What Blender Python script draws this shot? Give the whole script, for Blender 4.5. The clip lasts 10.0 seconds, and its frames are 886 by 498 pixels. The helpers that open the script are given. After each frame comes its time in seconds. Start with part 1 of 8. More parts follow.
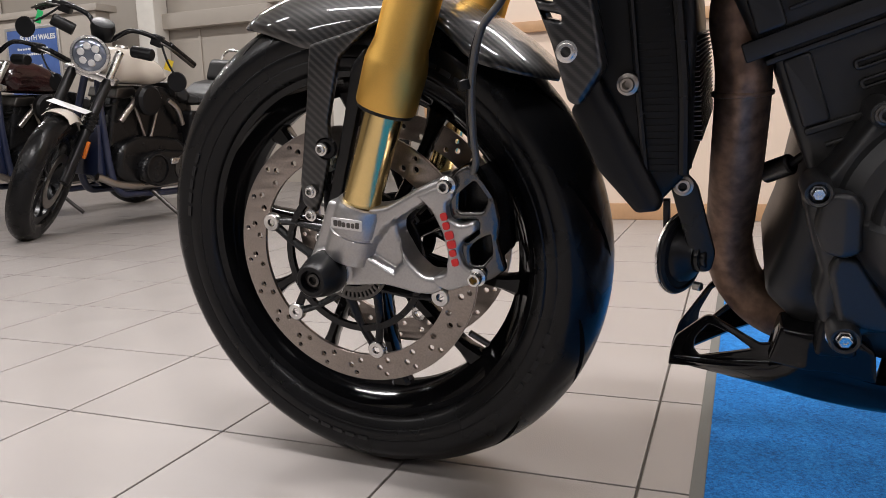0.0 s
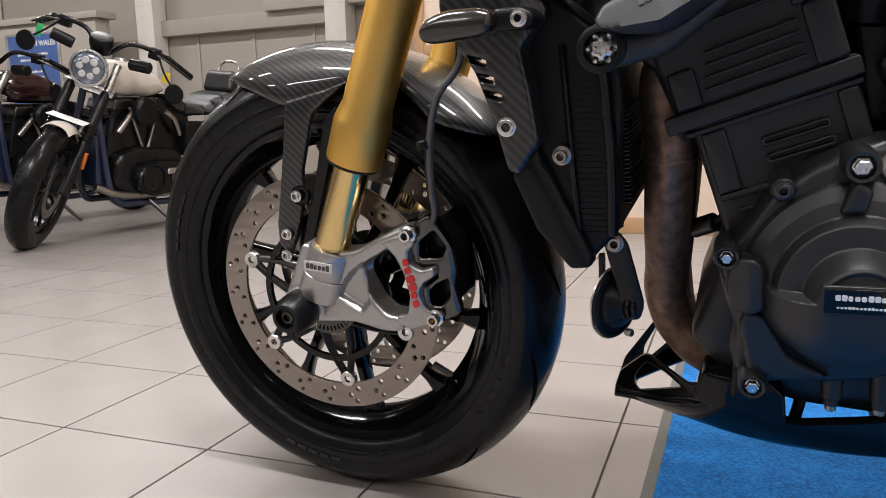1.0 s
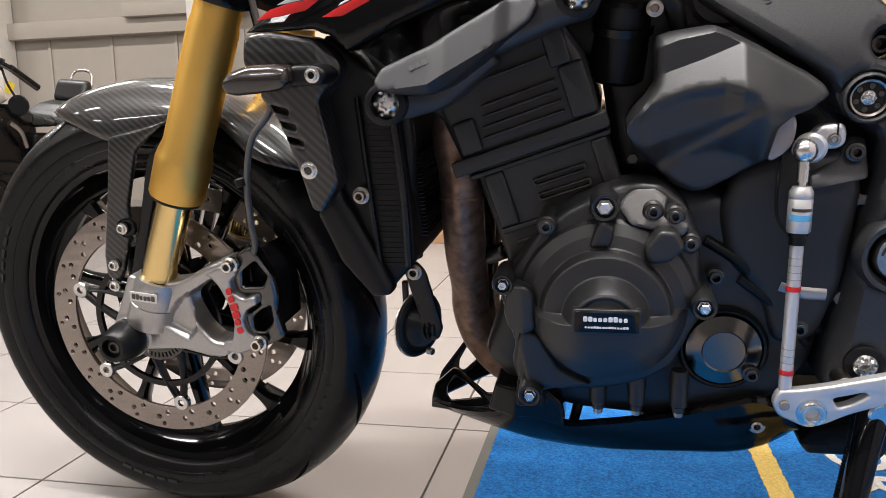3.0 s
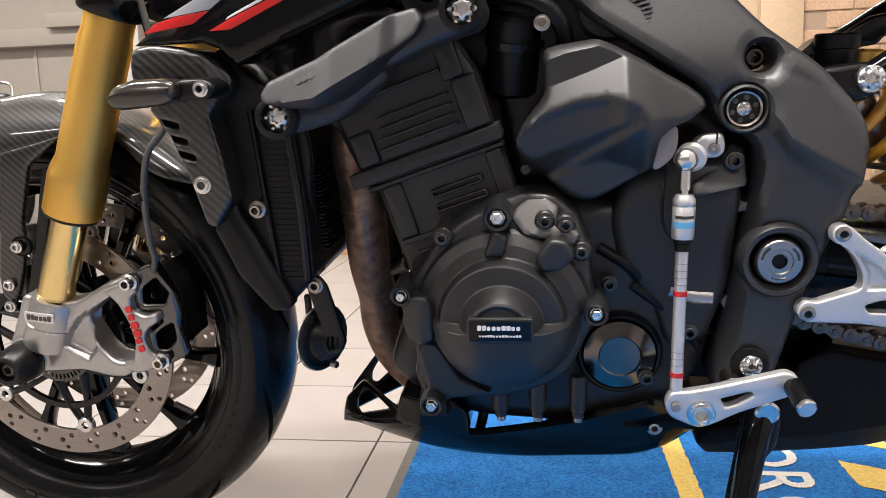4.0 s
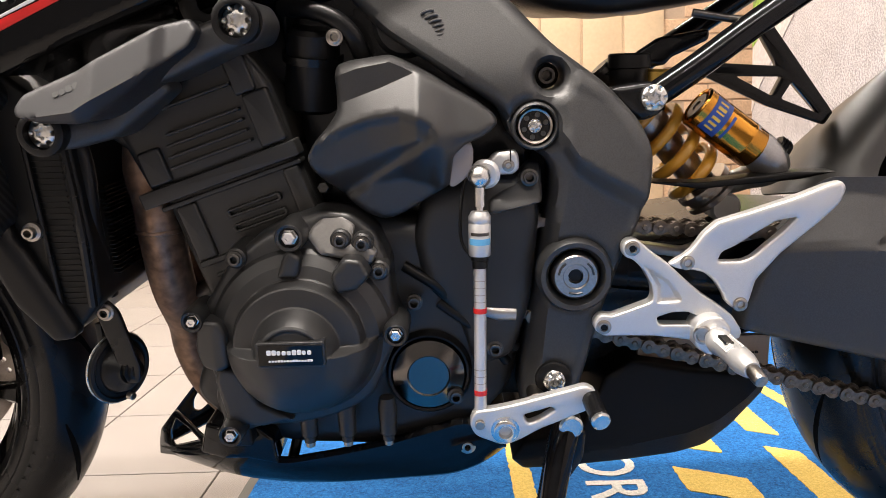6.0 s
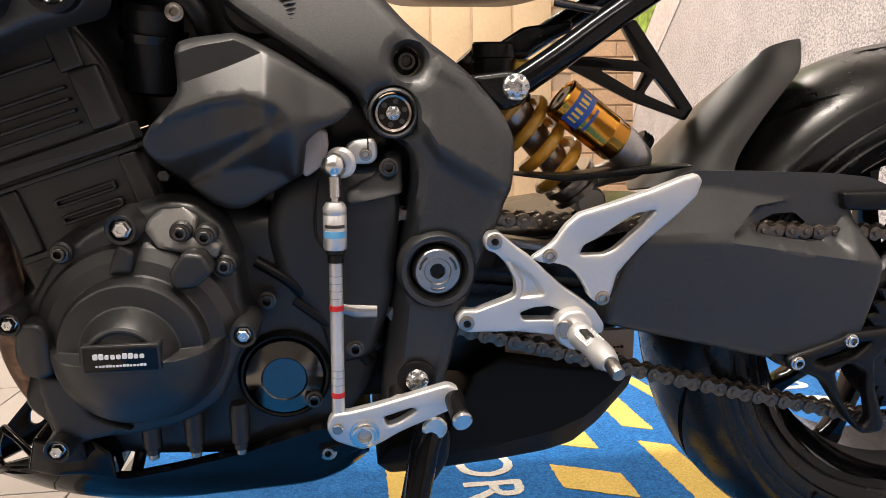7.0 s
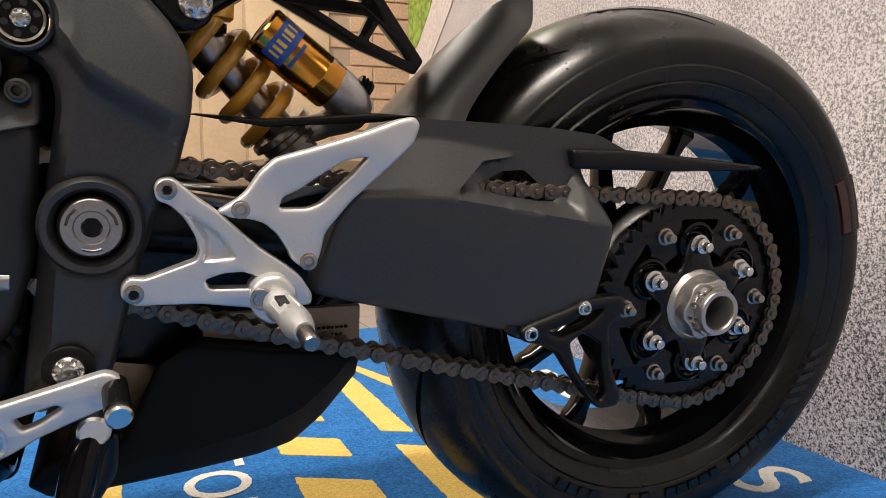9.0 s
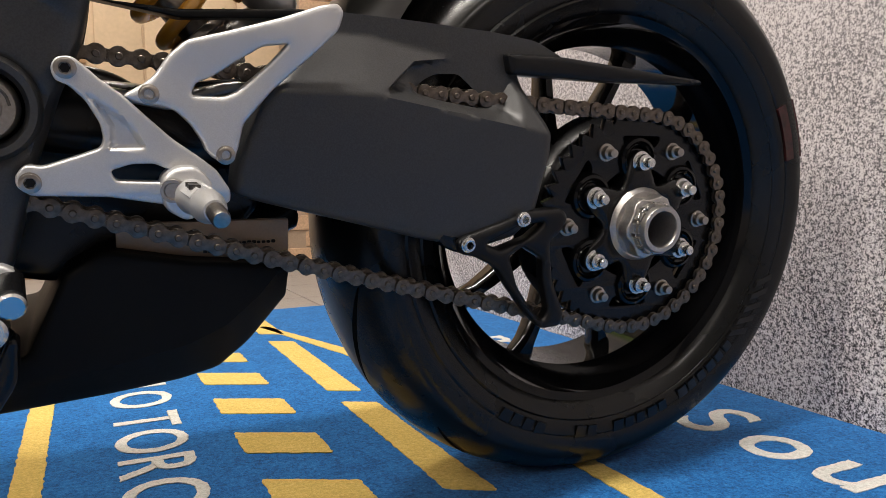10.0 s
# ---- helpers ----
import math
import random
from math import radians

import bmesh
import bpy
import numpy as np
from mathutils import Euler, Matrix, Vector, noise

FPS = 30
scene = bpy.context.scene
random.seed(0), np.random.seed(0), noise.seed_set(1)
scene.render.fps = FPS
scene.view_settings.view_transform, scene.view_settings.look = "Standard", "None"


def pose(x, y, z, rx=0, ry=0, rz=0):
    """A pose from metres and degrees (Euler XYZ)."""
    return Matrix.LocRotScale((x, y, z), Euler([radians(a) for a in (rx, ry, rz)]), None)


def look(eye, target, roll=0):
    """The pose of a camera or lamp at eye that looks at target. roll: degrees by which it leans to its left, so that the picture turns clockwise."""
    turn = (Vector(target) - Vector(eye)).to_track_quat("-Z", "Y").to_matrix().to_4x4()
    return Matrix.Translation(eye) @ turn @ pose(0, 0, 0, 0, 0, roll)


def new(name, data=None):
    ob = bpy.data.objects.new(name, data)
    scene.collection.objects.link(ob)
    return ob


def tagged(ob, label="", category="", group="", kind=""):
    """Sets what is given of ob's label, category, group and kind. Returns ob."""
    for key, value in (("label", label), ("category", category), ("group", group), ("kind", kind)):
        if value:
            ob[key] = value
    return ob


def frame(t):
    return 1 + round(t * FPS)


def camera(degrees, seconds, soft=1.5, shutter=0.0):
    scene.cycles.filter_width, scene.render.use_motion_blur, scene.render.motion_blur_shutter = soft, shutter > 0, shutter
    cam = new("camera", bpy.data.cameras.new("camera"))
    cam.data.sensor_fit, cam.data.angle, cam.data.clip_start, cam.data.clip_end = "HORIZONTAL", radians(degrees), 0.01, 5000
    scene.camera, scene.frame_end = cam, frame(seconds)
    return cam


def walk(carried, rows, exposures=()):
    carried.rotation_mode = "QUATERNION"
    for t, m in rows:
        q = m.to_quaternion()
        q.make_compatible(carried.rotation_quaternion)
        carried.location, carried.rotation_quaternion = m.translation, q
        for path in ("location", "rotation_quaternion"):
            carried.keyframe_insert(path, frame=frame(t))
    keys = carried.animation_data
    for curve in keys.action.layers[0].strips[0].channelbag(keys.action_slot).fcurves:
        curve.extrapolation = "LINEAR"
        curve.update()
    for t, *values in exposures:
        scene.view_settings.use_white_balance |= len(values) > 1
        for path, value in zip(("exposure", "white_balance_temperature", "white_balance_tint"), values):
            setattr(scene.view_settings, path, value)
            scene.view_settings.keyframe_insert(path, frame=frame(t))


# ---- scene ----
cam = camera(61.0, 10.0, soft=0.8)
PATH = [
    (0, (0.435, -0.836, 0.443), (-0.297, 0.997, 0.124), -1.9),
    (0.5, (0.466, -0.861, 0.468), (-0.267, 0.973, 0.152), -1.7),
    (1, (0.5, -0.881, 0.5), (-0.23, 0.954, 0.185), -1.5),
    (1.5, (0.526, -0.902, 0.516), (-0.153, 0.953, 0.2), -1.1),
    (2, (0.549, -0.913, 0.524), (-0.016, 0.98, 0.209), -0.9),
    (2.5, (0.571, -0.925, 0.532), (0.074, 0.987, 0.22), -1.0),
    (4, (0.641, -0.919, 0.535), (0.356, 1.041, 0.254), -1.7),
    (4.5, (0.667, -0.915, 0.535), (0.429, 1.053, 0.268), -2.0),
    (5, (0.694, -0.911, 0.534), (0.507, 1.063, 0.276), -2.1),
    (5.5, (0.719, -0.902, 0.535), (0.603, 1.079, 0.285), -2.0),
    (7, (0.781, -0.858, 0.517), (1.023, 1.112, 0.276), -1.0),
    (7.5, (0.805, -0.834, 0.508), (1.211, 1.109, 0.265), -0.6),
    (8, (0.824, -0.816, 0.499), (1.362, 1.097, 0.27), -0.3),
    (8.5, (0.854, -0.792, 0.478), (1.513, 1.086, 0.278), -0.1),
    (9, (0.892, -0.77, 0.444), (1.647, 1.073, 0.264), -0.1),
    (9.5, (0.913, -0.759, 0.393), (1.729, 1.06, 0.222), -0.3),
    (10, (0.924, -0.758, 0.353), (1.775, 1.044, 0.183), -0.8),
]
walk(cam, [(t, look(eye, target, roll)) for t, eye, target, roll in PATH], [(0, -0.3, 6100, 12), (2.5, 0.0, 6150, 11), (4, 0.27, 6380, 12), (5.5, 0.45, 6650, 12), (7, 0.14, 7000, 12), (8.5, -0.1, 7050, 12), (10, -0.44, 6700, 10)])

# ---- world and lamps ----
world = bpy.data.worlds.new("showroom_light")
scene.world = world
world.use_nodes = True
world.node_tree.nodes["Background"].inputs[0].default_value = (1.0, 0.97, 0.93, 1)
world.node_tree.nodes["Background"].inputs[1].default_value = 0.04


def area_lamp(x, y, z, wide, deep, watts, colour):
    data = bpy.data.lights.new("ceiling_lamp", "AREA")
    data.shape, data.size, data.size_y, data.energy, data.color = "RECTANGLE", wide, deep, watts, colour
    ob = new("ceiling_lamp", data)
    ob.matrix_basis = pose(x, y, z)
    return ob


WARM = (1.0, 0.94, 0.875)
for lx in (-6.0, -3.4, -1.1, 1.1):
    far = lx < -1.5
    area_lamp(lx, 3.2 if far else 1.7, 2.93, 1.2, 0.12, 52 if far else (44 if lx < 0 else 66), WARM)
    area_lamp(lx if lx < 1 else 0.65, -0.7, 2.93, 1.2, 0.12, 22 if far else 96, WARM)
    area_lamp(lx, -3.2, 2.93, 1.2, 0.12, 34 if far else 30, WARM)

# ---- materials ----


def nodes_of(m):
    m.use_nodes = True
    return m.node_tree.nodes, m.node_tree.links, m.node_tree.nodes["Principled BSDF"]


def mat(name, colour, rough=0.5, metal=0.0, grain=0.0, size=400.0, spots=0.12, coat=0.0, relief=0.0, spec=0.5, wear=0.0):
    """Base colour varied by a broad and a fine noise, roughness by another, and a fine bump. size: grain per metre."""
    m = bpy.data.materials.new(name)
    ns, ln, p = nodes_of(m)
    tc = ns.new("ShaderNodeTexCoord")
    n1, n2 = ns.new("ShaderNodeTexNoise"), ns.new("ShaderNodeTexNoise")
    n1.inputs["Scale"].default_value, n1.inputs["Detail"].default_value = 9.0, 5
    n2.inputs["Scale"].default_value, n2.inputs["Detail"].default_value = size, 3
    for n in (n1, n2):
        ln.new(tc.outputs["Object"], n.inputs["Vector"])
    mix = ns.new("ShaderNodeMixRGB")
    mix.inputs[1].default_value = (*[c * (1 - spots) for c in colour], 1)
    mix.inputs[2].default_value = (*[min(1, c * (1 + spots)) for c in colour], 1)
    add, off = ns.new("ShaderNodeMath"), ns.new("ShaderNodeMath")
    add.operation = off.operation = "MULTIPLY_ADD"
    ln.new(n2.outputs["Fac"], add.inputs[0])
    add.inputs[1].default_value, add.inputs[2].default_value = grain * 2, -grain
    ln.new(n1.outputs["Fac"], off.inputs[0])
    off.inputs[1].default_value = 1.0
    ln.new(add.outputs[0], off.inputs[2])
    ln.new(off.outputs[0], mix.inputs[0])
    ln.new(mix.outputs[0], p.inputs["Base Color"])
    ramp = ns.new("ShaderNodeMapRange")
    ramp.inputs["To Min"].default_value, ramp.inputs["To Max"].default_value = max(0.02, rough * (0.8 - wear)), min(1, rough * (1.2 + wear))
    ln.new(n1.outputs["Fac"], ramp.inputs["Value"])
    ln.new(ramp.outputs[0], p.inputs["Roughness"])
    p.inputs["Metallic"].default_value = metal
    p.inputs["Specular IOR Level"].default_value = spec
    p.inputs["Coat Weight"].default_value = coat
    p.inputs["Coat Roughness"].default_value = 0.04
    if relief:
        b = ns.new("ShaderNodeBump")
        b.inputs["Strength"].default_value, b.inputs["Distance"].default_value = relief, 0.001
        ln.new(n2.outputs["Fac"], b.inputs["Height"])
        ln.new(b.outputs[0], p.inputs["Normal"])
    return m


RUBBER = mat("tyre_rubber", (0.0045, 0.0045, 0.005), 0.27, grain=0.6, size=700, relief=0.10, spec=0.24, spots=0.3, wear=0.25)
GLOSS_BLACK = mat("gloss_black_paint", (0.0035, 0.0035, 0.004), 0.09, spec=0.26)
SATIN_BLACK = mat("satin_black_metal", (0.0045, 0.0045, 0.005), 0.26, grain=0.4, spec=0.32, wear=0.15)
MATT_BLACK = mat("black_plastic", (0.0050, 0.0050, 0.0055), 0.33, grain=0.6, size=1500, relief=0.12, spec=0.24, wear=0.15)
CAST_GREY = mat("graphite_powder_coat", (0.0245, 0.0248, 0.0255), 0.42, metal=0.0, grain=2.4, size=800, relief=0.14, spec=0.6, spots=0.2, wear=0.1)
STEEL = mat("brushed_steel", (0.36, 0.33, 0.30), 0.30, metal=1.0, grain=0.6, spots=0.2)
DARK_STEEL = mat("dark_steel", (0.10, 0.095, 0.09), 0.36, metal=1.0, grain=0.8, spots=0.3)
ALU = mat("bead_blasted_aluminium", (0.63, 0.625, 0.62), 0.40, metal=0.72, grain=0.8, size=1500, relief=0.16)
CAST_ALU = mat("machined_grey_aluminium", (0.40, 0.39, 0.385), 0.30, metal=0.85, grain=0.5, spots=0.15)
CHROME = mat("bright_bolt_steel", (0.66, 0.65, 0.63), 0.27, metal=1.0)
GOLD = mat("gold_anodised_fork", (0.72, 0.44, 0.11), 0.44, metal=1.0, grain=0.5, size=900, relief=0.05)
GOLD.node_tree.nodes["Principled BSDF"].inputs["Specular Tint"].default_value = (0.85, 0.62, 0.30, 1)
DISC_STEEL = mat("warm_ground_disc_steel", (0.30, 0.262, 0.235), 0.32, metal=1.0, grain=0.7, size=500, spots=0.2)
GOLD_TUBE = mat("gold_nitride_tube", (0.80, 0.60, 0.26), 0.16, metal=1.0)
RED = mat("red_paint", (0.55, 0.015, 0.015), 0.3)
WHITE = mat("white_print", (0.78, 0.78, 0.78), 0.4)
TILE = mat("porcelain_floor_tile", (0.268, 0.245, 0.230), 0.40, grain=3.0, size=620, spots=0.24, relief=0.02, wear=0.15)
GROUT = mat("dark_grout", (0.10, 0.085, 0.07), 0.8)


def pile(name, colour, fleck, deep=0.3):
    """Cut pile: trodden patches a hand wide, tufts a few millimetres across and pale fibre ends."""
    m = bpy.data.materials.new(name)
    ns, ln, p = nodes_of(m)
    tc = ns.new("ShaderNodeTexCoord")
    noises = []
    for scale, detail, rough in ((22.0, 4, 0.6), (170.0, 3, 0.7), (620.0, 2, 0.6)):
        n = ns.new("ShaderNodeTexNoise")
        n.inputs["Scale"].default_value, n.inputs["Detail"].default_value, n.inputs["Roughness"].default_value = scale, detail, rough
        ln.new(tc.outputs["Object"], n.inputs["Vector"])
        noises.append(n)
    total = None
    for n, weight in zip(noises, (0.40, 1.05, 0.95)):
        k = ns.new("ShaderNodeMath")
        k.operation = "MULTIPLY_ADD"
        ln.new(n.outputs["Fac"], k.inputs[0])
        k.inputs[1].default_value = weight
        if total is None:
            k.inputs[2].default_value = -0.70
        else:
            ln.new(total.outputs[0], k.inputs[2])
        total = k
    ramp = ns.new("ShaderNodeValToRGB")
    e = ramp.color_ramp.elements
    e[0].position, e[0].color = 0.25, (*[c * (1 - deep) for c in colour], 1)
    e[1].position, e[1].color = 0.92, (*fleck, 1)
    mid = e.new(0.60)
    mid.color = (*[c * (1 + 0.35 * deep) for c in colour], 1)
    ln.new(total.outputs[0], ramp.inputs["Fac"])
    ln.new(ramp.outputs["Color"], p.inputs["Base Color"])
    p.inputs["Roughness"].default_value = 1.0
    p.inputs["Specular IOR Level"].default_value = 0.03
    p.inputs["Sheen Weight"].default_value = 0.12
    b = ns.new("ShaderNodeBump")
    b.inputs["Strength"].default_value, b.inputs["Distance"].default_value = 0.45, 0.002
    ln.new(noises[1].outputs["Fac"], b.inputs["Height"])
    ln.new(b.outputs[0], p.inputs["Normal"])
    return m


CARPET = pile("blue_carpet", (0.009, 0.124, 0.375), (0.055, 0.26, 0.55), 0.5)
CARPET_YELLOW = pile("yellow_carpet_pile", (0.64, 0.455, 0.125), (0.80, 0.62, 0.27), 0.22)
CARPET_WHITE = pile("white_carpet_pile", (0.63, 0.62, 0.58), (0.78, 0.77, 0.73), 0.22)
MAT_EDGE = mat("grey_rubber_edge", (0.10, 0.10, 0.09), 0.7, grain=0.5)
WALL_CREAM = mat("cream_painted_wall", (0.40, 0.36, 0.31), 0.7, grain=0.2, spots=0.05)
WALL_PEACH = mat("peach_painted_wall", (0.62, 0.50, 0.40), 0.7, grain=0.2, spots=0.05)
CEIL = mat("white_ceiling_tile", (0.66, 0.64, 0.60), 0.8, grain=0.3)

# ---- shape helpers ----


def part(name, bm, material, parent=None, label="", smooth=40.0):
    """Links a bmesh as one mesh object under a thing or a part."""
    me = bpy.data.meshes.new(name)
    bmesh.ops.recalc_face_normals(bm, faces=bm.faces)
    bm.to_mesh(me)
    bm.free()
    me.materials.append(material)
    if smooth:
        me.polygons.foreach_set("use_smooth", [True] * len(me.polygons))
        me.set_sharp_from_angle(angle=radians(smooth))
    ob = new(name, me)
    if parent is not None:
        ob.parent = parent
    if label:
        ob["label"] = label
    return ob


def thing(name, label, category, m=None, group=""):
    ob = new(name)
    if m is not None:
        ob.matrix_basis = m
    return tagged(ob, label, category, group)


def frame_of(axis):
    """A matrix that carries z onto the axis."""
    return Vector(axis).to_track_quat("Z", "Y").to_matrix().to_4x4()


def lathe(bm, profile, at=(0, 0, 0), axis=(0, 1, 0), seg=48, closed=False):
    """Turns a profile of (radius, height along the axis) round the axis."""
    m = Matrix.Translation(at) @ frame_of(axis)
    rings = []
    for r, h in profile:
        if r < 1e-6:
            rings.append([bm.verts.new(m @ Vector((0, 0, h)))] * seg)
        else:
            rings.append([bm.verts.new(m @ Vector((r * math.cos(2 * math.pi * k / seg), r * math.sin(2 * math.pi * k / seg), h))) for k in range(seg)])
    pairs = list(zip(rings, rings[1:])) + ([(rings[-1], rings[0])] if closed else [])
    for a, b in pairs:
        for k in range(seg):
            vs = list(dict.fromkeys((a[k], a[(k + 1) % seg], b[(k + 1) % seg], b[k])))
            if len(vs) > 2:
                bm.faces.new(vs)
    return bm


def rod(bm, a, b, r, r2=None, seg=20, edge=None):
    """A round bar from a to b with softened ends."""
    a, b = Vector(a), Vector(b)
    r2 = r if r2 is None else r2
    e = min(r, r2) * 0.18 if edge is None else edge
    n = (b - a).length
    return lathe(bm, [(0, 0), (r - e, 0), (r, e), (r2, n - e), (r2 - e, n), (0, n)], a, b - a, seg)


def spline(points, n=8):
    """A smooth line through the points."""
    p = [Vector(v) for v in points]
    p = [p[0] * 2 - p[1], *p, p[-1] * 2 - p[-2]]
    out = []
    for i in range(1, len(p) - 2):
        for k in range(n):
            t = k / n
            out.append(0.5 * (2 * p[i] + (p[i + 1] - p[i - 1]) * t + (2 * p[i - 1] - 5 * p[i] + 4 * p[i + 1] - p[i + 2]) * t * t + (3 * p[i] - p[i - 1] - 3 * p[i + 1] + p[i + 2]) * t**3))
    return out + [p[-2]]


def tube(bm, points, r, seg=14, n=8, flat=1.0, raw=False):
    """A pipe along a smooth line; r may be a list, one for each given point."""
    line = [Vector(v) for v in points] if raw else spline(points, n)
    rs = np.interp(np.linspace(0, 1, len(line)), np.linspace(0, 1, len(points)), r) if isinstance(r, (list, tuple)) else [r] * len(line)
    side = None
    rings = []
    for i, c in enumerate(line):
        way = (line[min(i + 1, len(line) - 1)] - line[max(i - 1, 0)]).normalized()
        side = way.orthogonal().normalized() if side is None else (side - way * side.dot(way)).normalized()
        up = way.cross(side)
        rings.append([bm.verts.new(c + float(rs[i]) * (math.cos(2 * math.pi * k / seg) * side + flat * math.sin(2 * math.pi * k / seg) * up)) for k in range(seg)])
    for a, b in zip(rings, rings[1:]):
        for k in range(seg):
            bm.faces.new((a[k], a[(k + 1) % seg], b[(k + 1) % seg], b[k]))
    bm.faces.new(rings[0][::-1])
    bm.faces.new(rings[-1])
    return bm


def box(bm, lo, hi, m=None, bevel=0.0):
    vs = bmesh.ops.create_cube(bm, size=1)["verts"]
    lo, hi = Vector(lo), Vector(hi)
    for v in vs:
        v.co = Vector([lo[i] + (v.co[i] + 0.5) * (hi[i] - lo[i]) for i in range(3)])
        if m is not None:
            v.co = m @ v.co
    if bevel:
        es = list({e for v in vs for e in v.link_edges})
        bmesh.ops.bevel(bm, geom=es, offset=bevel, segments=2, affect="EDGES", profile=0.6)
    return bm


def rounded(poly, r=0.008, n=4):
    """The outline with its corners rounded; a point may carry its own radius as a third number."""
    out = []
    for i, q in enumerate(poly):
        b = Vector(q[:2])
        a, c = Vector(poly[i - 1][:2]), Vector(poly[(i + 1) % len(poly)][:2])
        rr = q[2] if len(q) > 2 else r
        d = min(rr, 0.45 * (a - b).length, 0.45 * (c - b).length)
        if d < 1e-5:
            out.append(b)
            continue
        p0, p1 = b + (a - b).normalized() * d, b + (c - b).normalized() * d
        for k in range(n + 1):
            t = k / n
            out.append((1 - t) ** 2 * p0 + 2 * t * (1 - t) * b + t * t * p1)
    return out


def ring2(x, z, r, n=20):
    return [Vector((x + r * math.cos(2 * math.pi * k / n), z + r * math.sin(2 * math.pi * k / n))) for k in range(n)]


def from_curve(data):
    ob = bpy.data.objects.new("scratch", data)
    scene.collection.objects.link(ob)
    me = ob.to_mesh()
    bm = bmesh.new()
    bm.from_mesh(me)
    ob.to_mesh_clear()
    bpy.data.objects.remove(ob)
    bpy.data.curves.remove(data)
    bmesh.ops.remove_doubles(bm, verts=bm.verts, dist=1e-5)
    return bm


SIDE = Matrix(((1, 0, 0, 0), (0, 0, -1, 0), (0, 1, 0, 0), (0, 0, 0, 1)))  # drawing plane (x, z), its face towards -y


def plate(outline, y0, y1, holes=(), edge=0.0015, m=None):
    """A plate in the bike's side plane, from y0 to y1, with rounded rims and real holes."""
    data = bpy.data.curves.new("scratch", "CURVE")
    data.dimensions, data.fill_mode = "2D", "BOTH"
    half = abs(y1 - y0) / 2
    edge = min(edge, half * 0.9)
    data.extrude, data.bevel_depth, data.bevel_resolution, data.offset = half - edge, edge, 2, -edge
    for poly in (outline, *holes):
        s = data.splines.new("POLY")
        s.points.add(len(poly) - 1)
        for q, w in zip(s.points, poly):
            q.co = (w[0], w[1], 0, 1)
        s.use_cyclic_u = True
    bm = from_curve(data)
    bm.transform((m or Matrix.Identity(4)) @ Matrix.Translation((0, (y0 + y1) / 2, 0)) @ SIDE)
    return bm


def words(text, size, m, thick=0.0008, spacing=1.0, shear=0.0, align="CENTER", bold=0.0):
    """Raised lettering in the plane of m (x along the line, y up, z out)."""
    data = bpy.data.curves.new("scratch", "FONT")
    data.body, data.size, data.extrude, data.space_character, data.shear = text, size, thick, spacing, shear
    data.align_x, data.align_y, data.offset = align, "CENTER", bold
    bm = from_curve(data)
    bm.transform(m)
    return bm


def signed_depth(poly, x, z):
    """Distance of a point inside the outline from its edge."""
    best = 9.0
    for i in range(len(poly)):
        ax, az = poly[i - 1]
        bx, bz = poly[i]
        dx, dz = bx - ax, bz - az
        k = max(0.0, min(1.0, ((x - ax) * dx + (z - az) * dz) / (dx * dx + dz * dz + 1e-12)))
        best = min(best, math.hypot(x - ax - k * dx, z - az - k * dz))
    return best


def inside(poly, x, z):
    hit = False
    for i in range(len(poly)):
        ax, az = poly[i - 1]
        bx, bz = poly[i]
        if (az > z) != (bz > z) and x < (bx - ax) * (z - az) / (bz - az) + ax:
            hit = not hit
    return hit


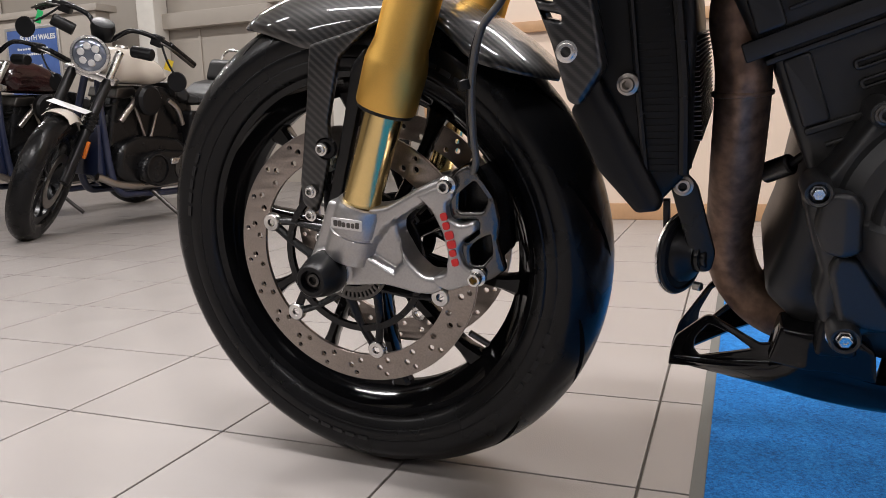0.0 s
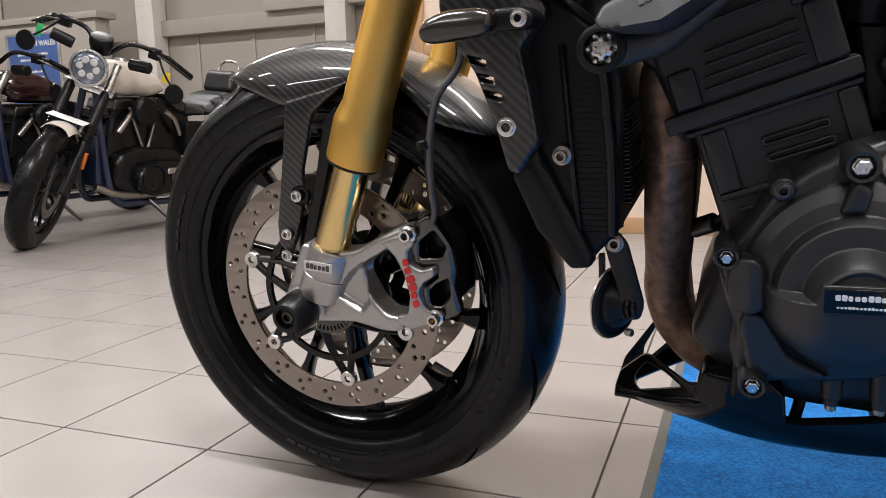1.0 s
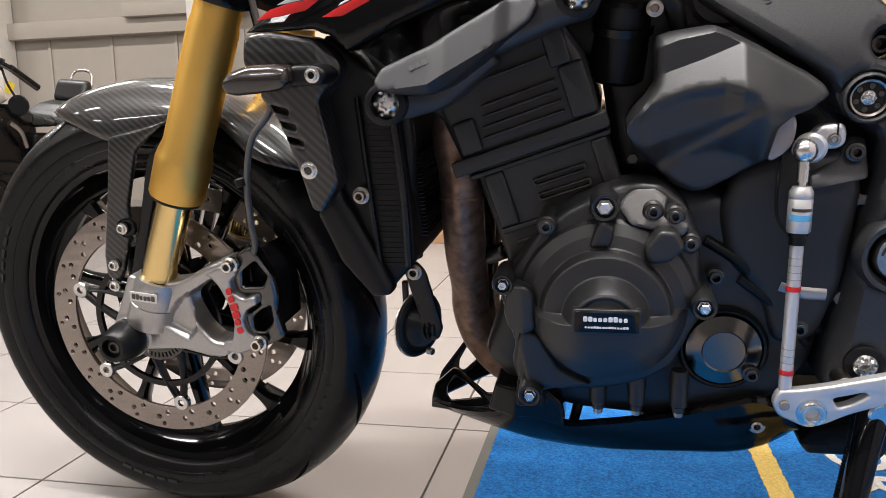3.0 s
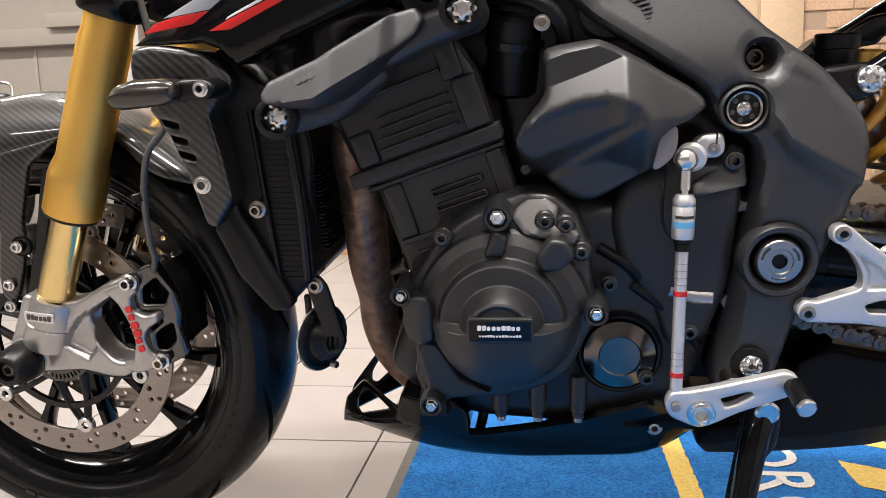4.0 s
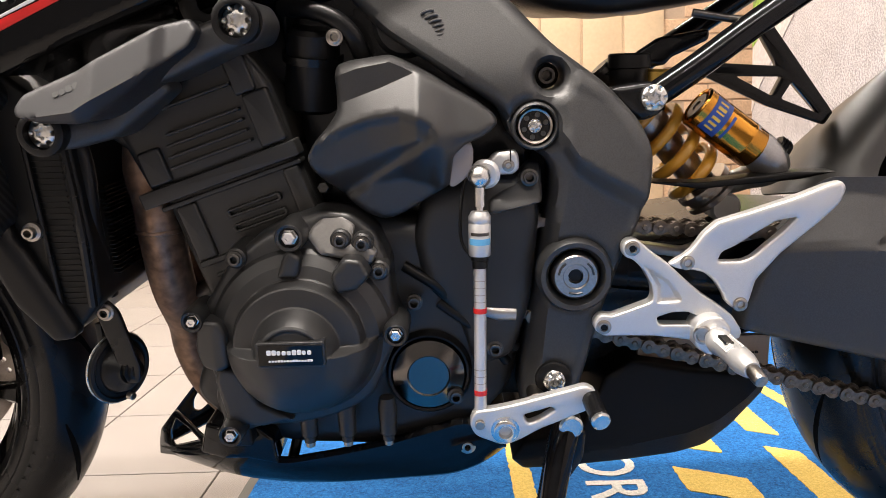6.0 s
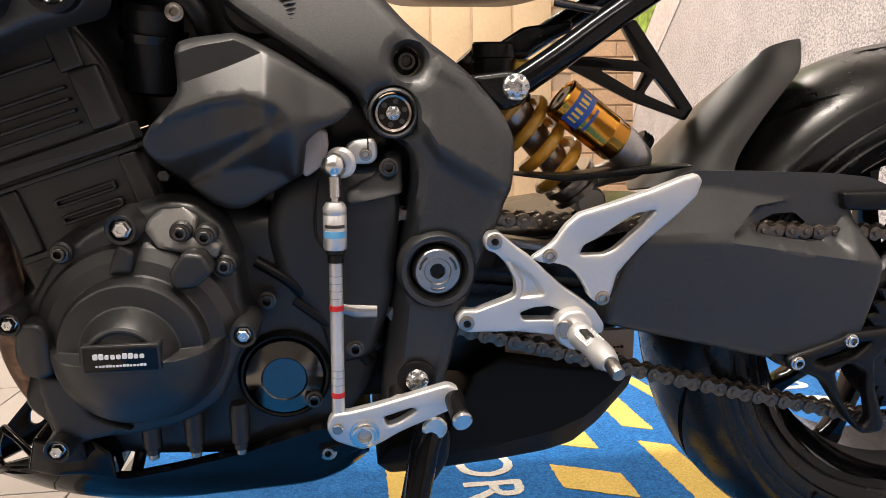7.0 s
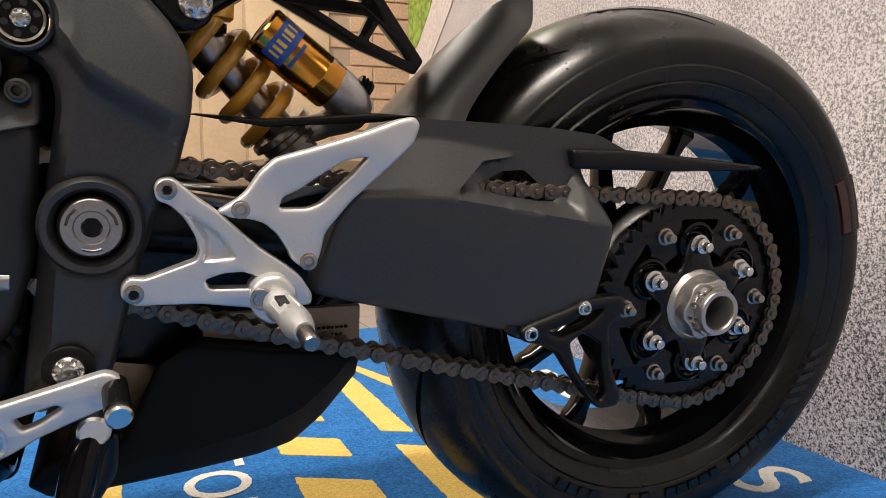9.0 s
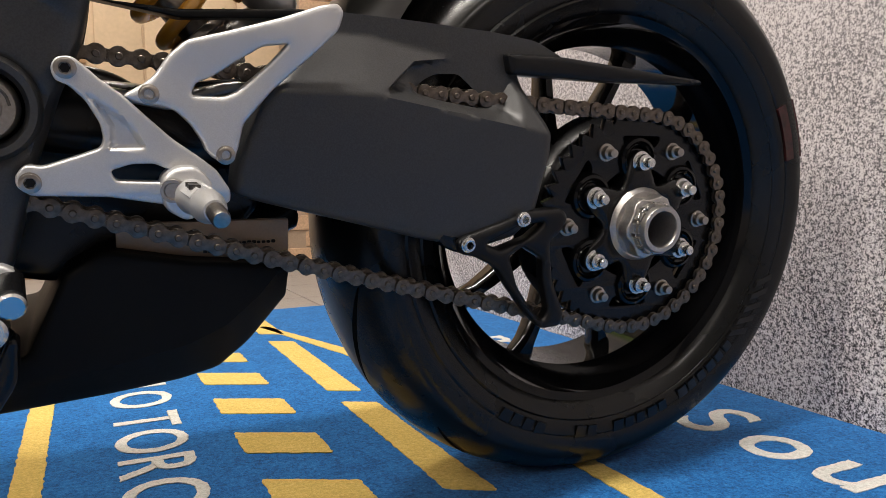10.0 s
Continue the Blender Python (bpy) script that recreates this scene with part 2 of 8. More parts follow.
def relief(outline, face, back, rim=0.02, drop=0.02, holes=(), cell=0.006, lines=()):
    """A body in the side plane: its outer face lies at y = face(x, z), rolls back by drop over the last rim metres, and closes at y = back.
    lines: folds that the mesh must follow."""
    from mathutils.geometry import delaunay_2d_cdt
    loops = []
    for poly in (outline, *holes):
        pts = []
        for i in range(len(poly)):
            a, b = Vector(poly[i - 1]), Vector(poly[i])
            k = max(1, int((b - a).length / cell))
            pts += [a.lerp(b, j / k) for j in range(k)]
        loops.append(pts)
    flat = [tuple(p) for p in loops[0]]
    inner = [[tuple(p) for p in lp] for lp in loops[1:]]
    xs, zs = [p[0] for p in flat], [p[1] for p in flat]
    verts, faces, start = [], [], 0
    for lp in loops:
        verts += [Vector(p) for p in lp]
        faces.append(list(range(start, start + len(lp))))
        start += len(lp)
    for lp in loops:
        area = sum(a.x * b.y - b.x * a.y for a, b in zip(lp, lp[1:] + lp[:1]))
        turn = (1 if area > 0 else -1) * (1 if lp is loops[0] else -1)
        for i, p in enumerate(lp):
            way = lp[(i + 1) % len(lp)] - lp[i - 1]
            if way.length < 1e-7:
                continue
            inward = Vector((-way.y, way.x)).normalized() * turn
            for far in (0.12, 0.42, 1.0):
                q = p + inward * (rim * far)
                if inside(flat, q.x, q.y) and min(signed_depth(w, q.x, q.y) for w in (flat, *inner)) > rim * far * 0.93:
                    verts.append(q)
    folds, ties = [], []
    for fold in lines:
        last = None
        for a, b in zip(fold, fold[1:]):
            a, b = Vector(a), Vector(b)
            k = max(1, int((b - a).length / (cell * 0.7)))
            for q in (a.lerp(b, j / k) for j in range(k)):
                if inside(flat, q.x, q.y) and not any(inside(w, q.x, q.y) for w in inner) and min(signed_depth(w, q.x, q.y) for w in (flat, *inner)) > rim + cell * 0.3:
                    folds.append(q)
                    here = len(verts) + len(folds) - 1
                    if last is not None:
                        ties.append((last, here))
                    last = here
                else:
                    last = None
    verts += folds
    for i in range(int((max(xs) - min(xs)) / cell) + 1):
        for j in range(int((max(zs) - min(zs)) / (cell * 0.866)) + 1):
            x, z = min(xs) + (i + 0.5 * (j % 2)) * cell, min(zs) + j * cell * 0.866
            if inside(flat, x, z) and not any(inside(q, x, z) for q in inner):
                if min(signed_depth(q, x, z) for q in (flat, *inner)) > rim + cell * 0.4 and all(abs(q.x - x) + abs(q.y - z) > cell * 0.8 for q in folds):
                    verts.append(Vector((x, z)))
    v2, _, f2, *_ = delaunay_2d_cdt(verts, ties, faces, 2, 1e-6)
    bm = bmesh.new()
    front, rear = [], []
    for p in v2:
        d = min(signed_depth(q, p.x, p.y) for q in (flat, *inner))
        k = min(1.0, d / rim)
        y = face(p.x, p.y) + drop * (1 - math.sqrt(max(0.0, 1 - (1 - k) ** 2)))
        front.append(bm.verts.new((p.x, min(y, back - 0.001), p.y)))
        rear.append(bm.verts.new((p.x, back, p.y)))
    uses = {}
    for f in f2:
        c = sum((v2[i] for i in f), Vector((0, 0))) / len(f)
        if not any(inside(q, c.x, c.y) for q in inner):
            bm.faces.new([front[i] for i in f])
            bm.faces.new([rear[i] for i in reversed(f)])
            for a, b in zip(f, (*f[1:], f[0])):
                uses.setdefault((min(a, b), max(a, b)), []).append((a, b))
    for pair in uses.values():
        if len(pair) == 1:
            a, b = pair[0]
            bm.faces.new((front[b], front[a], rear[a], rear[b]))
    bmesh.ops.delete(bm, geom=[v for v in bm.verts if not v.link_faces], context="VERTS")
    return bm


def flat_y(y):
    return lambda x, z: y


def bolt(bm, at, r, h, axis=(0, -1, 0), socket=True, flange=1.35):
    """A socket-head bolt with a flange, proud of its seat by h."""
    prof = [(0, -0.002), (r * flange, -0.002), (r * flange, h * 0.25), (r, h * 0.35), (r, h * 0.9), (r * 0.9, h)]
    prof += [(r * 0.60, h), (r * 0.56, h * 0.85), (r * 0.50, -0.004), (0, -0.004)] if socket else [(0, h)]
    return lathe(bm, prof, at, axis, 20)


def star_bolt(at, r, parent, label="bright star-head bolt"):
    """A large rounded head: six dimples round a raised rim, and a star recess in the middle."""
    bm = bmesh.new()
    c = Vector(at)
    rings = []
    for rho in (1.0, 1.0, 0.97, 0.90, 0.82, 0.74, 0.66, 0.58, 0.50, 0.44, 0.38, 0.36, 0.30, 0.20):
        first = not rings
        ring = []
        for k in range(72):
            a = 2 * math.pi * k / 72
            h = -0.5 if first else 0.42 * math.sqrt(max(0.0, 1.02 - rho * rho))
            lobe = max(0.0, math.cos(6 * a))
            h -= 0.30 * lobe * max(0.0, 1 - abs(rho - 0.76) / 0.2) if not first else 0.0
            w = rho * (1 + (0.16 * math.cos(6 * a + math.pi) if rho < 0.40 else 0.0))
            if rho < 0.37:
                h -= 0.28
            ring.append(bm.verts.new(c + Vector((r * w * math.cos(a), -r * h, r * w * math.sin(a)))))
        rings.append(ring)
    for p, q in zip(rings, rings[1:]):
        for k in range(72):
            bm.faces.new((p[k], p[(k + 1) % 72], q[(k + 1) % 72], q[k]))
    bm.faces.new(rings[0])
    bm.faces.new(rings[-1])
    return part("star_bolt", bm, CHROME, parent, label, 30)


# ---- the motorcycle ----
LEAN = 7.0
bike = thing("motorcycle", "black naked sports motorcycle with gold forks, leaning on its side stand", "motorcycle", pose(0, 0.052, 0, LEAN, 0, 0))
FX, FZ, RX, RZ = 0.003, 0.2995, 1.463, 0.326
FC, RC = Vector((FX, 0.007, FZ)), Vector((RX, 0.0, RZ))
STEER = Matrix.Translation(FC) @ Matrix.Rotation(radians(-1.5), 4, "Z") @ Matrix.Translation((-FX, 0, -FZ))


def fpart(name, bm, material, parent=bike, label="", smooth=40.0):
    """A part that turns with the handlebars; drawn with the wheel's centre plane at y = 0."""
    bm.transform(STEER)
    return part(name, bm, material, parent, label, smooth)


def mirrored(bm):
    other = bm.copy()
    bmesh.ops.scale(other, vec=(1, -1, 1), verts=other.verts)
    return other


def both(name, bm, material, parent=bike, label="", smooth=40.0, turn=False):
    """A part and its twin on the far side."""
    twin = mirrored(bm)
    f = fpart if turn else part
    return f(name, bm, material, parent, label, smooth), f(name, twin, material, parent, label, smooth)


def side_at(x, y, z, turn=0.0):
    """A plane on the bike's near side, for lettering."""
    return Matrix.Translation((x, y, z)) @ SIDE @ Matrix.Rotation(radians(turn), 4, "Z")


def letter_bars(n, wide, high, m, thick=0.0006, seed=1):
    """Plain upright bars with softened corners, in a row the size of a printed mark: one mesh each."""
    step = wide / n
    out = []
    for k in range(n):
        x, tall = -wide / 2 + (k + 0.5) * step, (k * 7 + seed * 3) % 5
        a, b = x - step * 0.44, x + step * (0.43 - 0.07 * (tall % 3))
        up = high * (0.5 if tall in (0, 3) else 0.30)
        bm = bmesh.new()
        face = bm.faces.new([bm.verts.new((c.x, c.y, thick)) for c in rounded([(a, -high / 2), (b, -high / 2), (b, up), (a, up)], step * 0.25, 2)])
        for g in bmesh.ops.extrude_face_region(bm, geom=[face])["geom"]:
            if isinstance(g, bmesh.types.BMVert):
                g.co.z = -thick
        bm.transform(m)
        out.append(bm)
    return out


def marks(name, bars, material, parent, label="", f=part):
    for bm in bars:
        f(name, bm, material, parent, label)


def tyre(bm, at, radius, half, bead, grooves, seg=300):
    """Tyre section with a round crown, a shoulder and a sidewall with fine ribs."""
    prof = []
    n = 26
    for k in range(n + 1):
        a = -1 + 2 * k / n
        u = a * radians(62)
        ry = half * math.sin(u) / math.sin(radians(62))
        rr = radius - (radius - bead) * 0.42 * (1 - math.cos(u)) / (1 - math.cos(radians(62)))
        prof.append((rr, ry))
    shoulder = prof[-1]
    wall = [(bead + (shoulder[0] - bead) * f, half * w) for f, w in ((0.86, 1.0), (0.66, 0.985), (0.62, 0.97), (0.58, 0.985), (0.36, 0.95), (0.32, 0.925), (0.28, 0.94), (0.10, 0.86), (0.0, 0.80), (-0.05, 0.72))]
    prof = [(r, -y) for r, y in reversed(wall)] + prof + wall
    lathe(bm, prof, at, (0, 1, 0), seg, closed=True)
    c = Vector(at)
    for v in bm.verts:
        d = v.co - c
        rr = math.hypot(d.x, d.z)
        if rr > shoulder[0] + 0.004:
            ang = math.atan2(d.z, d.x)
            s = abs(d.y) / half
            g = grooves(ang, s, d.y > 0)
            if g > 0:
                k = 1 - 0.0015 * g / rr
                v.co = c + Vector((d.x * k, d.y, d.z * k))
    return bm


def groove_fn(count, lean, phase):
    def g(ang, s, side):
        a = (ang / (2 * math.pi) * count + (0.5 if side else 0.0) + phase + lean * s) % 1.0
        return max(0.0, 1 - abs(a - 0.5) / 0.07) if 0.12 < s < 0.72 else 0.0
    return g


def S(a, b, v):
    """Smooth step from 0 at a to 1 at b."""
    k = max(0.0, min(1.0, (v - a) / (b - a)))
    return k * k * (3 - 2 * k)


def spokes(bm, c, n, r0, r1, wide, deep, phase=0.0, sweep=0.0, y0=0.0):
    """Tapered ribbed spokes from hub to rim, each splayed where it meets the rim."""
    for k in range(n):
        a = 2 * math.pi * k / n + phase
        rings = []
        for f in np.linspace(0, 1, 9):
            r = r0 + (r1 - r0) * f
            ang = a + sweep * f
            w = wide * (1.15 - 0.5 * f + 1.1 * max(0, f - 0.82) / 0.18)
            d = deep * (1.0 - 0.45 * f)
            u, v = Vector((math.cos(ang), 0, math.sin(ang))), Vector((-math.sin(ang), 0, math.cos(ang)))
            sect = ((-1, -0.6), (-0.6, -1), (0.6, -1), (1, -0.6), (1, 0.6), (0.6, 1), (-0.6, 1), (-1, 0.6))
            rings.append([bm.verts.new(Vector(c) + u * r + v * (w * p) + Vector((0, y0 * (1 - f) + d * q, 0))) for p, q in sect])
        for p, q in zip(rings, rings[1:]):
            for j in range(8):
                bm.faces.new((p[j], p[(j + 1) % 8], q[(j + 1) % 8], q[j]))
        bm.faces.new(rings[0])
        bm.faces.new(rings[-1])
    return bm


def rim_profile(half):
    h = half
    out = [(0.232, -h), (0.232, -h + 0.006), (0.222, -h + 0.010), (0.216, -h + 0.03), (0.198, -h + 0.046), (0.198, h - 0.046), (0.216, h - 0.03), (0.222, h - 0.010), (0.232, h - 0.006), (0.232, h)]
    back = [(0.228, h), (0.224, h - 0.004), (0.213, h - 0.010), (0.208, h - 0.03), (0.190, h - 0.046), (0.190, -h + 0.046), (0.208, -h + 0.03), (0.213, -h + 0.010), (0.224, -h + 0.004), (0.228, -h)]
    return out + back


# front wheel
O = (FX, 0, FZ)
front_wheel = fpart("front_wheel", lathe(bmesh.new(), rim_profile(0.050), O, (0, 1, 0), 120, True), GLOSS_BLACK, bike, "gloss black cast front wheel")
fpart("tyre", tyre(bmesh.new(), O, 0.300, 0.060, 0.222, groove_fn(13, 0.9, 0.1)), RUBBER, front_wheel, "black front tyre with moulded grooves")
fpart("spokes", spokes(bmesh.new(), O, 10, 0.035, 0.194, 0.0085, 0.019, 0.30, 0.10), GLOSS_BLACK, front_wheel)
fpart("hub", lathe(bmesh.new(), [(0.0, -0.055), (0.034, -0.055), (0.036, -0.05), (0.034, -0.02), (0.038, 0.0), (0.034, 0.02), (0.036, 0.05), (0.034, 0.055), (0.0, 0.055)], O, (0, 1, 0), 48), SATIN_BLACK, front_wheel)
fpart("valve", rod(bmesh.new(), (FX + 0.15, -0.02, FZ - 0.118), (FX + 0.13, -0.03, FZ - 0.10), 0.004), DARK_STEEL, front_wheel)


def disc_ring(y, r0, r1, thick, holes):
    ring_holes = [ring2(O[0], O[2], r0, 96)]
    for k in range(holes):
        a = 2 * math.pi * k / holes
        for dr, da in ((0.0, 0.0), (0.0095, 0.052), (-0.0085, 0.098)):
            r = (r0 + r1) / 2 + dr
            ring_holes.append(ring2(O[0] + r * math.cos(a + da), O[2] + r * math.sin(a + da), 0.0036 if dr <= 0 else 0.0031, 12))
    return plate(ring2(O[0], O[2], r1, 144), y - thick / 2, y + thick / 2, ring_holes, 0.0005)


for sgn in (-1, 1):
    y = 0.064 * sgn
    rotor = fpart("brake_disc", disc_ring(y, 0.126, 0.160, 0.005, 22), DISC_STEEL, bike, "drilled steel brake disc")
    bm = bmesh.new()
    lathe(bm, [(0.036, y - 0.003), (0.052, y - 0.003), (0.054, y), (0.052, y + 0.003), (0.036, y + 0.003)], O, (0, 1, 0), 60, True)
    carrier = fpart("disc_carrier", bm, SATIN_BLACK, rotor, "black anodised disc carrier")
    fpart("carrier_ring", lathe(bmesh.new(), [(0.086, y - 0.003), (0.094, y - 0.003), (0.094, y + 0.003), (0.086, y + 0.003)], O, (0, 1, 0), 90, True), SATIN_BLACK, carrier)
    for k in range(6):
        a = radians(39 + 60 * k)
        for s in (-1, 1):
            p = [Vector((O[0] + r * math.cos(a + w), y, O[2] + r * math.sin(a + w))) for r, w in ((0.050, 0.42 * s), (0.085, 0.16 * s), (0.116, 0.02 * s))]
            fpart("carrier_arm", tube(bmesh.new(), p, [0.0065, 0.005, 0.0055], 8, 4, 0.55), SATIN_BLACK, carrier)
        at = (O[0] + 0.119 * math.cos(a), y - 0.004, O[2] + 0.119 * math.sin(a))
        fpart("bobbin", lathe(bmesh.new(), [(0.0045, 0.004), (0.005, -0.0005), (0.0100, -0.0012), (0.0115, 0.001), (0.0115, 0.007)], at, (0, 1, 0), 24), CHROME, rotor, "bright floating button")
    for k in range(5):
        a = 2 * math.pi * k / 5 + 0.45
        fpart("disc_bolt", bolt(bmesh.new(), (O[0] + 0.044 * math.cos(a), y + 0.003 * sgn, O[2] + 0.044 * math.sin(a)), 0.005, 0.005, (0, sgn, 0)), CHROME, rotor)
bm = plate(ring2(FX, FZ, 0.0515, 96), -0.073, -0.0705, [ring2(FX, FZ, 0.034, 40)] + [[Vector((FX + r * math.cos(a + s), FZ + r * math.sin(a + s))) for r, s in ((0.041, -0.028), (0.048, -0.028), (0.048, 0.028), (0.041, 0.028))] for a in np.arange(48) * math.pi / 24], 0.0003)
fpart("abs_ring", bm, DARK_STEEL, bike, "dark slotted speed-sensor ring")

# Near-black colour stands in for the shade inside the tread cuts.
GROOVE_SHADE = mat("groove_shade_black", (0.0025, 0.0025, 0.0025), 0.85, spec=0.05)


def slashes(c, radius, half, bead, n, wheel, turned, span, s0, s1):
    """Long shallow tread cuts that drift across the crown, as thin flat inlays with groove shade in their colour."""
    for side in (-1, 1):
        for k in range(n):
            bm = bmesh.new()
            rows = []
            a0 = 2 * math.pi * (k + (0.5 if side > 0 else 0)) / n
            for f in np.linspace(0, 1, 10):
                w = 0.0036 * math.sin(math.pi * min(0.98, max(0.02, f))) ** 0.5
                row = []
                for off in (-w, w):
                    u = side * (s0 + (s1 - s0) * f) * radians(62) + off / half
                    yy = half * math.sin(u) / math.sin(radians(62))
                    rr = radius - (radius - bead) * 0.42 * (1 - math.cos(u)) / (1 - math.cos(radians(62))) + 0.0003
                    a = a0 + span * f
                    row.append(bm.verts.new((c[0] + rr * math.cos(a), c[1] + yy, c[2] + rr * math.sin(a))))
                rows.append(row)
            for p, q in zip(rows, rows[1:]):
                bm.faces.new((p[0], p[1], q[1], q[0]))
            (fpart if turned else part)("tread_groove", bm, GROOVE_SHADE, wheel)




def sidewall_bar(c, r0, r1, y, a0, a1, n=14, slant=0.0):
    """A raised flat band along the sidewall; slant turns its outer edge ahead of its inner."""
    bm = bmesh.new()
    rows = [[bm.verts.new((c[0] + r * math.cos(a + w), yy, c[2] + r * math.sin(a + w))) for r, yy, w in ((r0, y + 0.004, 0), (r0, y, 0), (r1, y + 0.0015, slant), (r1, y + 0.006, slant))] for a in np.linspace(a0, a1, n)]
    for p, q in zip(rows, rows[1:]):
        for j in range(3):
            bm.faces.new((p[j], p[j + 1], q[j + 1], q[j]))
    bm.faces.new(rows[0])
    bm.faces.new(rows[-1])
    return bm


SIDEWALL_PRINT = mat("moulded_sidewall_mark", (0.007, 0.007, 0.0075), 0.38, spec=0.32)
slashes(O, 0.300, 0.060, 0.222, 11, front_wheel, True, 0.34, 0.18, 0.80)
for a in (0.9, 2.6, 4.3, 5.6):
    for k in range(5):
        fpart("sidewall_mark", sidewall_bar(O, 0.248, 0.255, -0.0605, a + 0.075 * k, a + 0.075 * k + 0.055, 5), SIDEWALL_PRINT, front_wheel)
# forks: axle foot, stanchion and gold upper tube on both sides
FB, FM, FT = Vector((0.036, -0.108, 0.345)), Vector((0.088, -0.108, 0.482)), Vector((0.176, -0.108, 0.70))
FAX = (FT - FM).normalized()
F2 = FM + FAX * 0.50
bm = rod(bmesh.new(), FM - FAX * 0.145, FM + FAX * 0.02, 0.0215, seg=40)
both("fork_stanchion", bm, GOLD_TUBE, bike, "polished gold-coated fork tube", turn=True)
prof = [(0.0, 0.0), (0.022, 0.0), (0.0245, -0.0015), (0.0315, 0.0), (0.0325, 0.002), (0.0335, 0.045), (0.0325, 0.052), (0.0285, 0.068), (0.0285, 0.205), (0.0265, 0.215), (0.0265, 0.36), (0.0, 0.36)]
both("fork_outer_tube", lathe(bmesh.new(), prof, FM, FAX, 56), GOLD, bike, "gold anodised fork outer tube", turn=True)
both("dust_seal", lathe(bmesh.new(), [(0.0218, -0.004), (0.030, -0.004), (0.031, 0.001), (0.0218, 0.001)], FM, FAX, 48, True), MATT_BLACK, bike, turn=True)
prof = [(0.0290, 0.0), (0.034, 0.0), (0.036, 0.003), (0.036, 0.022), (0.034, 0.025), (0.0290, 0.025)]
both("lower_fork_clamp", lathe(bmesh.new(), prof, FM + FAX * 0.235, FAX, 56, True), GLOSS_BLACK, bike, turn=True)
fpart("lower_yoke", box(bmesh.new(), (-0.032, -0.085, 0.0), (0.03, 0.085, 0.03), Matrix.Translation(FM + FAX * 0.235 + Vector((0.01, 0.108, 0))) @ frame_of(FAX), 0.006), GLOSS_BLACK, bike)


foot_pocket = [(0.0779, 0.3575), (0.1060, 0.3715), (0.0965, 0.3453), (0.1000, 0.3136), (0.0853, 0.2987), (0.0462, 0.3213)]


def foot_face(x, z):
    """Cast foot: a three-cornered pocket between the clamp barrel and the arms to the caliper lugs."""
    low = 1 - S(0.020, 0.030, math.hypot(x - 0.003, z - 0.303))
    y = -0.122 - 0.004 * S(0.10, 0.14, x) - 0.004 * low
    if inside(foot_pocket, x, z):
        y += 0.011 * S(0.0, 0.007, signed_depth(foot_pocket, x, z))
    return y


foot_line = rounded([(0.012, 0.385), (0.05, 0.374), (0.083, 0.378), (0.109, 0.391), (0.122, 0.398), (0.150, 0.409), (0.161, 0.400), (0.140, 0.388), (0.125, 0.381), (0.103, 0.368), (0.090, 0.358), (0.089, 0.345), (0.104, 0.316), (0.120, 0.301), (0.140, 0.301), (0.145, 0.288), (0.131, 0.281), (0.11, 0.280), (0.073, 0.288), (0.021, 0.284), (-0.020, 0.290), (-0.024, 0.312), (-0.008, 0.342)], 0.006)
both("fork_foot", relief(foot_line, foot_face, -0.088, 0.005, 0.005, cell=0.0023), CAST_ALU, bike, "grey cast aluminium fork foot", turn=True)
both("clamp_ring", lathe(bmesh.new(), [(0.0216, 0.0), (0.0290, 0.0), (0.0300, 0.003), (0.0300, 0.030), (0.0285, 0.031), (0.0285, 0.034), (0.0300, 0.035), (0.0300, 0.060), (0.0280, 0.066), (0.0216, 0.066)], FB - FAX * 0.030, FAX, 48, True), CAST_ALU, bike, turn=True)
fpart("maker_plate", plate(rounded([(-0.019, -0.006), (0.019, -0.006), (0.019, 0.006), (-0.019, 0.006)], 0.002), -0.0006, 0.0006, edge=0.0002, m=Matrix.Translation(FB + FAX * 0.018 + Vector((0, -0.0305, 0))) @ Matrix.Rotation(radians(6), 4, "Y")), ALU, bike)
marks("maker_mark", letter_bars(6, 0.032, 0.007, Matrix.Translation(FB + FAX * 0.018 + Vector((0, -0.0312, 0))) @ SIDE @ Matrix.Rotation(radians(-6), 4, "Z"), 0.0004), DARK_STEEL, bike, f=fpart)
# caliper: outer body, dark bridge and pad window
cal_line = rounded([(0.119, 0.390), (0.141, 0.400), (0.160, 0.403), (0.166, 0.392), (0.156, 0.383), (0.157, 0.368), (0.169, 0.360), (0.185, 0.364), (0.187, 0.354), (0.171, 0.344), (0.166, 0.332), (0.171, 0.316), (0.184, 0.307), (0.182, 0.297), (0.151, 0.287), (0.132, 0.292), (0.134, 0.302), (0.149, 0.306), (0.154, 0.328), (0.149, 0.353), (0.139, 0.374), (0.130, 0.383)], 0.004)
cal_b = rounded([(0.150, 0.398), (0.166, 0.417), (0.181, 0.424), (0.189, 0.411), (0.203, 0.386), (0.207, 0.360), (0.203, 0.340), (0.210, 0.306), (0.192, 0.296), (0.172, 0.290), (0.160, 0.300), (0.156, 0.36)], 0.006)
cal_windows = [rounded(w, 0.003) for w in ([(0.163, 0.364), (0.184, 0.363), (0.185, 0.349), (0.172, 0.339), (0.163, 0.347)], [(0.186, 0.342), (0.196, 0.346), (0.197, 0.326), (0.186, 0.314), (0.176, 0.316), (0.175, 0.333)], [(0.168, 0.392), (0.184, 0.404), (0.196, 0.384), (0.190, 0.372), (0.166, 0.373)])]
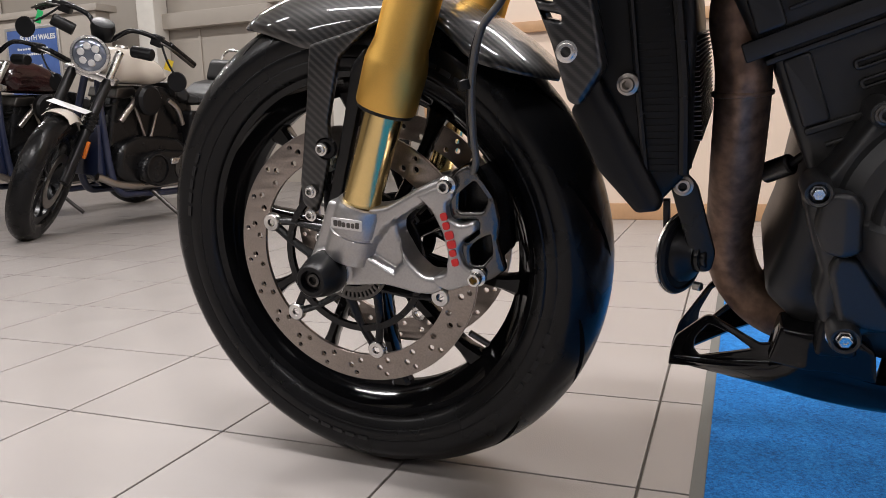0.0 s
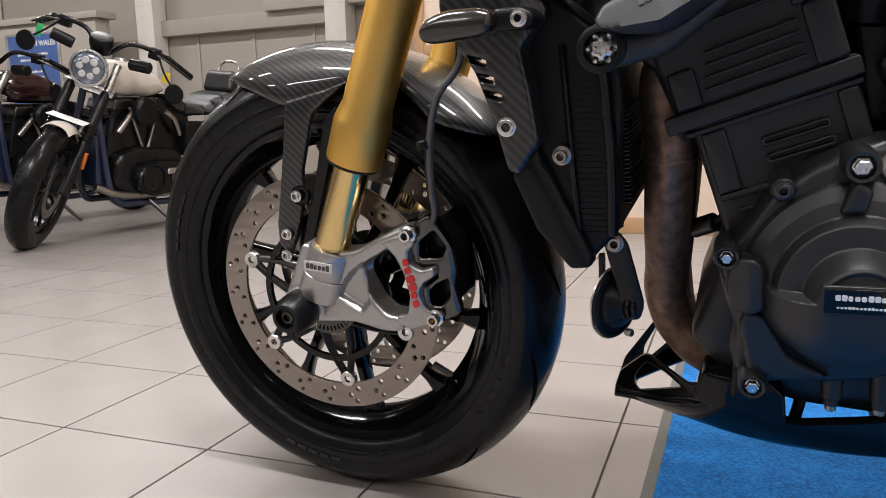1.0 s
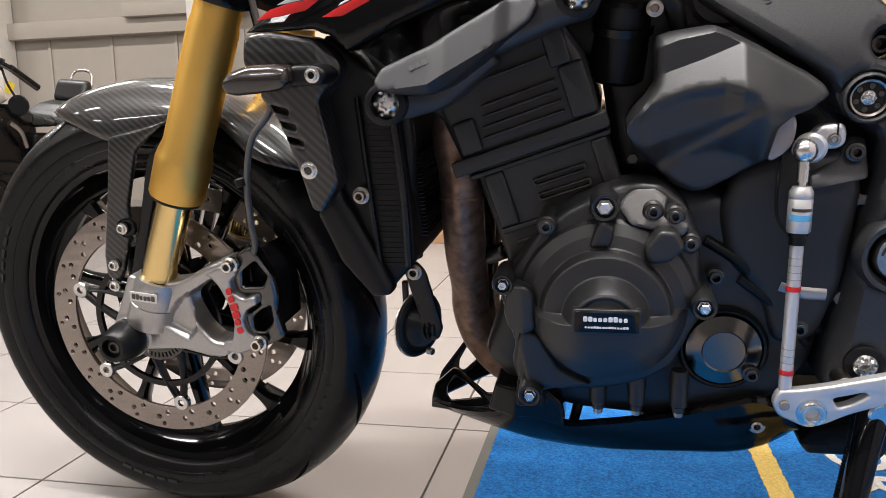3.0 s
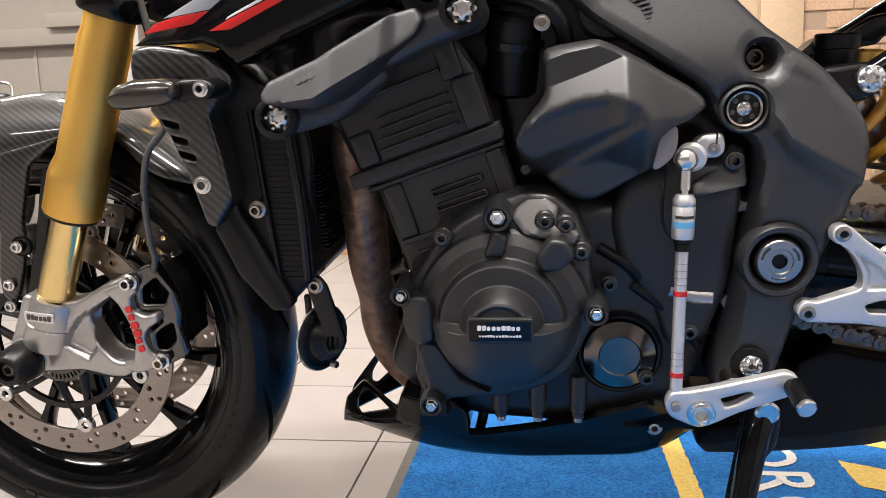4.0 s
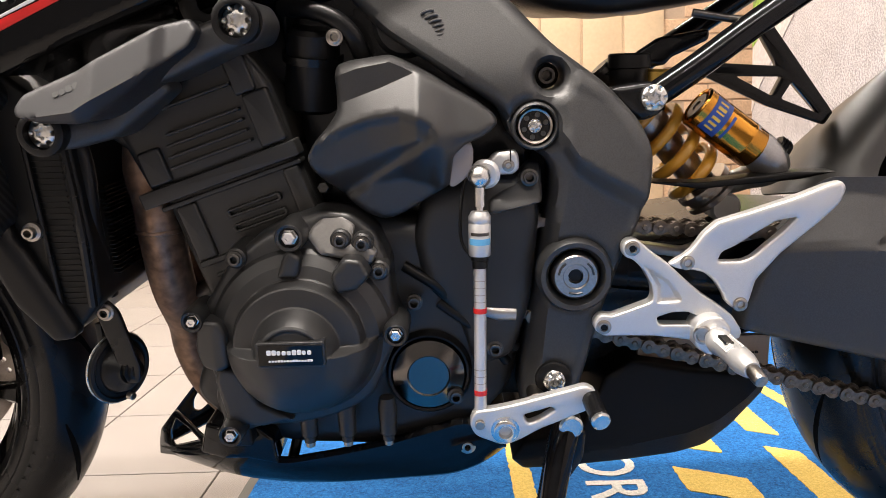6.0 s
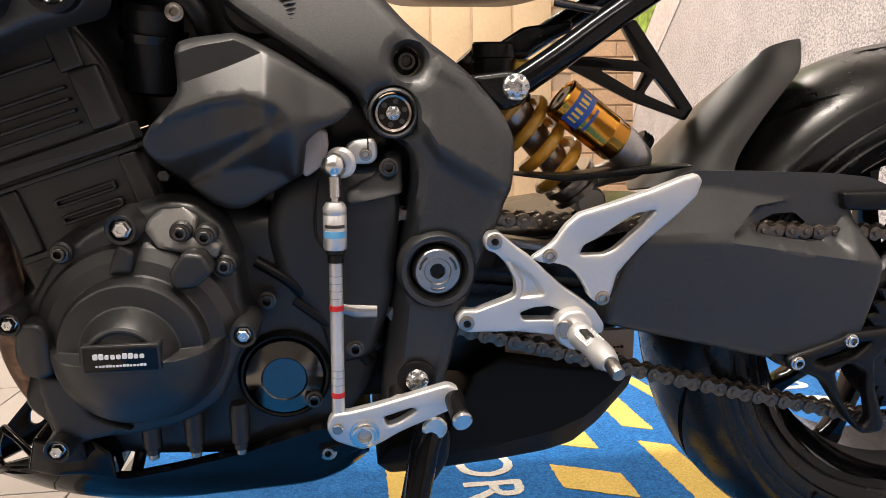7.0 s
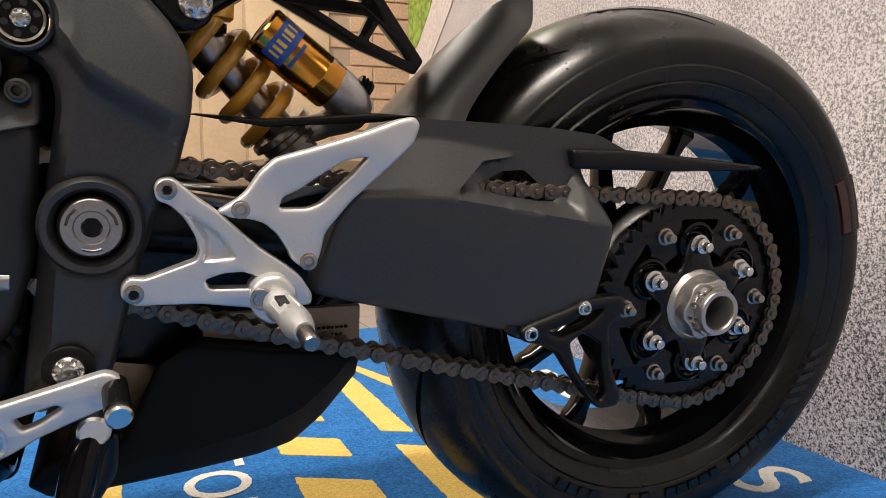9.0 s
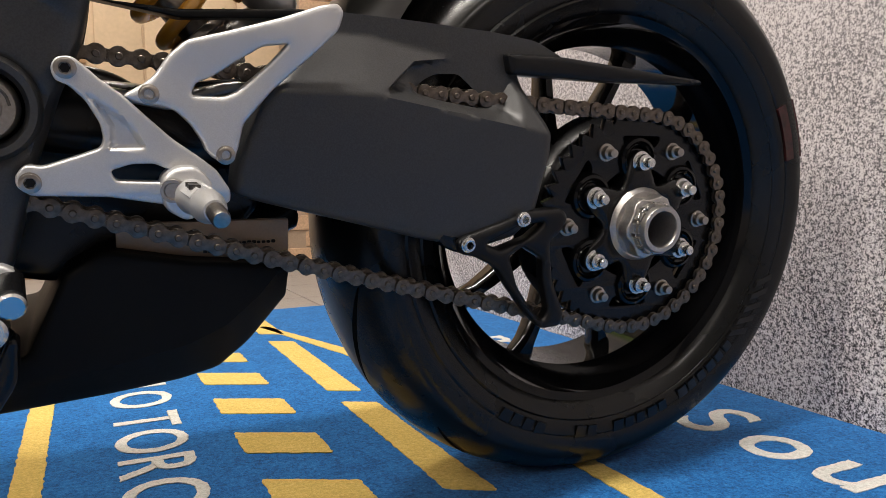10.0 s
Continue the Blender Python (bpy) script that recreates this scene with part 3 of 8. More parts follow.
for caliper, sgn in zip(both("caliper", relief(cal_line, lambda x, z: -0.128 + 0.10 * abs(x - 0.156 + 0.10 * (z - 0.34)), -0.10, 0.0035, 0.004, cell=0.003), CAST_ALU, bike, "grey machined brake caliper with a red mark", turn=True), (1, -1)):
    def put(bm):
        return bm if sgn > 0 else mirrored(bm)
    fpart("caliper_frame", put(relief(cal_b, lambda x, z: -0.118 + 0.30 * max(0.0, x - 0.172), -0.098, 0.004, 0.005, cal_windows, cell=0.0028)), mat("dark_polished_caliper", (0.13, 0.125, 0.12), 0.22, metal=1.0, spots=0.3), caliper, "skeletal dark polished caliper frame")
    fpart("caliper_bridge", put(relief(rounded([(0.156, 0.402), (0.180, 0.414), (0.198, 0.384), (0.198, 0.312), (0.176, 0.296), (0.160, 0.310)], 0.006), flat_y(-0.088), -0.030, 0.006, 0.008, cell=0.006)), SATIN_BLACK, caliper, "dark caliper bridge")
    fpart("brake_pads", put(box(bmesh.new(), (0.168, -0.085, 0.315), (0.186, -0.045, 0.378), None, 0.002)), DARK_STEEL, caliper)
    for bx, bz in ((0.158, 0.402), (0.184, 0.304)):
        fpart("caliper_bolt", put(bolt(bmesh.new(), (bx, -0.122, bz), 0.0072, 0.014)), CHROME, caliper, "steel caliper bolt")
    fpart("brass_washer", put(lathe(bmesh.new(), [(0.0, 0.0), (0.009, 0.0), (0.009, 0.003), (0.0, 0.003)], (0.184, -0.122, 0.304), (0, -1, 0), 20)), GOLD, caliper)
    marks("maker_mark", [put(bm) for bm in letter_bars(6, 0.060, 0.0095, side_at(0.1590, -0.1285, 0.345, -80), 0.0010, 3)], RED, caliper, "red raised mark", fpart)
fpart("bleed_nipple", rod(bmesh.new(), (0.172, -0.09, 0.408), (0.178, -0.092, 0.425), 0.004), CHROME, bike)
both("axle_slider", lathe(bmesh.new(), [(0.0, 0.0), (0.024, 0.0), (0.0255, 0.003), (0.0245, 0.016), (0.019, 0.036), (0.017, 0.038), (0.013, 0.038), (0.012, 0.030), (0.0, 0.030)], (FX, -0.124, FZ + 0.002), (0, -1, 0), 36), MATT_BLACK, bike, "black plastic axle slider", turn=True)
fpart("slider_bolt", bolt(bmesh.new(), (FX, -0.152, FZ + 0.002), 0.008, 0.006, flange=1.2), DARK_STEEL, bike)
fpart("slider_collar", lathe(bmesh.new(), [(0.0, 0), (0.0262, 0), (0.0262, 0.003), (0, 0.003)], (FX, -0.1235, FZ + 0.002), (0, -1, 0), 36), CHROME, bike)


def carbon_mat():
    """Twill: diagonal ribs broken by a finer cross weave, under clear lacquer."""
    m = mat("carbon_twill", (0.02, 0.02, 0.022), 0.42, coat=1.0, spec=0.3)
    ns, ln, p = nodes_of(m)
    tc = ns.new("ShaderNodeTexCoord")
    w = ns.new("ShaderNodeTexWave")
    w.bands_direction = "DIAGONAL"
    w.inputs["Scale"].default_value, w.inputs["Distortion"].default_value = 62.0, 0.25
    v = ns.new("ShaderNodeTexWave")
    v.bands_direction = "Z"
    v.inputs["Scale"].default_value = 210.0
    mx = ns.new("ShaderNodeMath")
    mx.operation = "MULTIPLY_ADD"
    ramp = ns.new("ShaderNodeMixRGB")
    ramp.inputs[1].default_value, ramp.inputs[2].default_value = (0.0012, 0.0012, 0.0014, 1), (0.027, 0.026, 0.025, 1)
    for n in (w, v):
        ln.new(tc.outputs["Object"], n.inputs["Vector"])
    ln.new(v.outputs["Fac"], mx.inputs[0])
    mx.inputs[1].default_value = 0.25
    ln.new(w.outputs["Fac"], mx.inputs[2])
    half = ns.new("ShaderNodeMath")
    half.operation = "POWER"
    half.inputs[1].default_value = 2.2
    ln.new(mx.outputs[0], half.inputs[0])
    ln.new(half.outputs[0], ramp.inputs[0])
    ln.new(ramp.outputs[0], p.inputs["Base Color"])
    p.inputs["Metallic"].default_value = 0.2
    return m


CARBON = carbon_mat()


def arch(c, r, a0, a1, half, crown, lip, thick=0.003, n=40, m=17, taper=None):
    """A mudguard shell: an arched strip that follows a wheel from angle a0 to a1."""
    bm = bmesh.new()
    skins = []
    for off in (0.0, -thick):
        rows = []
        for i in range(n + 1):
            f = i / n
            a = a0 + (a1 - a0) * f
            h = half * (taper(f) if taper else 1.0)
            row = []
            for j in range(m):
                s = -1 + 2 * j / (m - 1)
                rr = r - crown * abs(s) ** 2.4 - lip * max(0, abs(s) - 0.8) / 0.2 + off
                row.append(bm.verts.new((c[0] + rr * math.cos(a), c[1] + (h + off) * s, c[2] + rr * math.sin(a))))
            rows.append(row)
        skins.append(rows)
    for rows in skins:
        for p, q in zip(rows, rows[1:]):
            for j in range(m - 1):
                bm.faces.new((p[j], p[j + 1], q[j + 1], q[j]))
    a, b = skins
    for i in range(n):
        for j in (0, m - 1):
            bm.faces.new((a[i][j], a[i + 1][j], b[i + 1][j], b[i][j]))
    for i in (0, n):
        for j in range(m - 1):
            bm.faces.new((a[i][j], a[i][j + 1], b[i][j + 1], b[i][j]))
    return bm


def saddle(near, crown, thick=0.003, n=6, m=13):
    """A shell over a wheel: elliptical sections from a crown line in the middle to an edge line on the near side, mirrored beyond."""
    bm = bmesh.new()
    skins = []
    for off in (0.0, thick):
        rows = []
        for p, q in zip(spline(near, n), spline(crown, n)):
            fall = (Vector((FX, 0, FZ)) - q).normalized() * off
            half = []
            for u in np.linspace(math.pi / 2, 0, m):
                c = q.lerp(p, 1 - math.cos(u))
                half.append(Vector((c.x, (p.y + off * 0.6) * math.sin(u), c.z)) + fall)
            rows.append([bm.verts.new(c) for c in half + [Vector((c.x, -c.y, c.z)) for c in reversed(half[:-1])]])
        skins.append(rows)
        for a, b in zip(rows, rows[1:]):
            for j in range(len(a) - 1):
                bm.faces.new((a[j], a[j + 1], b[j + 1], b[j]))
    a, b = skins
    last = len(a[0]) - 1
    for i in range(len(a) - 1):
        for j in (0, last):
            bm.faces.new((a[i][j], a[i + 1][j], b[i + 1][j], b[i][j]))
    for i in (0, len(a) - 1):
        for j in range(last):
            bm.faces.new((a[i][j], a[i][j + 1], b[i][j + 1], b[i][j]))
    return bm


guard_edge = [(-0.147, -0.010, 0.5765), (-0.118, -0.040, 0.575), (-0.0874, -0.060, 0.570), (-0.050, -0.076, 0.560), (-0.0127, -0.086, 0.5501), (0.0215, -0.087, 0.5557), (0.0586, -0.087, 0.5646), (0.0805, -0.086, 0.5715), (0.112, -0.084, 0.574), (0.145, -0.081, 0.560), (0.1746, -0.079, 0.528), (0.2056, -0.074, 0.5135), (0.236, -0.055, 0.503), (0.253, -0.020, 0.495)]
guard_crown = [(FX + 0.319 * math.cos(radians(a)), 0, FZ + 0.319 * math.sin(radians(a))) for a in (118.8, 113, 107, 100.5, 93, 86.5, 80, 74.5, 68, 61.5, 54, 47.5, 42, 38.6)]
guard = fpart("front_mudguard", saddle(guard_edge, guard_crown), CARBON, bike, "glossy carbon-fibre front mudguard", 50)
stay = rounded([(-0.0095, 0.5515), (-0.0206, 0.4931), (-0.0324, 0.440), (-0.0425, 0.3987), (-0.043, 0.372), (-0.028, 0.360), (-0.018, 0.378), (-0.004, 0.416), (0.0024, 0.4398), (0.0035, 0.4663), (0.0204, 0.5174), (0.0266, 0.536), (0.0465, 0.5505), (0.0805, 0.572), (0.040, 0.562)], 0.005)
both("mudguard_stay", relief(stay, lambda x, z: -0.0905 + 0.06 * max(0, z - 0.53), -0.083, 0.004, 0.003, cell=0.005), CARBON, guard, "carbon-fibre mudguard stay", turn=True)
part("stay_seat", lathe(bmesh.new(), [(0, 0), (0.011, 0), (0.0125, 0.002), (0.0125, -0.004), (0, -0.004)], (-0.004, -0.0835, 0.437), (0, -1, 0), 24), GLOSS_BLACK, guard)
both("stay_bracket", relief(rounded([(0.040, 0.526), (0.060, 0.545), (0.045, 0.484), (0.006, 0.373), (-0.010, 0.373), (0.024, 0.47)], 0.006), flat_y(-0.088), -0.078, 0.003, 0.002), SATIN_BLACK, guard, turn=True)
for bx, bz in ((-0.005, 0.437), (-0.026, 0.388), (-0.030, 0.360), (-0.02, 0.333)):
    fpart("stay_bolt", bolt(bmesh.new(), (bx, -0.095, bz), 0.0055, 0.005), CHROME, guard)
HOSE = [(0.215, -0.115, 0.72), (0.234, -0.12, 0.60), (0.206, -0.125, 0.553), (0.195, -0.125, 0.517), (0.190, -0.122, 0.485), (0.188, -0.118, 0.448), (0.188, -0.115, 0.425), (0.178, -0.110, 0.408), (0.160, -0.105, 0.400)]
fpart("brake_hose", tube(bmesh.new(), HOSE, 0.0038, 10, 8), mat("smoky_braided_hose", (0.10, 0.095, 0.09), 0.35, metal=0.4, grain=0.8, size=500), bike, "smoky grey braided brake hose")
fpart("sensor_cable", tube(bmesh.new(), [(x - 0.008, y + 0.01, z - 0.004) for x, y, z in HOSE[:7]] + [(0.10, -0.075, 0.36)], 0.0025, 8, 8), MATT_BLACK, bike)
fpart("hose_clip", rod(bmesh.new(), (0.186, -0.125, 0.497), (0.184, -0.125, 0.507), 0.007), MATT_BLACK, bike)

# rear wheel, hub, sprocket
O = tuple(RC)
rear_wheel = part("rear_wheel", lathe(bmesh.new(), rim_profile(0.080), O, (0, 1, 0), 120, True), GLOSS_BLACK, bike, "gloss black cast rear wheel, wet")
WORN_RUBBER = mat("scuffed_tyre_rubber", (0.0055, 0.0055, 0.0055), 0.28, grain=0.8, size=260, relief=0.10, spec=0.34, spots=0.4, wear=0.3)
part("tyre", tyre(bmesh.new(), O, 0.325, 0.095, 0.222, groove_fn(13, 0.9, 0.42), 360), WORN_RUBBER, rear_wheel, "wide black rear tyre with moulded grooves")
part("spokes", spokes(bmesh.new(), O, 10, 0.05, 0.194, 0.009, 0.024, 0.12, -0.14, 0.02), GLOSS_BLACK, rear_wheel)
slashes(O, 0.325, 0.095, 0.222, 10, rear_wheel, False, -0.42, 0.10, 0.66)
for start, count in ((236.5, 4), (261.5, 2), (274.0, 5), (297.0, 6)):
    for k in range(count):
        a = radians(start + 3.9 * k)
        part("sidewall_mark", sidewall_bar(O, 0.245, 0.259, -0.0955, a, a + radians(2.7 if k % 3 else 3.1), 5), SIDEWALL_PRINT, rear_wheel)
for k in range(5):
    a = radians(320.0 + 4.2 * k)
    part("sidewall_stripe", sidewall_bar(O, 0.243, 0.276, -0.0952, a, a + radians(2.1), 5, 0.10), SIDEWALL_PRINT, rear_wheel)
part("paint_patch", sidewall_bar(O, 0.259, 0.286, -0.0956, radians(14.5), radians(29.5), 12), mat("dull_red", (0.040, 0.006, 0.006), 0.5, grain=1.5, size=90, spots=0.6), rear_wheel, "dull red patch on the sidewall")
rng = random.Random(4)
bm = bmesh.new()
for k in range(130):
    a, u = rng.gauss(radians(118), 0.22), rng.gauss(-0.72, 0.16)
    if not -0.98 < u < -0.2:
        continue
    w = u * radians(62)
    yy = 0.095 * math.sin(w) / math.sin(radians(62))
    rr = 0.325 - 0.103 * 0.42 * (1 - math.cos(w)) / (1 - math.cos(radians(62)))
    size = rng.choice((0.0004, 0.0005, 0.0007, 0.0011))
    at = Matrix.Translation((O[0] + rr * math.cos(a), yy, O[2] + rr * math.sin(a))) @ Matrix.Diagonal((size * rng.uniform(0.8, 1.6), size, size * 0.9, 1))
    bmesh.ops.create_icosphere(bm, subdivisions=1, radius=1, matrix=at)
drops = part("water_drops", bm, mat("clear_water", (0.05, 0.05, 0.05), 0.03, coat=1.0, spec=0.8), rear_wheel, "scattered water drops")
drops["kind"] = "stuff"
part("hub", lathe(bmesh.new(), [(0.03, -0.05), (0.062, -0.05), (0.066, -0.045), (0.060, 0.0), (0.066, 0.05), (0.06, 0.055), (0.03, 0.055)], O, (0, 1, 0), 48, True), SATIN_BLACK, rear_wheel)
NT, PITCH_C = 46, 0.015875
RS = PITCH_C / (2 * math.sin(math.pi / NT))
teeth = []
for k in range(NT * 4):
    a = 2 * math.pi * k / (NT * 4)
    r = (RS - 0.0052, RS + 0.0005, RS + 0.0062, RS + 0.0005)[k % 4]
    teeth.append(Vector((RX + r * math.cos(a), RZ + r * math.sin(a))))
slots = []
for k in range(6):
    a = radians(30 + 60 * k)
    slots.append(rounded([(RX + r * math.cos(a + s), RZ + r * math.sin(a + s)) for r, s in ((0.083, -0.24), (0.097, -0.28), (0.097, 0.28), (0.083, 0.24))], 0.006))
YC = -0.116
sprocket = part("sprocket", plate(teeth, YC - 0.0035, YC + 0.0035, [ring2(RX, RZ, 0.060, 60)] + slots, 0.0008), SATIN_BLACK, bike, "black rear sprocket with worn teeth")
star = []
for k in range(72):
    a = 2 * math.pi * k / 72
    star.append(Vector((RX + (0.063 + 0.0165 * math.cos(6 * a - radians(6 * 34))) * math.cos(a), RZ + (0.063 + 0.0165 * math.cos(6 * a - radians(6 * 34))) * math.sin(a))))
part("carrier", relief(star, lambda x, z: -0.127 - 0.004 * max(0, 1 - abs(math.hypot(x - RX, z - RZ) - 0.05) / 0.02), -0.10, 0.008, 0.008, [ring2(RX, RZ, 0.030, 40)], 0.006), SATIN_BLACK, sprocket, "black cast sprocket carrier")
for k in range(6):
    a = radians(34 + 60 * k)
    p = (RX + 0.067 * math.cos(a), -0.126, RZ + 0.067 * math.sin(a))
    bm = lathe(bmesh.new(), [(0, 0), (0.0115, 0), (0.0115, 0.002), (0.009, 0.0025), (0.0085, 0.009), (0.006, 0.0095), (0.0052, 0.010), (0.0052, 0.018), (0.004, 0.019), (0, 0.019)], p, (0, -1, 0), 6 * 3)
    part("carrier_nut", bm, CHROME, sprocket, "steel nut on a stud")
    a = radians(60 * k + 1)
    p = (RX + 0.0885 * math.cos(a), YC - 0.003, RZ + 0.0885 * math.sin(a))
    part("sprocket_nut", lathe(bmesh.new(), [(0, 0), (0.0095, 0), (0.0095, 0.002), (0.0075, 0.0025), (0.007, 0.008), (0.0045, 0.009), (0.0045, 0.015), (0, 0.016)], p, (0, -1, 0), 18), STEEL, sprocket)
    b = radians(34 + 60 * k)
    at = (RX + 0.069 * math.cos(b), -0.112, RZ + 0.069 * math.sin(b))
    part("cush_housing", lathe(bmesh.new(), [(0.014, 0.0), (0.014, 0.010), (0.0165, 0.0125), (0.0185, 0.0105), (0.0195, 0.0125), (0.0225, 0.0115), (0.0245, 0.007), (0.0255, 0.0)], at, (0, -1, 0), 32, True), GLOSS_BLACK, sprocket)
    lug = Vector(p) + Vector((0, 0.010, 0))
    part("cush_lug", rod(bmesh.new(), lug + Vector((0, 0.02, 0)), lug, 0.017, 0.014, 24), SATIN_BLACK, sprocket)
nut = []
for k in range(24):
    a = 2 * math.pi * k / 24
    r = 0.0345 if k % 4 in (0, 1) else 0.0305
    nut.append(Vector((RX + r * math.cos(a), RZ + r * math.sin(a))))
NUT = mat("pale_machined_nut", (0.46, 0.44, 0.42), 0.33, metal=0.9, grain=0.6, spots=0.2)
axle = part("axle_nut", plate(nut, -0.150, -0.128, [ring2(RX, RZ, 0.0225, 40)], 0.002), NUT, bike, "large steel hub nut")
part("nut_flange", lathe(bmesh.new(), [(0.028, -0.124), (0.0395, -0.124), (0.0405, -0.128), (0.036, -0.134), (0.028, -0.134)], O, (0, 1, 0), 60, True), NUT, axle)
part("spindle", lathe(bmesh.new(), [(0.0185, -0.10), (0.0185, -0.163), (0.0195, -0.165), (0.0240, -0.165), (0.0250, -0.163), (0.0250, -0.15), (0.0260, -0.15), (0.0260, -0.10)], O, (0, 1, 0), 60, True), NUT, axle, "hollow steel spindle end")
for k in range(12):
    a = 2 * math.pi * k / 12
    part("castle_tooth", box(bmesh.new(), (0.0235, -0.158, -0.0045), (0.0275, -0.149, 0.0045), Matrix.Translation((RX, 0, RZ)) @ Matrix.Rotation(-a, 4, "Y"), 0.001), NUT, axle)
part("clip", tube(bmesh.new(), [(RX + 0.0265 * math.cos(a), -0.153 - 0.003 * (k % 2), RZ + 0.0265 * math.sin(a)) for k, a in enumerate(np.linspace(1.0, 6.0, 14))], 0.0013, 8, 3), CHROME, axle)

# swingarm
swing_line = rounded([(1.034, 0.400), (1.052, 0.445), (1.080, 0.480), (1.096, 0.506), (1.121, 0.519), (1.191, 0.517), (1.274, 0.513), (1.321, 0.508), (1.358, 0.492), (1.300, 0.478), (1.329, 0.426), (1.330, 0.404), (1.318, 0.344), (1.298, 0.322), (1.258, 0.312), (1.204, 0.322), (1.131, 0.341), (1.056, 0.36), (1.030, 0.368)], 0.008)
sw_hole = rounded([(1.194, 0.456), (1.204, 0.466), (1.216, 0.472), (1.240, 0.473), (1.254, 0.462), (1.272, 0.445), (1.260, 0.443), (1.217, 0.449)], 0.004)


def along(f, x0, x1, n=40):
    return [(x, f(x)) for x in np.linspace(x0, x1, n)]


def sw_crease(x):
    return max(0.451, 0.470 - 0.21 * (x - 0.98)) if x < 1.15 else 0.451 - 0.168 * (x - 1.15)


def sw_roof(x):
    return 0.450 + 0.8 * (x - 1.152) if x < 1.192 else 0.482 + 0.12 * (x - 1.192)


def swing_face(x, z):
    """Upper shoulder leans in above a long crease; the hole sits in a hollow with a ramp below and an overhang above."""
    crease, roof = sw_crease(x), sw_roof(x)
    y = -0.154 + 0.62 * max(0.0, z - crease) + 0.05 * max(0.0, crease - z)
    ramp = max(0.0, min(1.0, (z - crease) / 0.013))
    return y + 0.015 * ramp * (1 - S(roof - 0.006, roof, z)) * (1 - S(1.285, 1.300, x))


SW_FOLDS = [along(sw_crease, 0.92, 1.31), along(lambda x: sw_crease(x) + 0.013, 1.165, 1.30), along(sw_roof, 1.156, 1.30), along(lambda x: sw_roof(x) - 0.006, 1.165, 1.30)]
swingarm = part("swingarm", relief(swing_line, swing_face, -0.122, 0.009, 0.010, [sw_hole], 0.0034, lines=SW_FOLDS), CAST_GREY, bike, "dark grey single-sided swingarm with a cut-out")
part("swingarm_beam", relief(rounded([(0.86, 0.46), (0.98, 0.452), (1.06, 0.462), (1.18, 0.455), (1.30, 0.42), (1.30, 0.345), (1.06, 0.38), (0.98, 0.385), (0.86, 0.40)], 0.01), flat_y(-0.090), 0.12, 0.02, 0.02, cell=0.012), SATIN_BLACK, swingarm)
part("chain_slider", relief(rounded([(0.925, 0.4525), (0.985, 0.443), (1.030, 0.456), (1.070, 0.462), (1.070, 0.453), (1.030, 0.4450), (0.988, 0.432), (0.925, 0.443)], 0.004), flat_y(-0.102), -0.085, 0.003, 0.003, cell=0.006), CAST_ALU, swingarm, "worn grey chain slider")
part("hub_carrier", lathe(bmesh.new(), [(0.03, -0.10), (0.10, -0.10), (0.112, -0.09), (0.118, -0.06), (0.10, -0.045), (0.03, -0.045)], O, (0, 1, 0), 60, True), SATIN_BLACK, swingarm)
part("upper_chain_guard", relief(rounded([(1.285, 0.494), (1.348, 0.494), (1.52, 0.480), (1.523, 0.475), (1.415, 0.473), (1.29, 0.475)], 0.004), lambda x, z: -0.135 - 0.02 * (x - 1.3), -0.10, 0.005, 0.004), MATT_BLACK, swingarm, "black plastic chain guard blade")
part("inner_guard", relief(rounded([(0.93, 0.516), (1.00, 0.506), (1.10, 0.513), (1.14, 0.520), (1.10, 0.521), (1.0, 0.513)], 0.003), flat_y(-0.10), -0.075, 0.002, 0.002, cell=0.01), MATT_BLACK, swingarm)
low = rounded([(1.230, 0.321), (1.240, 0.327), (1.280, 0.339), (1.306, 0.348), (1.346, 0.350), (1.355, 0.341), (1.348, 0.326), (1.334, 0.316), (1.340, 0.279), (1.358, 0.239), (1.354, 0.228), (1.331, 0.227), (1.312, 0.245), (1.289, 0.274), (1.275, 0.294), (1.251, 0.306), (1.235, 0.309)], 0.006)
fin = part("chain_fin", relief(low, lambda x, z: -0.156 + 0.05 * max(0, x - 1.28), -0.14, 0.006, 0.006, [rounded([(1.288, 0.304), (1.303, 0.313), (1.326, 0.300), (1.328, 0.278), (1.337, 0.246), (1.331, 0.236), (1.318, 0.248), (1.299, 0.274)], 0.004), rounded([(1.262, 0.318), (1.300, 0.334), (1.326, 0.336), (1.308, 0.322), (1.276, 0.312)], 0.003)], 0.005), MATT_BLACK, bike, "black plastic lower chain fin")
for bx, bz in ((1.240, 0.319), (1.298, 0.341)):
    part("fin_bolt", bolt(bmesh.new(), (bx, -0.157, bz), 0.006, 0.005, flange=1.2), CHROME, fin)
part("fin_bracket", relief(rounded([(1.20, 0.345), (1.30, 0.36), (1.31, 0.335), (1.245, 0.306), (1.22, 0.315)], 0.01), flat_y(-0.148), -0.09, 0.006, 0.006, cell=0.01), SATIN_BLACK, fin)


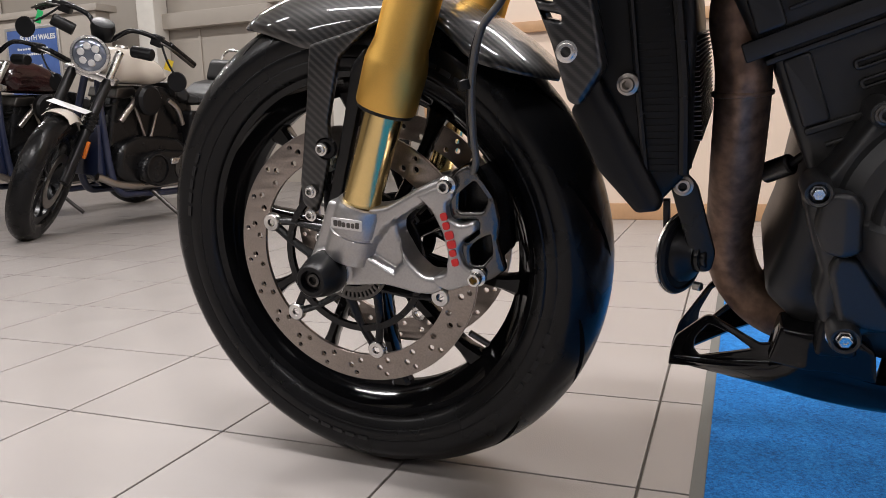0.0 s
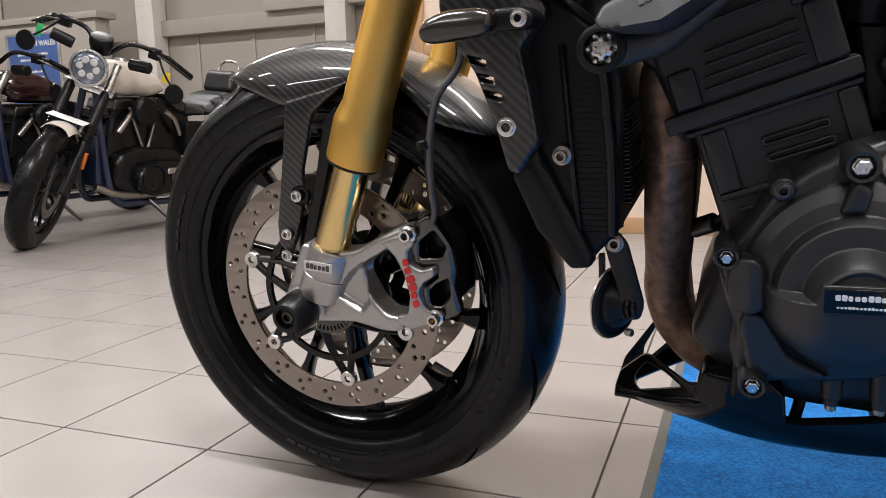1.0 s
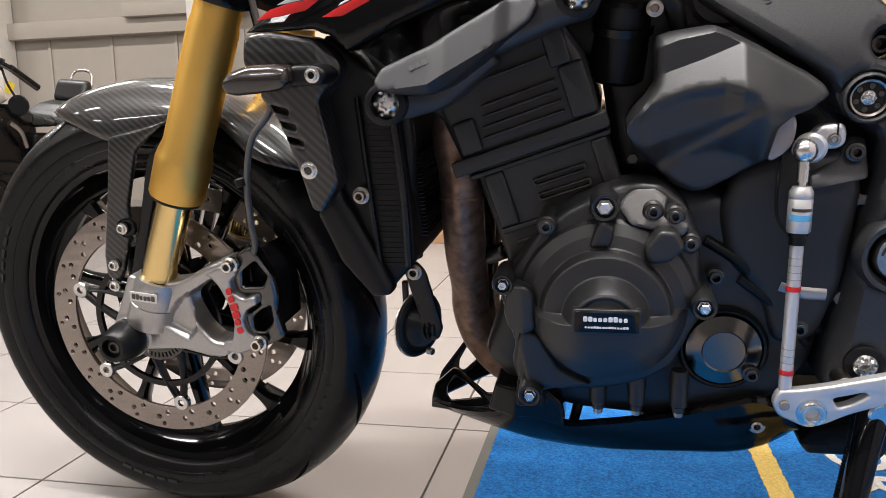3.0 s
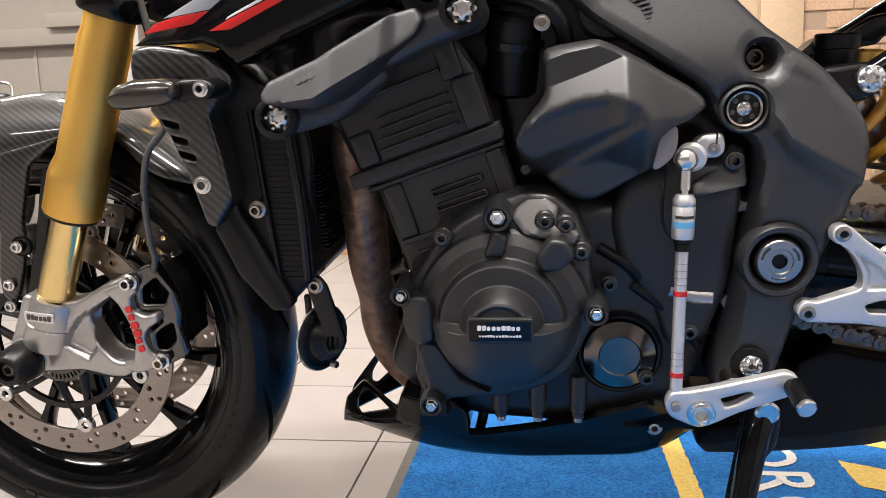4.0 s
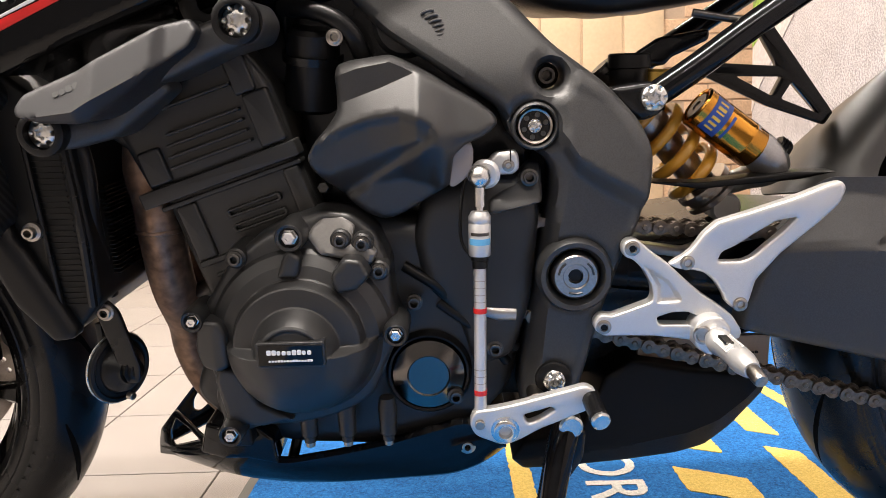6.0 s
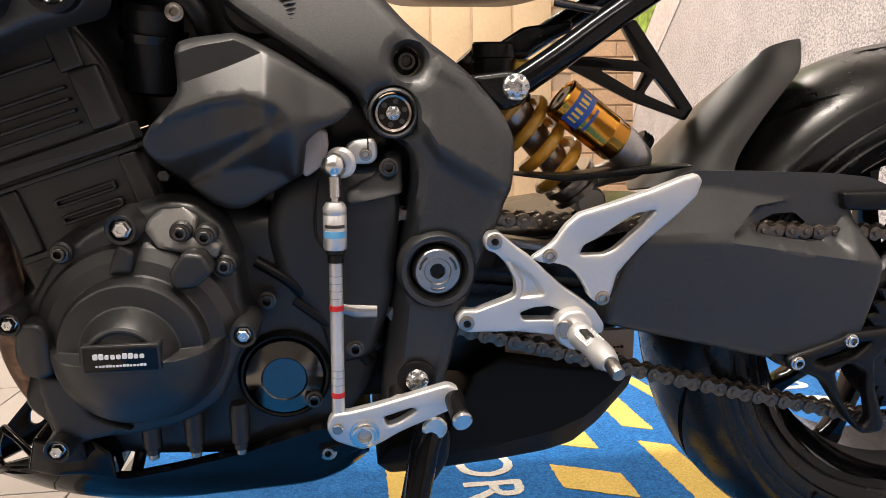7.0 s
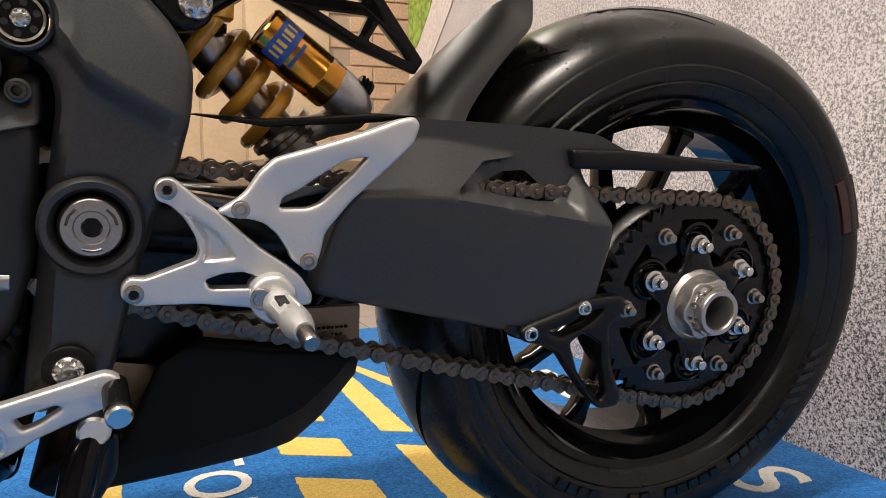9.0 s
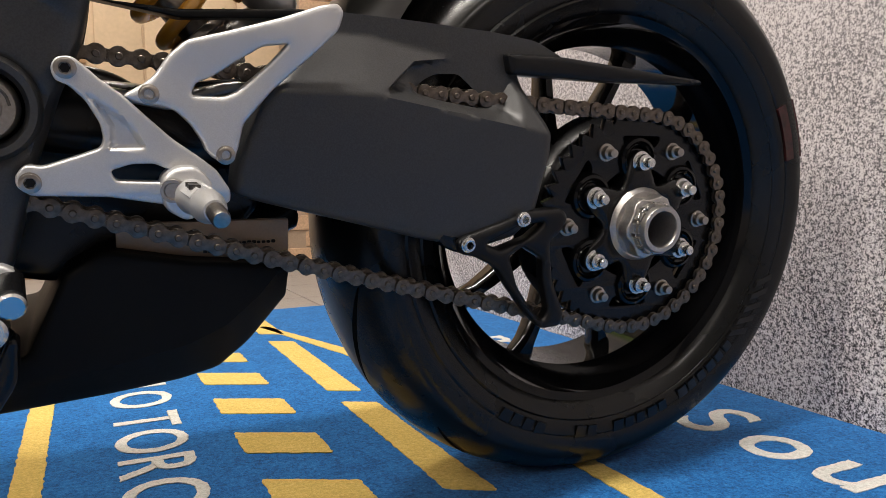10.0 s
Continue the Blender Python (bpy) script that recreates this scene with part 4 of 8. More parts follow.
# chain
def link_mesh(outer):
    bm = bmesh.new()
    y = 0.0105 if outer else 0.0068
    h = PITCH_C / 2
    big, waist = 0.0077, 0.0047
    top = []
    for x in np.linspace(-h - big, h + big, 29):
        d = abs(x) - h
        z = math.sqrt(max(0.0, big * big - d * d)) if d > -0.3 * big else waist + (big * 0.954 - waist) * (abs(x) / (h - 0.3 * big)) ** 2
        top.append(Vector((x, z)))
    shape = top + [Vector((c.x, -c.y)) for c in reversed(top[1:-1])]
    for s in (-1, 1):
        sub = plate(shape, s * y - 0.0011, s * y + 0.0011, edge=0.0004)
        me = bpy.data.meshes.new("scratch")
        sub.to_mesh(me)
        sub.free()
        bm.from_mesh(me)
        bpy.data.meshes.remove(me)
    for cx in (-h, h):
        if outer:
            lathe(bm, [(0, -0.0135), (0.0022, -0.0135), (0.0030, -0.0128), (0.0030, 0.0128), (0.0022, 0.0135), (0, 0.0135)], (cx, 0, 0), (0, 1, 0), 12)
        else:
            lathe(bm, [(0.0031, -0.0058), (0.0051, -0.0058), (0.0051, 0.0058), (0.0031, 0.0058)], (cx, 0, 0), (0, 1, 0), 14, True)
            lathe(bm, [(0.0031, -0.0094), (0.0046, -0.0094), (0.0046, -0.008), (0.0031, -0.008)], (cx, 0, 0), (0, 1, 0), 14, True)
    return bm


CHAIN = mat("oily_chain_steel", (0.13, 0.108, 0.090), 0.34, metal=1.0, grain=0.8, size=300, spots=0.45, wear=0.25)
line = []
for a in np.linspace(radians(92), radians(-104), 60):
    line.append(Vector((RX + RS * math.cos(a), RZ + RS * math.sin(a))))
for f in np.linspace(0.02, 1, 40):
    p0, p1 = line[59], Vector((0.806, 0.386))
    line.append(p0.lerp(p1, f) + Vector((0, -0.006 * math.sin(math.pi * f))))
for a in np.linspace(radians(255), radians(95), 24):
    line.append(Vector((0.798 + 0.049 * math.cos(a), 0.436 + 0.049 * math.sin(a))))
for f in np.linspace(0.02, 0.98, 40):
    line.append(Vector((0.794, 0.485)).lerp(Vector((RX - 0.004, RZ + RS)), f) + Vector((0, -0.004 * math.sin(math.pi * f))))
line.append(line[0])
cum = np.r_[0, np.cumsum([(q - p).length for p, q in zip(line, line[1:])])]
count = 2 * round(cum[-1] / PITCH_C / 2)
at = np.arange(count + 1) * cum[-1] / count
px_, pz_ = np.interp(at, cum, [p.x for p in line]), np.interp(at, cum, [p.y for p in line])
chain = new("chain")
chain.parent = bike
chain["label"] = "used steel drive chain, oily brown"
shared = []
for k in range(count):
    outer = k % 2 == 0
    if len(shared) < 2:
        shared.append(part("chain_link", link_mesh(outer), CHAIN, chain).data)
        ob = chain.children[-1]
    else:
        ob = new("chain_link", shared[k % 2])
        ob.parent = chain
    ang = math.atan2(pz_[k + 1] - pz_[k], px_[k + 1] - px_[k])
    ob.matrix_basis = Matrix.Translation(((px_[k] + px_[k + 1]) / 2, YC, (pz_[k] + pz_[k + 1]) / 2)) @ Matrix.Rotation(-ang, 4, "Y")


# frame spar
frame_line = rounded([(0.560, 0.800), (0.640, 0.712), (0.679, 0.671), (0.723, 0.642), (0.776, 0.607), (0.792, 0.593), (0.799, 0.569), (0.822, 0.556), (0.838, 0.545), (0.841, 0.521), (0.832, 0.476), (0.82, 0.40), (0.808, 0.313), (0.806, 0.285), (0.862, 0.285), (0.874, 0.32), (0.891, 0.386), (0.911, 0.445), (0.927, 0.479), (0.936, 0.523), (0.938, 0.555), (0.924, 0.583), (0.892, 0.618), (0.842, 0.656), (0.807, 0.695), (0.740, 0.760), (0.680, 0.800)], 0.014)


def spar_fold(x):
    """The fold where the shoulder turns into the pivot plate."""
    return float(np.interp(x, (0.8384, 0.8631, 0.8846, 0.9305, 0.95), (0.5908, 0.5526, 0.5383, 0.5122, 0.501)))


def spar_brow(x):
    return float(np.interp(x, (0.8409, 0.8987, 0.9285, 0.95), (0.5959, 0.5752, 0.574, 0.573)))


def spar_flange(z):
    return float(np.interp(z, (0.30, 0.3558, 0.4803, 0.5308, 0.5531), (0.826, 0.8312, 0.8449, 0.8436, 0.8324)))


def frame_face(x, z):
    """Broad tube at the top; a shoulder that swells out to a fold above the flat pivot plate, which is bevelled towards the engine."""
    y = -0.148 + 0.05 * S(0.60, 0.76, z)
    fold, brow = spar_fold(x), spar_brow(x) + 0.022
    side = S(0.828, 0.856, x)
    swell = max(0.0, min(1.0, (brow - z) / max(0.012, brow - fold))) if z > fold else 1 - S(0.0, 0.024, fold - z)
    y -= 0.015 * swell * side
    if z < 0.556:
        y += min(0.013, 1.1 * max(0.0, spar_flange(z) - x)) * (1 - S(0.30, 0.345, 0.645 - z))
    return y


SPAR_FOLDS = [along(spar_fold, 0.839, 0.932, 24), along(lambda x: spar_brow(x) + 0.022, 0.842, 0.925, 24), [(spar_flange(z), z) for z in np.linspace(0.34, 0.55, 40)]]
frame_main = both("frame", relief(frame_line, frame_face, -0.085, 0.014, 0.016, [ring2(0.8385, 0.626, 0.0135, 28), ring2(0.862, 0.432, 0.0275, 40), ring2(0.823, 0.580, 0.0195, 32)], 0.0032, lines=SPAR_FOLDS), CAST_GREY, bike, "dark grey cast aluminium frame spar")[0]
part("frame_cross_tube", rod(bmesh.new(), (0.70, -0.09, 0.68), (0.70, 0.09, 0.68), 0.035), CAST_GREY, frame_main)
part("frame_lower_tube", rod(bmesh.new(), (0.84, -0.09, 0.33), (0.84, 0.09, 0.33), 0.022), SATIN_BLACK, frame_main)
part("hidden_bolt", bolt(bmesh.new(), (0.8385, -0.10, 0.626), 0.009, 0.012), DARK_STEEL, frame_main)
for k in range(7):
    f = k / 6
    at = Vector((0.7230, -0.124, 0.6891)).lerp(Vector((0.7340, -0.131, 0.6623)), f) + Vector((0.004 * math.sin(math.pi * f), 0, 0))
    part("weld_ripple", tube(bmesh.new(), [at + Vector((-0.006, 0.004, -0.002)), at + Vector((0, 0.0013, 0.0006)), at + Vector((0.006, 0.004, 0.001))], 0.0015, 8, 4), CAST_GREY, frame_main)
part("pivot_boss", lathe(bmesh.new(), [(0.0260, 0.0), (0.0265, 0.014), (0.0300, 0.0205), (0.0345, 0.021), (0.0375, 0.016), (0.0385, 0.0)], (0.862, -0.136, 0.432), (0, -1, 0), 56, True), CAST_GREY, frame_main)
part("upper_boss", lathe(bmesh.new(), [(0.0185, 0.0), (0.0190, 0.008), (0.0205, 0.0105), (0.0225, 0.009), (0.0235, 0.0)], (0.823, -0.140, 0.580), (0, -1, 0), 40, True), CAST_GREY, frame_main)
pivot = part("pivot_plug", lathe(bmesh.new(), [(0, 0.003), (0.007, 0.003), (0.0075, 0.009), (0.012, 0.009), (0.013, 0.011), (0.021, 0.011), (0.0235, 0.008), (0.024, 0.0), (0.0, 0.0)], (0.862, -0.146, 0.432), (0, -1, 0), 44), STEEL, bike, "round steel swingarm pivot plug")
# Black hexagon laid in the plug's recess, its colour standing for shade.
part("hex_recess", lathe(bmesh.new(), [(0, 0.0), (0.0074, 0.0), (0.0074, 0.001), (0, 0.001)], (0.862, -0.1495, 0.432), (0, -1, 0), 6), MATT_BLACK, pivot)
for k in range(3):
    a = 2 * math.pi * k / 3 + 0.5
    part("plug_groove", tube(bmesh.new(), [(0.862 + 0.0175 * math.cos(a + s), -0.1572, 0.432 + 0.0175 * math.sin(a + s)) for s in (-0.4, 0, 0.4)], 0.0012, 6, 4), DARK_STEEL, pivot)
plug = part("engine_bolt_ring", lathe(bmesh.new(), [(0.0142, 0.0), (0.0146, 0.008), (0.0165, 0.009), (0.0175, 0.006), (0.0175, 0.0)], (0.823, -0.138, 0.580), (0, -1, 0), 32, True), STEEL, bike, "steel ring round a black engine bolt")
part("bolt_cap", lathe(bmesh.new(), [(0, 0), (0.0142, 0.0), (0.0144, 0.004), (0, 0.004)], (0.823, -0.139, 0.580), (0, -1, 0), 24), SATIN_BLACK, plug)
star_bolt((0.823, -0.1435, 0.580), 0.0068, plug)
for k in range(6):
    a = math.pi * k / 3 + 0.3
    part("cap_hole", lathe(bmesh.new(), [(0, 0), (0.0022, 0), (0.0026, 0.0008), (0, 0.0008)], (0.823 + 0.0108 * math.cos(a), -0.143, 0.580 + 0.0108 * math.sin(a)), (0, -1, 0), 12), DARK_STEEL, plug)


star_bolt((0.841, -0.157, 0.322), 0.0115, frame_main)
part("bolt_seat", lathe(bmesh.new(), [(0, 0), (0.019, 0), (0.019, 0.004), (0.016, 0.006), (0, 0.006)], (0.841, -0.150, 0.322), (0, -1, 0), 32), MATT_BLACK, frame_main)
# subframe
sub = part("subframe", tube(bmesh.new(), [(0.935, -0.112, 0.597), (0.986, -0.110, 0.630), (1.035, -0.106, 0.664), (1.10, -0.10, 0.706), (1.25, -0.09, 0.80)], 0.0135, 18), GLOSS_BLACK, bike, "gloss black tubular subframe")
part("subframe_tube", tube(bmesh.new(), [(0.935, 0.112, 0.597), (1.035, 0.106, 0.664), (1.25, 0.09, 0.80)], 0.0135, 14), GLOSS_BLACK, sub)
part("subframe_lug", relief(rounded([(0.895, 0.612), (0.945, 0.618), (0.960, 0.606), (0.952, 0.585), (0.930, 0.578), (0.915, 0.588)], 0.01), flat_y(-0.118), -0.09, 0.006, 0.006), SATIN_BLACK, sub)
part("brace_rod", rod(bmesh.new(), (1.035, -0.10, 0.672), (0.985, -0.09, 0.682), 0.004), DARK_STEEL, sub)
part("cross_stay", relief(rounded([(0.905, 0.623), (0.964, 0.660), (1.015, 0.667), (1.015, 0.656), (0.976, 0.639), (0.971, 0.632), (0.936, 0.627), (0.927, 0.621)], 0.004), flat_y(-0.056), -0.044, 0.003, 0.003, cell=0.01), SATIN_BLACK, sub, "black seat strut plate")
star_bolt((0.9415, -0.124, 0.602), 0.013, sub)
res = part("fluid_reservoir", lathe(bmesh.new(), [(0, 0), (0.019, 0), (0.020, 0.003), (0.020, 0.018), (0.022, 0.019), (0.022, 0.032), (0.020, 0.034), (0, 0.034)], (0.932, -0.055, 0.611), (0, 0, 1), 32), MATT_BLACK, bike, "black screw-top reservoir")
seat = part("seat_base", relief(rounded([(0.70, 0.760), (0.84, 0.690), (0.90, 0.682), (0.98, 0.690), (1.05, 0.700), (1.10, 0.72), (1.30, 0.80), (1.25, 0.83), (0.90, 0.80), (0.72, 0.80)], 0.02), lambda x, z: -0.105 + 0.1 * max(0, z - 0.72), 0.0, 0.02, 0.02, cell=0.014), MATT_BLACK, bike, "black underside of the seat")
part("seat_far_half", relief(rounded([(0.70, 0.760), (0.84, 0.690), (0.98, 0.690), (1.10, 0.72), (1.30, 0.80), (1.25, 0.83), (0.90, 0.80), (0.72, 0.80)], 0.02), flat_y(0.0), 0.10, 0.01, 0.002, cell=0.03), MATT_BLACK, seat)


def truss():
    o = rounded([(1.019, 0.622), (1.030, 0.629), (1.048, 0.631), (1.110, 0.626), (1.086, 0.664), (1.101, 0.671), (1.176, 0.573), (1.167, 0.559), (1.101, 0.582)], 0.003)
    h1 = rounded([(1.064, 0.616), (1.116, 0.614), (1.106, 0.593)], 0.003)
    h2 = rounded([(1.127, 0.608), (1.160, 0.572), (1.116, 0.590)], 0.003)
    return plate(o, -0.006, 0.006, [h1, h2], 0.001)


part("plate_hanger", truss(), GLOSS_BLACK, sub, "black laser-cut tail bracket")
# hugger
def hugger():
    """A convex shell over the tyre's front: near edge close to the tyre, high crown, mirrored beyond the middle."""
    near = spline([(1.190, -0.078, 0.495), (1.201, -0.064, 0.524), (1.232, -0.050, 0.563), (1.270, -0.032, 0.600), (1.292, -0.018, 0.620), (1.299, -0.006, 0.645)], 6)
    crown = spline([(1.105, 0, 0.480), (1.126, 0, 0.504), (1.190, 0, 0.578), (1.250, 0, 0.633), (1.280, 0, 0.647), (1.301, 0, 0.651)], 6)
    hub = Vector((RX, 0, RZ))
    bm = bmesh.new()
    skins = []
    for off in (0.0, 0.0035):
        rows = []
        for p, q in zip(near, crown):
            fall = (q - Vector((hub.x, q.y, hub.z))).normalized()
            half = []
            for s in np.linspace(0, 1, 15):
                swell = min(1.0, 8.0 * p.y * p.y / 0.03) * math.sin(math.pi * s) ** 0.8
                half.append(p.lerp(q, s) + Vector((fall.x * 0.012, -0.020, fall.z * 0.012)) * swell)
            line = half + [Vector((c.x, -c.y, c.z)) for c in reversed(half[:-1])]
            rows.append([bm.verts.new(c - Vector((fall.x * off, 0, fall.z * off))) for c in line])
        skins.append(rows)
        for a, b in zip(rows, rows[1:]):
            for j in range(len(a) - 1):
                bm.faces.new((a[j], a[j + 1], b[j + 1], b[j]))
    a, b = skins
    last = len(a[0]) - 1
    for i in range(len(a) - 1):
        for j in (0, last):
            bm.faces.new((a[i][j], a[i + 1][j], b[i + 1][j], b[i][j]))
    for i in (0, len(a) - 1):
        for j in range(last):
            bm.faces.new((a[i][j], a[i][j + 1], b[i][j + 1], b[i][j]))
    return bm


hug = part("rear_hugger", hugger(), mat("satin_black_plastic", (0.019, 0.019, 0.018), 0.42, grain=0.6, relief=0.12, spec=0.8), bike, "satin black plastic rear wheel hugger", 50)
# shock
A0, A1 = Vector((0.905, -0.035, 0.632)), Vector((1.030, -0.035, 0.492))
AX = (A1 - A0).normalized()
shock = part("shock_absorber", rod(bmesh.new(), A0, A1, 0.016, seg=24), DARK_STEEL, bike, "gold-sprung rear shock absorber")
side, up = AX.orthogonal().normalized(), AX.cross(AX.orthogonal().normalized())
coil = [A0 + AX * (0.015 + 0.155 * f) + 0.030 * (math.cos(2 * math.pi * 5.3 * f) * side + math.sin(2 * math.pi * 5.3 * f) * up) for f in np.linspace(0, 1, 170)]
AMBER = mat("amber_spring_paint", (0.62, 0.30, 0.035), 0.28, coat=0.5)
part("spring", tube(bmesh.new(), coil, 0.0068, 12, 1, raw=True), AMBER, shock, "amber painted coil spring")
part("spring_collar", lathe(bmesh.new(), [(0.0, 0), (0.031, 0), (0.032, 0.002), (0.032, 0.007), (0.027, 0.009), (0.027, 0.014), (0.031, 0.015), (0.031, 0.021), (0, 0.022)], A1 - AX * 0.014, AX, 24), STEEL, shock)
part("shock_eye", rod(bmesh.new(), A1 + Vector((0.012, -0.025, -0.015)), A1 + Vector((0.012, 0.025, -0.015)), 0.017), ALU, shock)
part("shock_body", lathe(bmesh.new(), [(0, 0), (0.020, 0), (0.020, 0.04), (0.017, 0.05), (0.017, 0.10), (0, 0.1)], A0 + AX * 0.06, AX, 28), STEEL, shock)
part("upper_cap", lathe(bmesh.new(), [(0, 0), (0.014, 0), (0.017, 0.003), (0.017, 0.030), (0.014, 0.033), (0, 0.033)], (0.962, -0.05, 0.595), (0.05, 0, 1), 24), GOLD, shock, "gold anodised adjuster")
part("adjuster_knob", lathe(bmesh.new(), [(0, 0), (0.010, 0), (0.010, 0.008), (0, 0.008)], (0.963, -0.05, 0.585), (0.05, 0, 1), 10), MATT_BLACK, shock)
R0, R1 = Vector((1.000, -0.07, 0.590)), Vector((1.064, -0.07, 0.5415))
RAX = (R1 - R0).normalized()
COPPER = mat("copper_anodised", (0.60, 0.27, 0.045), 0.2, metal=1.0)
rs = part("shock_reservoir", lathe(bmesh.new(), [(0, 0.004), (0.017, 0.004), (0.018, 0.001), (0.0205, 0.0), (0.0225, 0.002), (0.0225, 0.062), (0.0228, 0.0625), (0.0228, 0.064), (0.0225, 0.0645), (0.0225, 0.078), (0.021, 0.081), (0, 0.081)], R0, RAX, 44), COPPER, bike, "copper anodised gas reservoir with a blue label")


def wrap_label(radius, along0, along1, a0, a1, base, axis, n=18):
    bm = bmesh.new()
    axis = axis.normalized()
    e1 = Vector((0, -1, 0))
    e2 = axis.cross(e1).normalized()
    g = [[bm.verts.new(base + axis * s + radius * (math.cos(a) * e1 + math.sin(a) * e2)) for s in (along0, along1)] for a in np.linspace(a0, a1, n)]
    h = [[bm.verts.new(base + axis * s + (radius - 0.0004) * (math.cos(a) * e1 + math.sin(a) * e2)) for s in (along0, along1)] for a in np.linspace(a0, a1, n)]
    for i in range(n - 1):
        bm.faces.new((g[i][0], g[i][1], g[i + 1][1], g[i + 1][0]))
        bm.faces.new((h[i][0], h[i][1], h[i + 1][1], h[i + 1][0]))
    for a, b in ((0, 0), (n - 1, n - 1)):
        bm.faces.new((g[a][0], g[a][1], h[b][1], h[b][0]))
    for s in (0, 1):
        for i in range(n - 1):
            bm.faces.new((g[i][s], g[i + 1][s], h[i + 1][s], h[i][s]))
    return bm


part("end_cap", lathe(bmesh.new(), [(0.0, 0.002), (0.005, 0.002), (0.006, 0.0005), (0.0145, 0.0005), (0.0155, 0.003), (0.0, 0.003)], R0, RAX, 32), DARK_STEEL, rs)
LABEL_BLUE = mat("blue_label", (0.02, 0.07, 0.33), 0.35)
LABEL_GOLD = mat("yellow_print", (0.75, 0.50, 0.08), 0.4)
part("label", wrap_label(0.0229, 0.010, 0.030, -1.0, 0.9, R0, RAX), LABEL_BLUE, rs, "blue maker label")
for k, w in enumerate((0.10, 0.16, 0.08, 0.14, 0.12, 0.10)):
    a = -0.75 + 0.26 * k
    part("label_bar", wrap_label(0.0232, 0.014, 0.024, a, a + w, R0, RAX, 4), LABEL_GOLD, rs)
part("label_mark", wrap_label(0.0230, 0.034, 0.037, -0.5, 0.7, R0, RAX, 10), LABEL_BLUE, rs)
part("reservoir_bridge", tube(bmesh.new(), [R1 + Vector((-0.012, 0.0, 0.012)), R1 + Vector((0.018, 0.0, -0.016)), Vector((1.062, -0.05, 0.508)), Vector((1.03, -0.04, 0.496))], [0.021, 0.020, 0.013, 0.012], 18), CAST_ALU, rs, "bright cast aluminium bridge")
part("clicker", lathe(bmesh.new(), [(0, 0), (0.011, 0), (0.0125, 0.002), (0.0105, 0.004), (0.0125, 0.006), (0.0105, 0.008), (0.0125, 0.010), (0.0105, 0.014), (0, 0.015)], R1 + Vector((0.022, 0.0, 0.004)), (0.8, 0, -0.55), 12), MATT_BLACK, rs, "black knurled clicker")

# footrest hanger, heel guard, peg, gear lever
hang_line = rounded([(0.9055, 0.4614), (0.9093, 0.4684), (0.9190, 0.4699), (0.9266, 0.4639), (0.9363, 0.4547), (0.9508, 0.4444), (0.9674, 0.4286), (0.9846, 0.4128), (1.0038, 0.3993), (1.0164, 0.3892), (1.0265, 0.3734), (1.0266, 0.3630), (1.0152, 0.3623), (0.9899, 0.3640), (0.9817, 0.3623), (0.9392, 0.3697), (0.9014, 0.3711), (0.8892, 0.3713), (0.8799, 0.3781), (0.8797, 0.3862), (0.8864, 0.3938), (0.8972, 0.3919), (0.9196, 0.3997), (0.9353, 0.4053), (0.9375, 0.4118), (0.9357, 0.4227), (0.9268, 0.4390), (0.9160, 0.4497), (0.9076, 0.4524)], 0.004)
hang_hole = rounded([(0.9409, 0.3891), (0.9552, 0.3939), (0.9711, 0.3945), (0.9872, 0.3872), (0.9818, 0.3804), (0.9446, 0.3817)], 0.003)
hang_web = [(0.9245, 0.4469), (0.9358, 0.4302), (0.9415, 0.4211), (0.9412, 0.4040), (0.9672, 0.4056), (0.9531, 0.4262)]


def hang_face(x, z):
    """Raised arms with a sunk web between them and a chamfered lower flank."""
    y = -0.163
    if inside(hang_web, x, z):
        y += 0.006 * min(1.0, signed_depth(hang_web, x, z) / 0.003)
    return y + 0.4 * max(0.0, 0.372 - z)


hanger = part("footrest_hanger", relief(hang_line, hang_face, -0.148, 0.002, 0.002, [hang_hole], 0.0025), ALU, bike, "silver cast footrest hanger")
heel_line = rounded([(0.951, 0.4433), (0.9583, 0.448), (0.9659, 0.4524), (0.9735, 0.4588), (0.9836, 0.4739), (0.9963, 0.4854), (1.0249, 0.4935), (1.0675, 0.5068), (1.0972, 0.518), (1.1120, 0.5212), (1.1175, 0.5147), (1.1125, 0.500), (1.0965, 0.4844), (1.0592, 0.4508), (1.0372, 0.4248), (1.0330, 0.4059), (1.0290, 0.3958), (1.0206, 0.3946), (1.013, 0.399), (1.0079, 0.4050), (1.0065, 0.4100), (0.9982, 0.4234), (0.987, 0.4339), (0.9739, 0.4375), (0.9610, 0.4383)], 0.004)
heel_slot = rounded([(1.0023, 0.4543), (1.0154, 0.4601), (1.0337, 0.4727), (1.0522, 0.4842), (1.0723, 0.4875), (1.0582, 0.472), (1.0319, 0.449), (1.0223, 0.4451), (0.9989, 0.4455)], 0.003)


def heel_face(x, z):
    """A smooth plate that swells gently along its upper blade."""
    return -0.163 - 0.003 * S(0.455, 0.50, z) + 0.10 * max(0.0, x - 1.09)


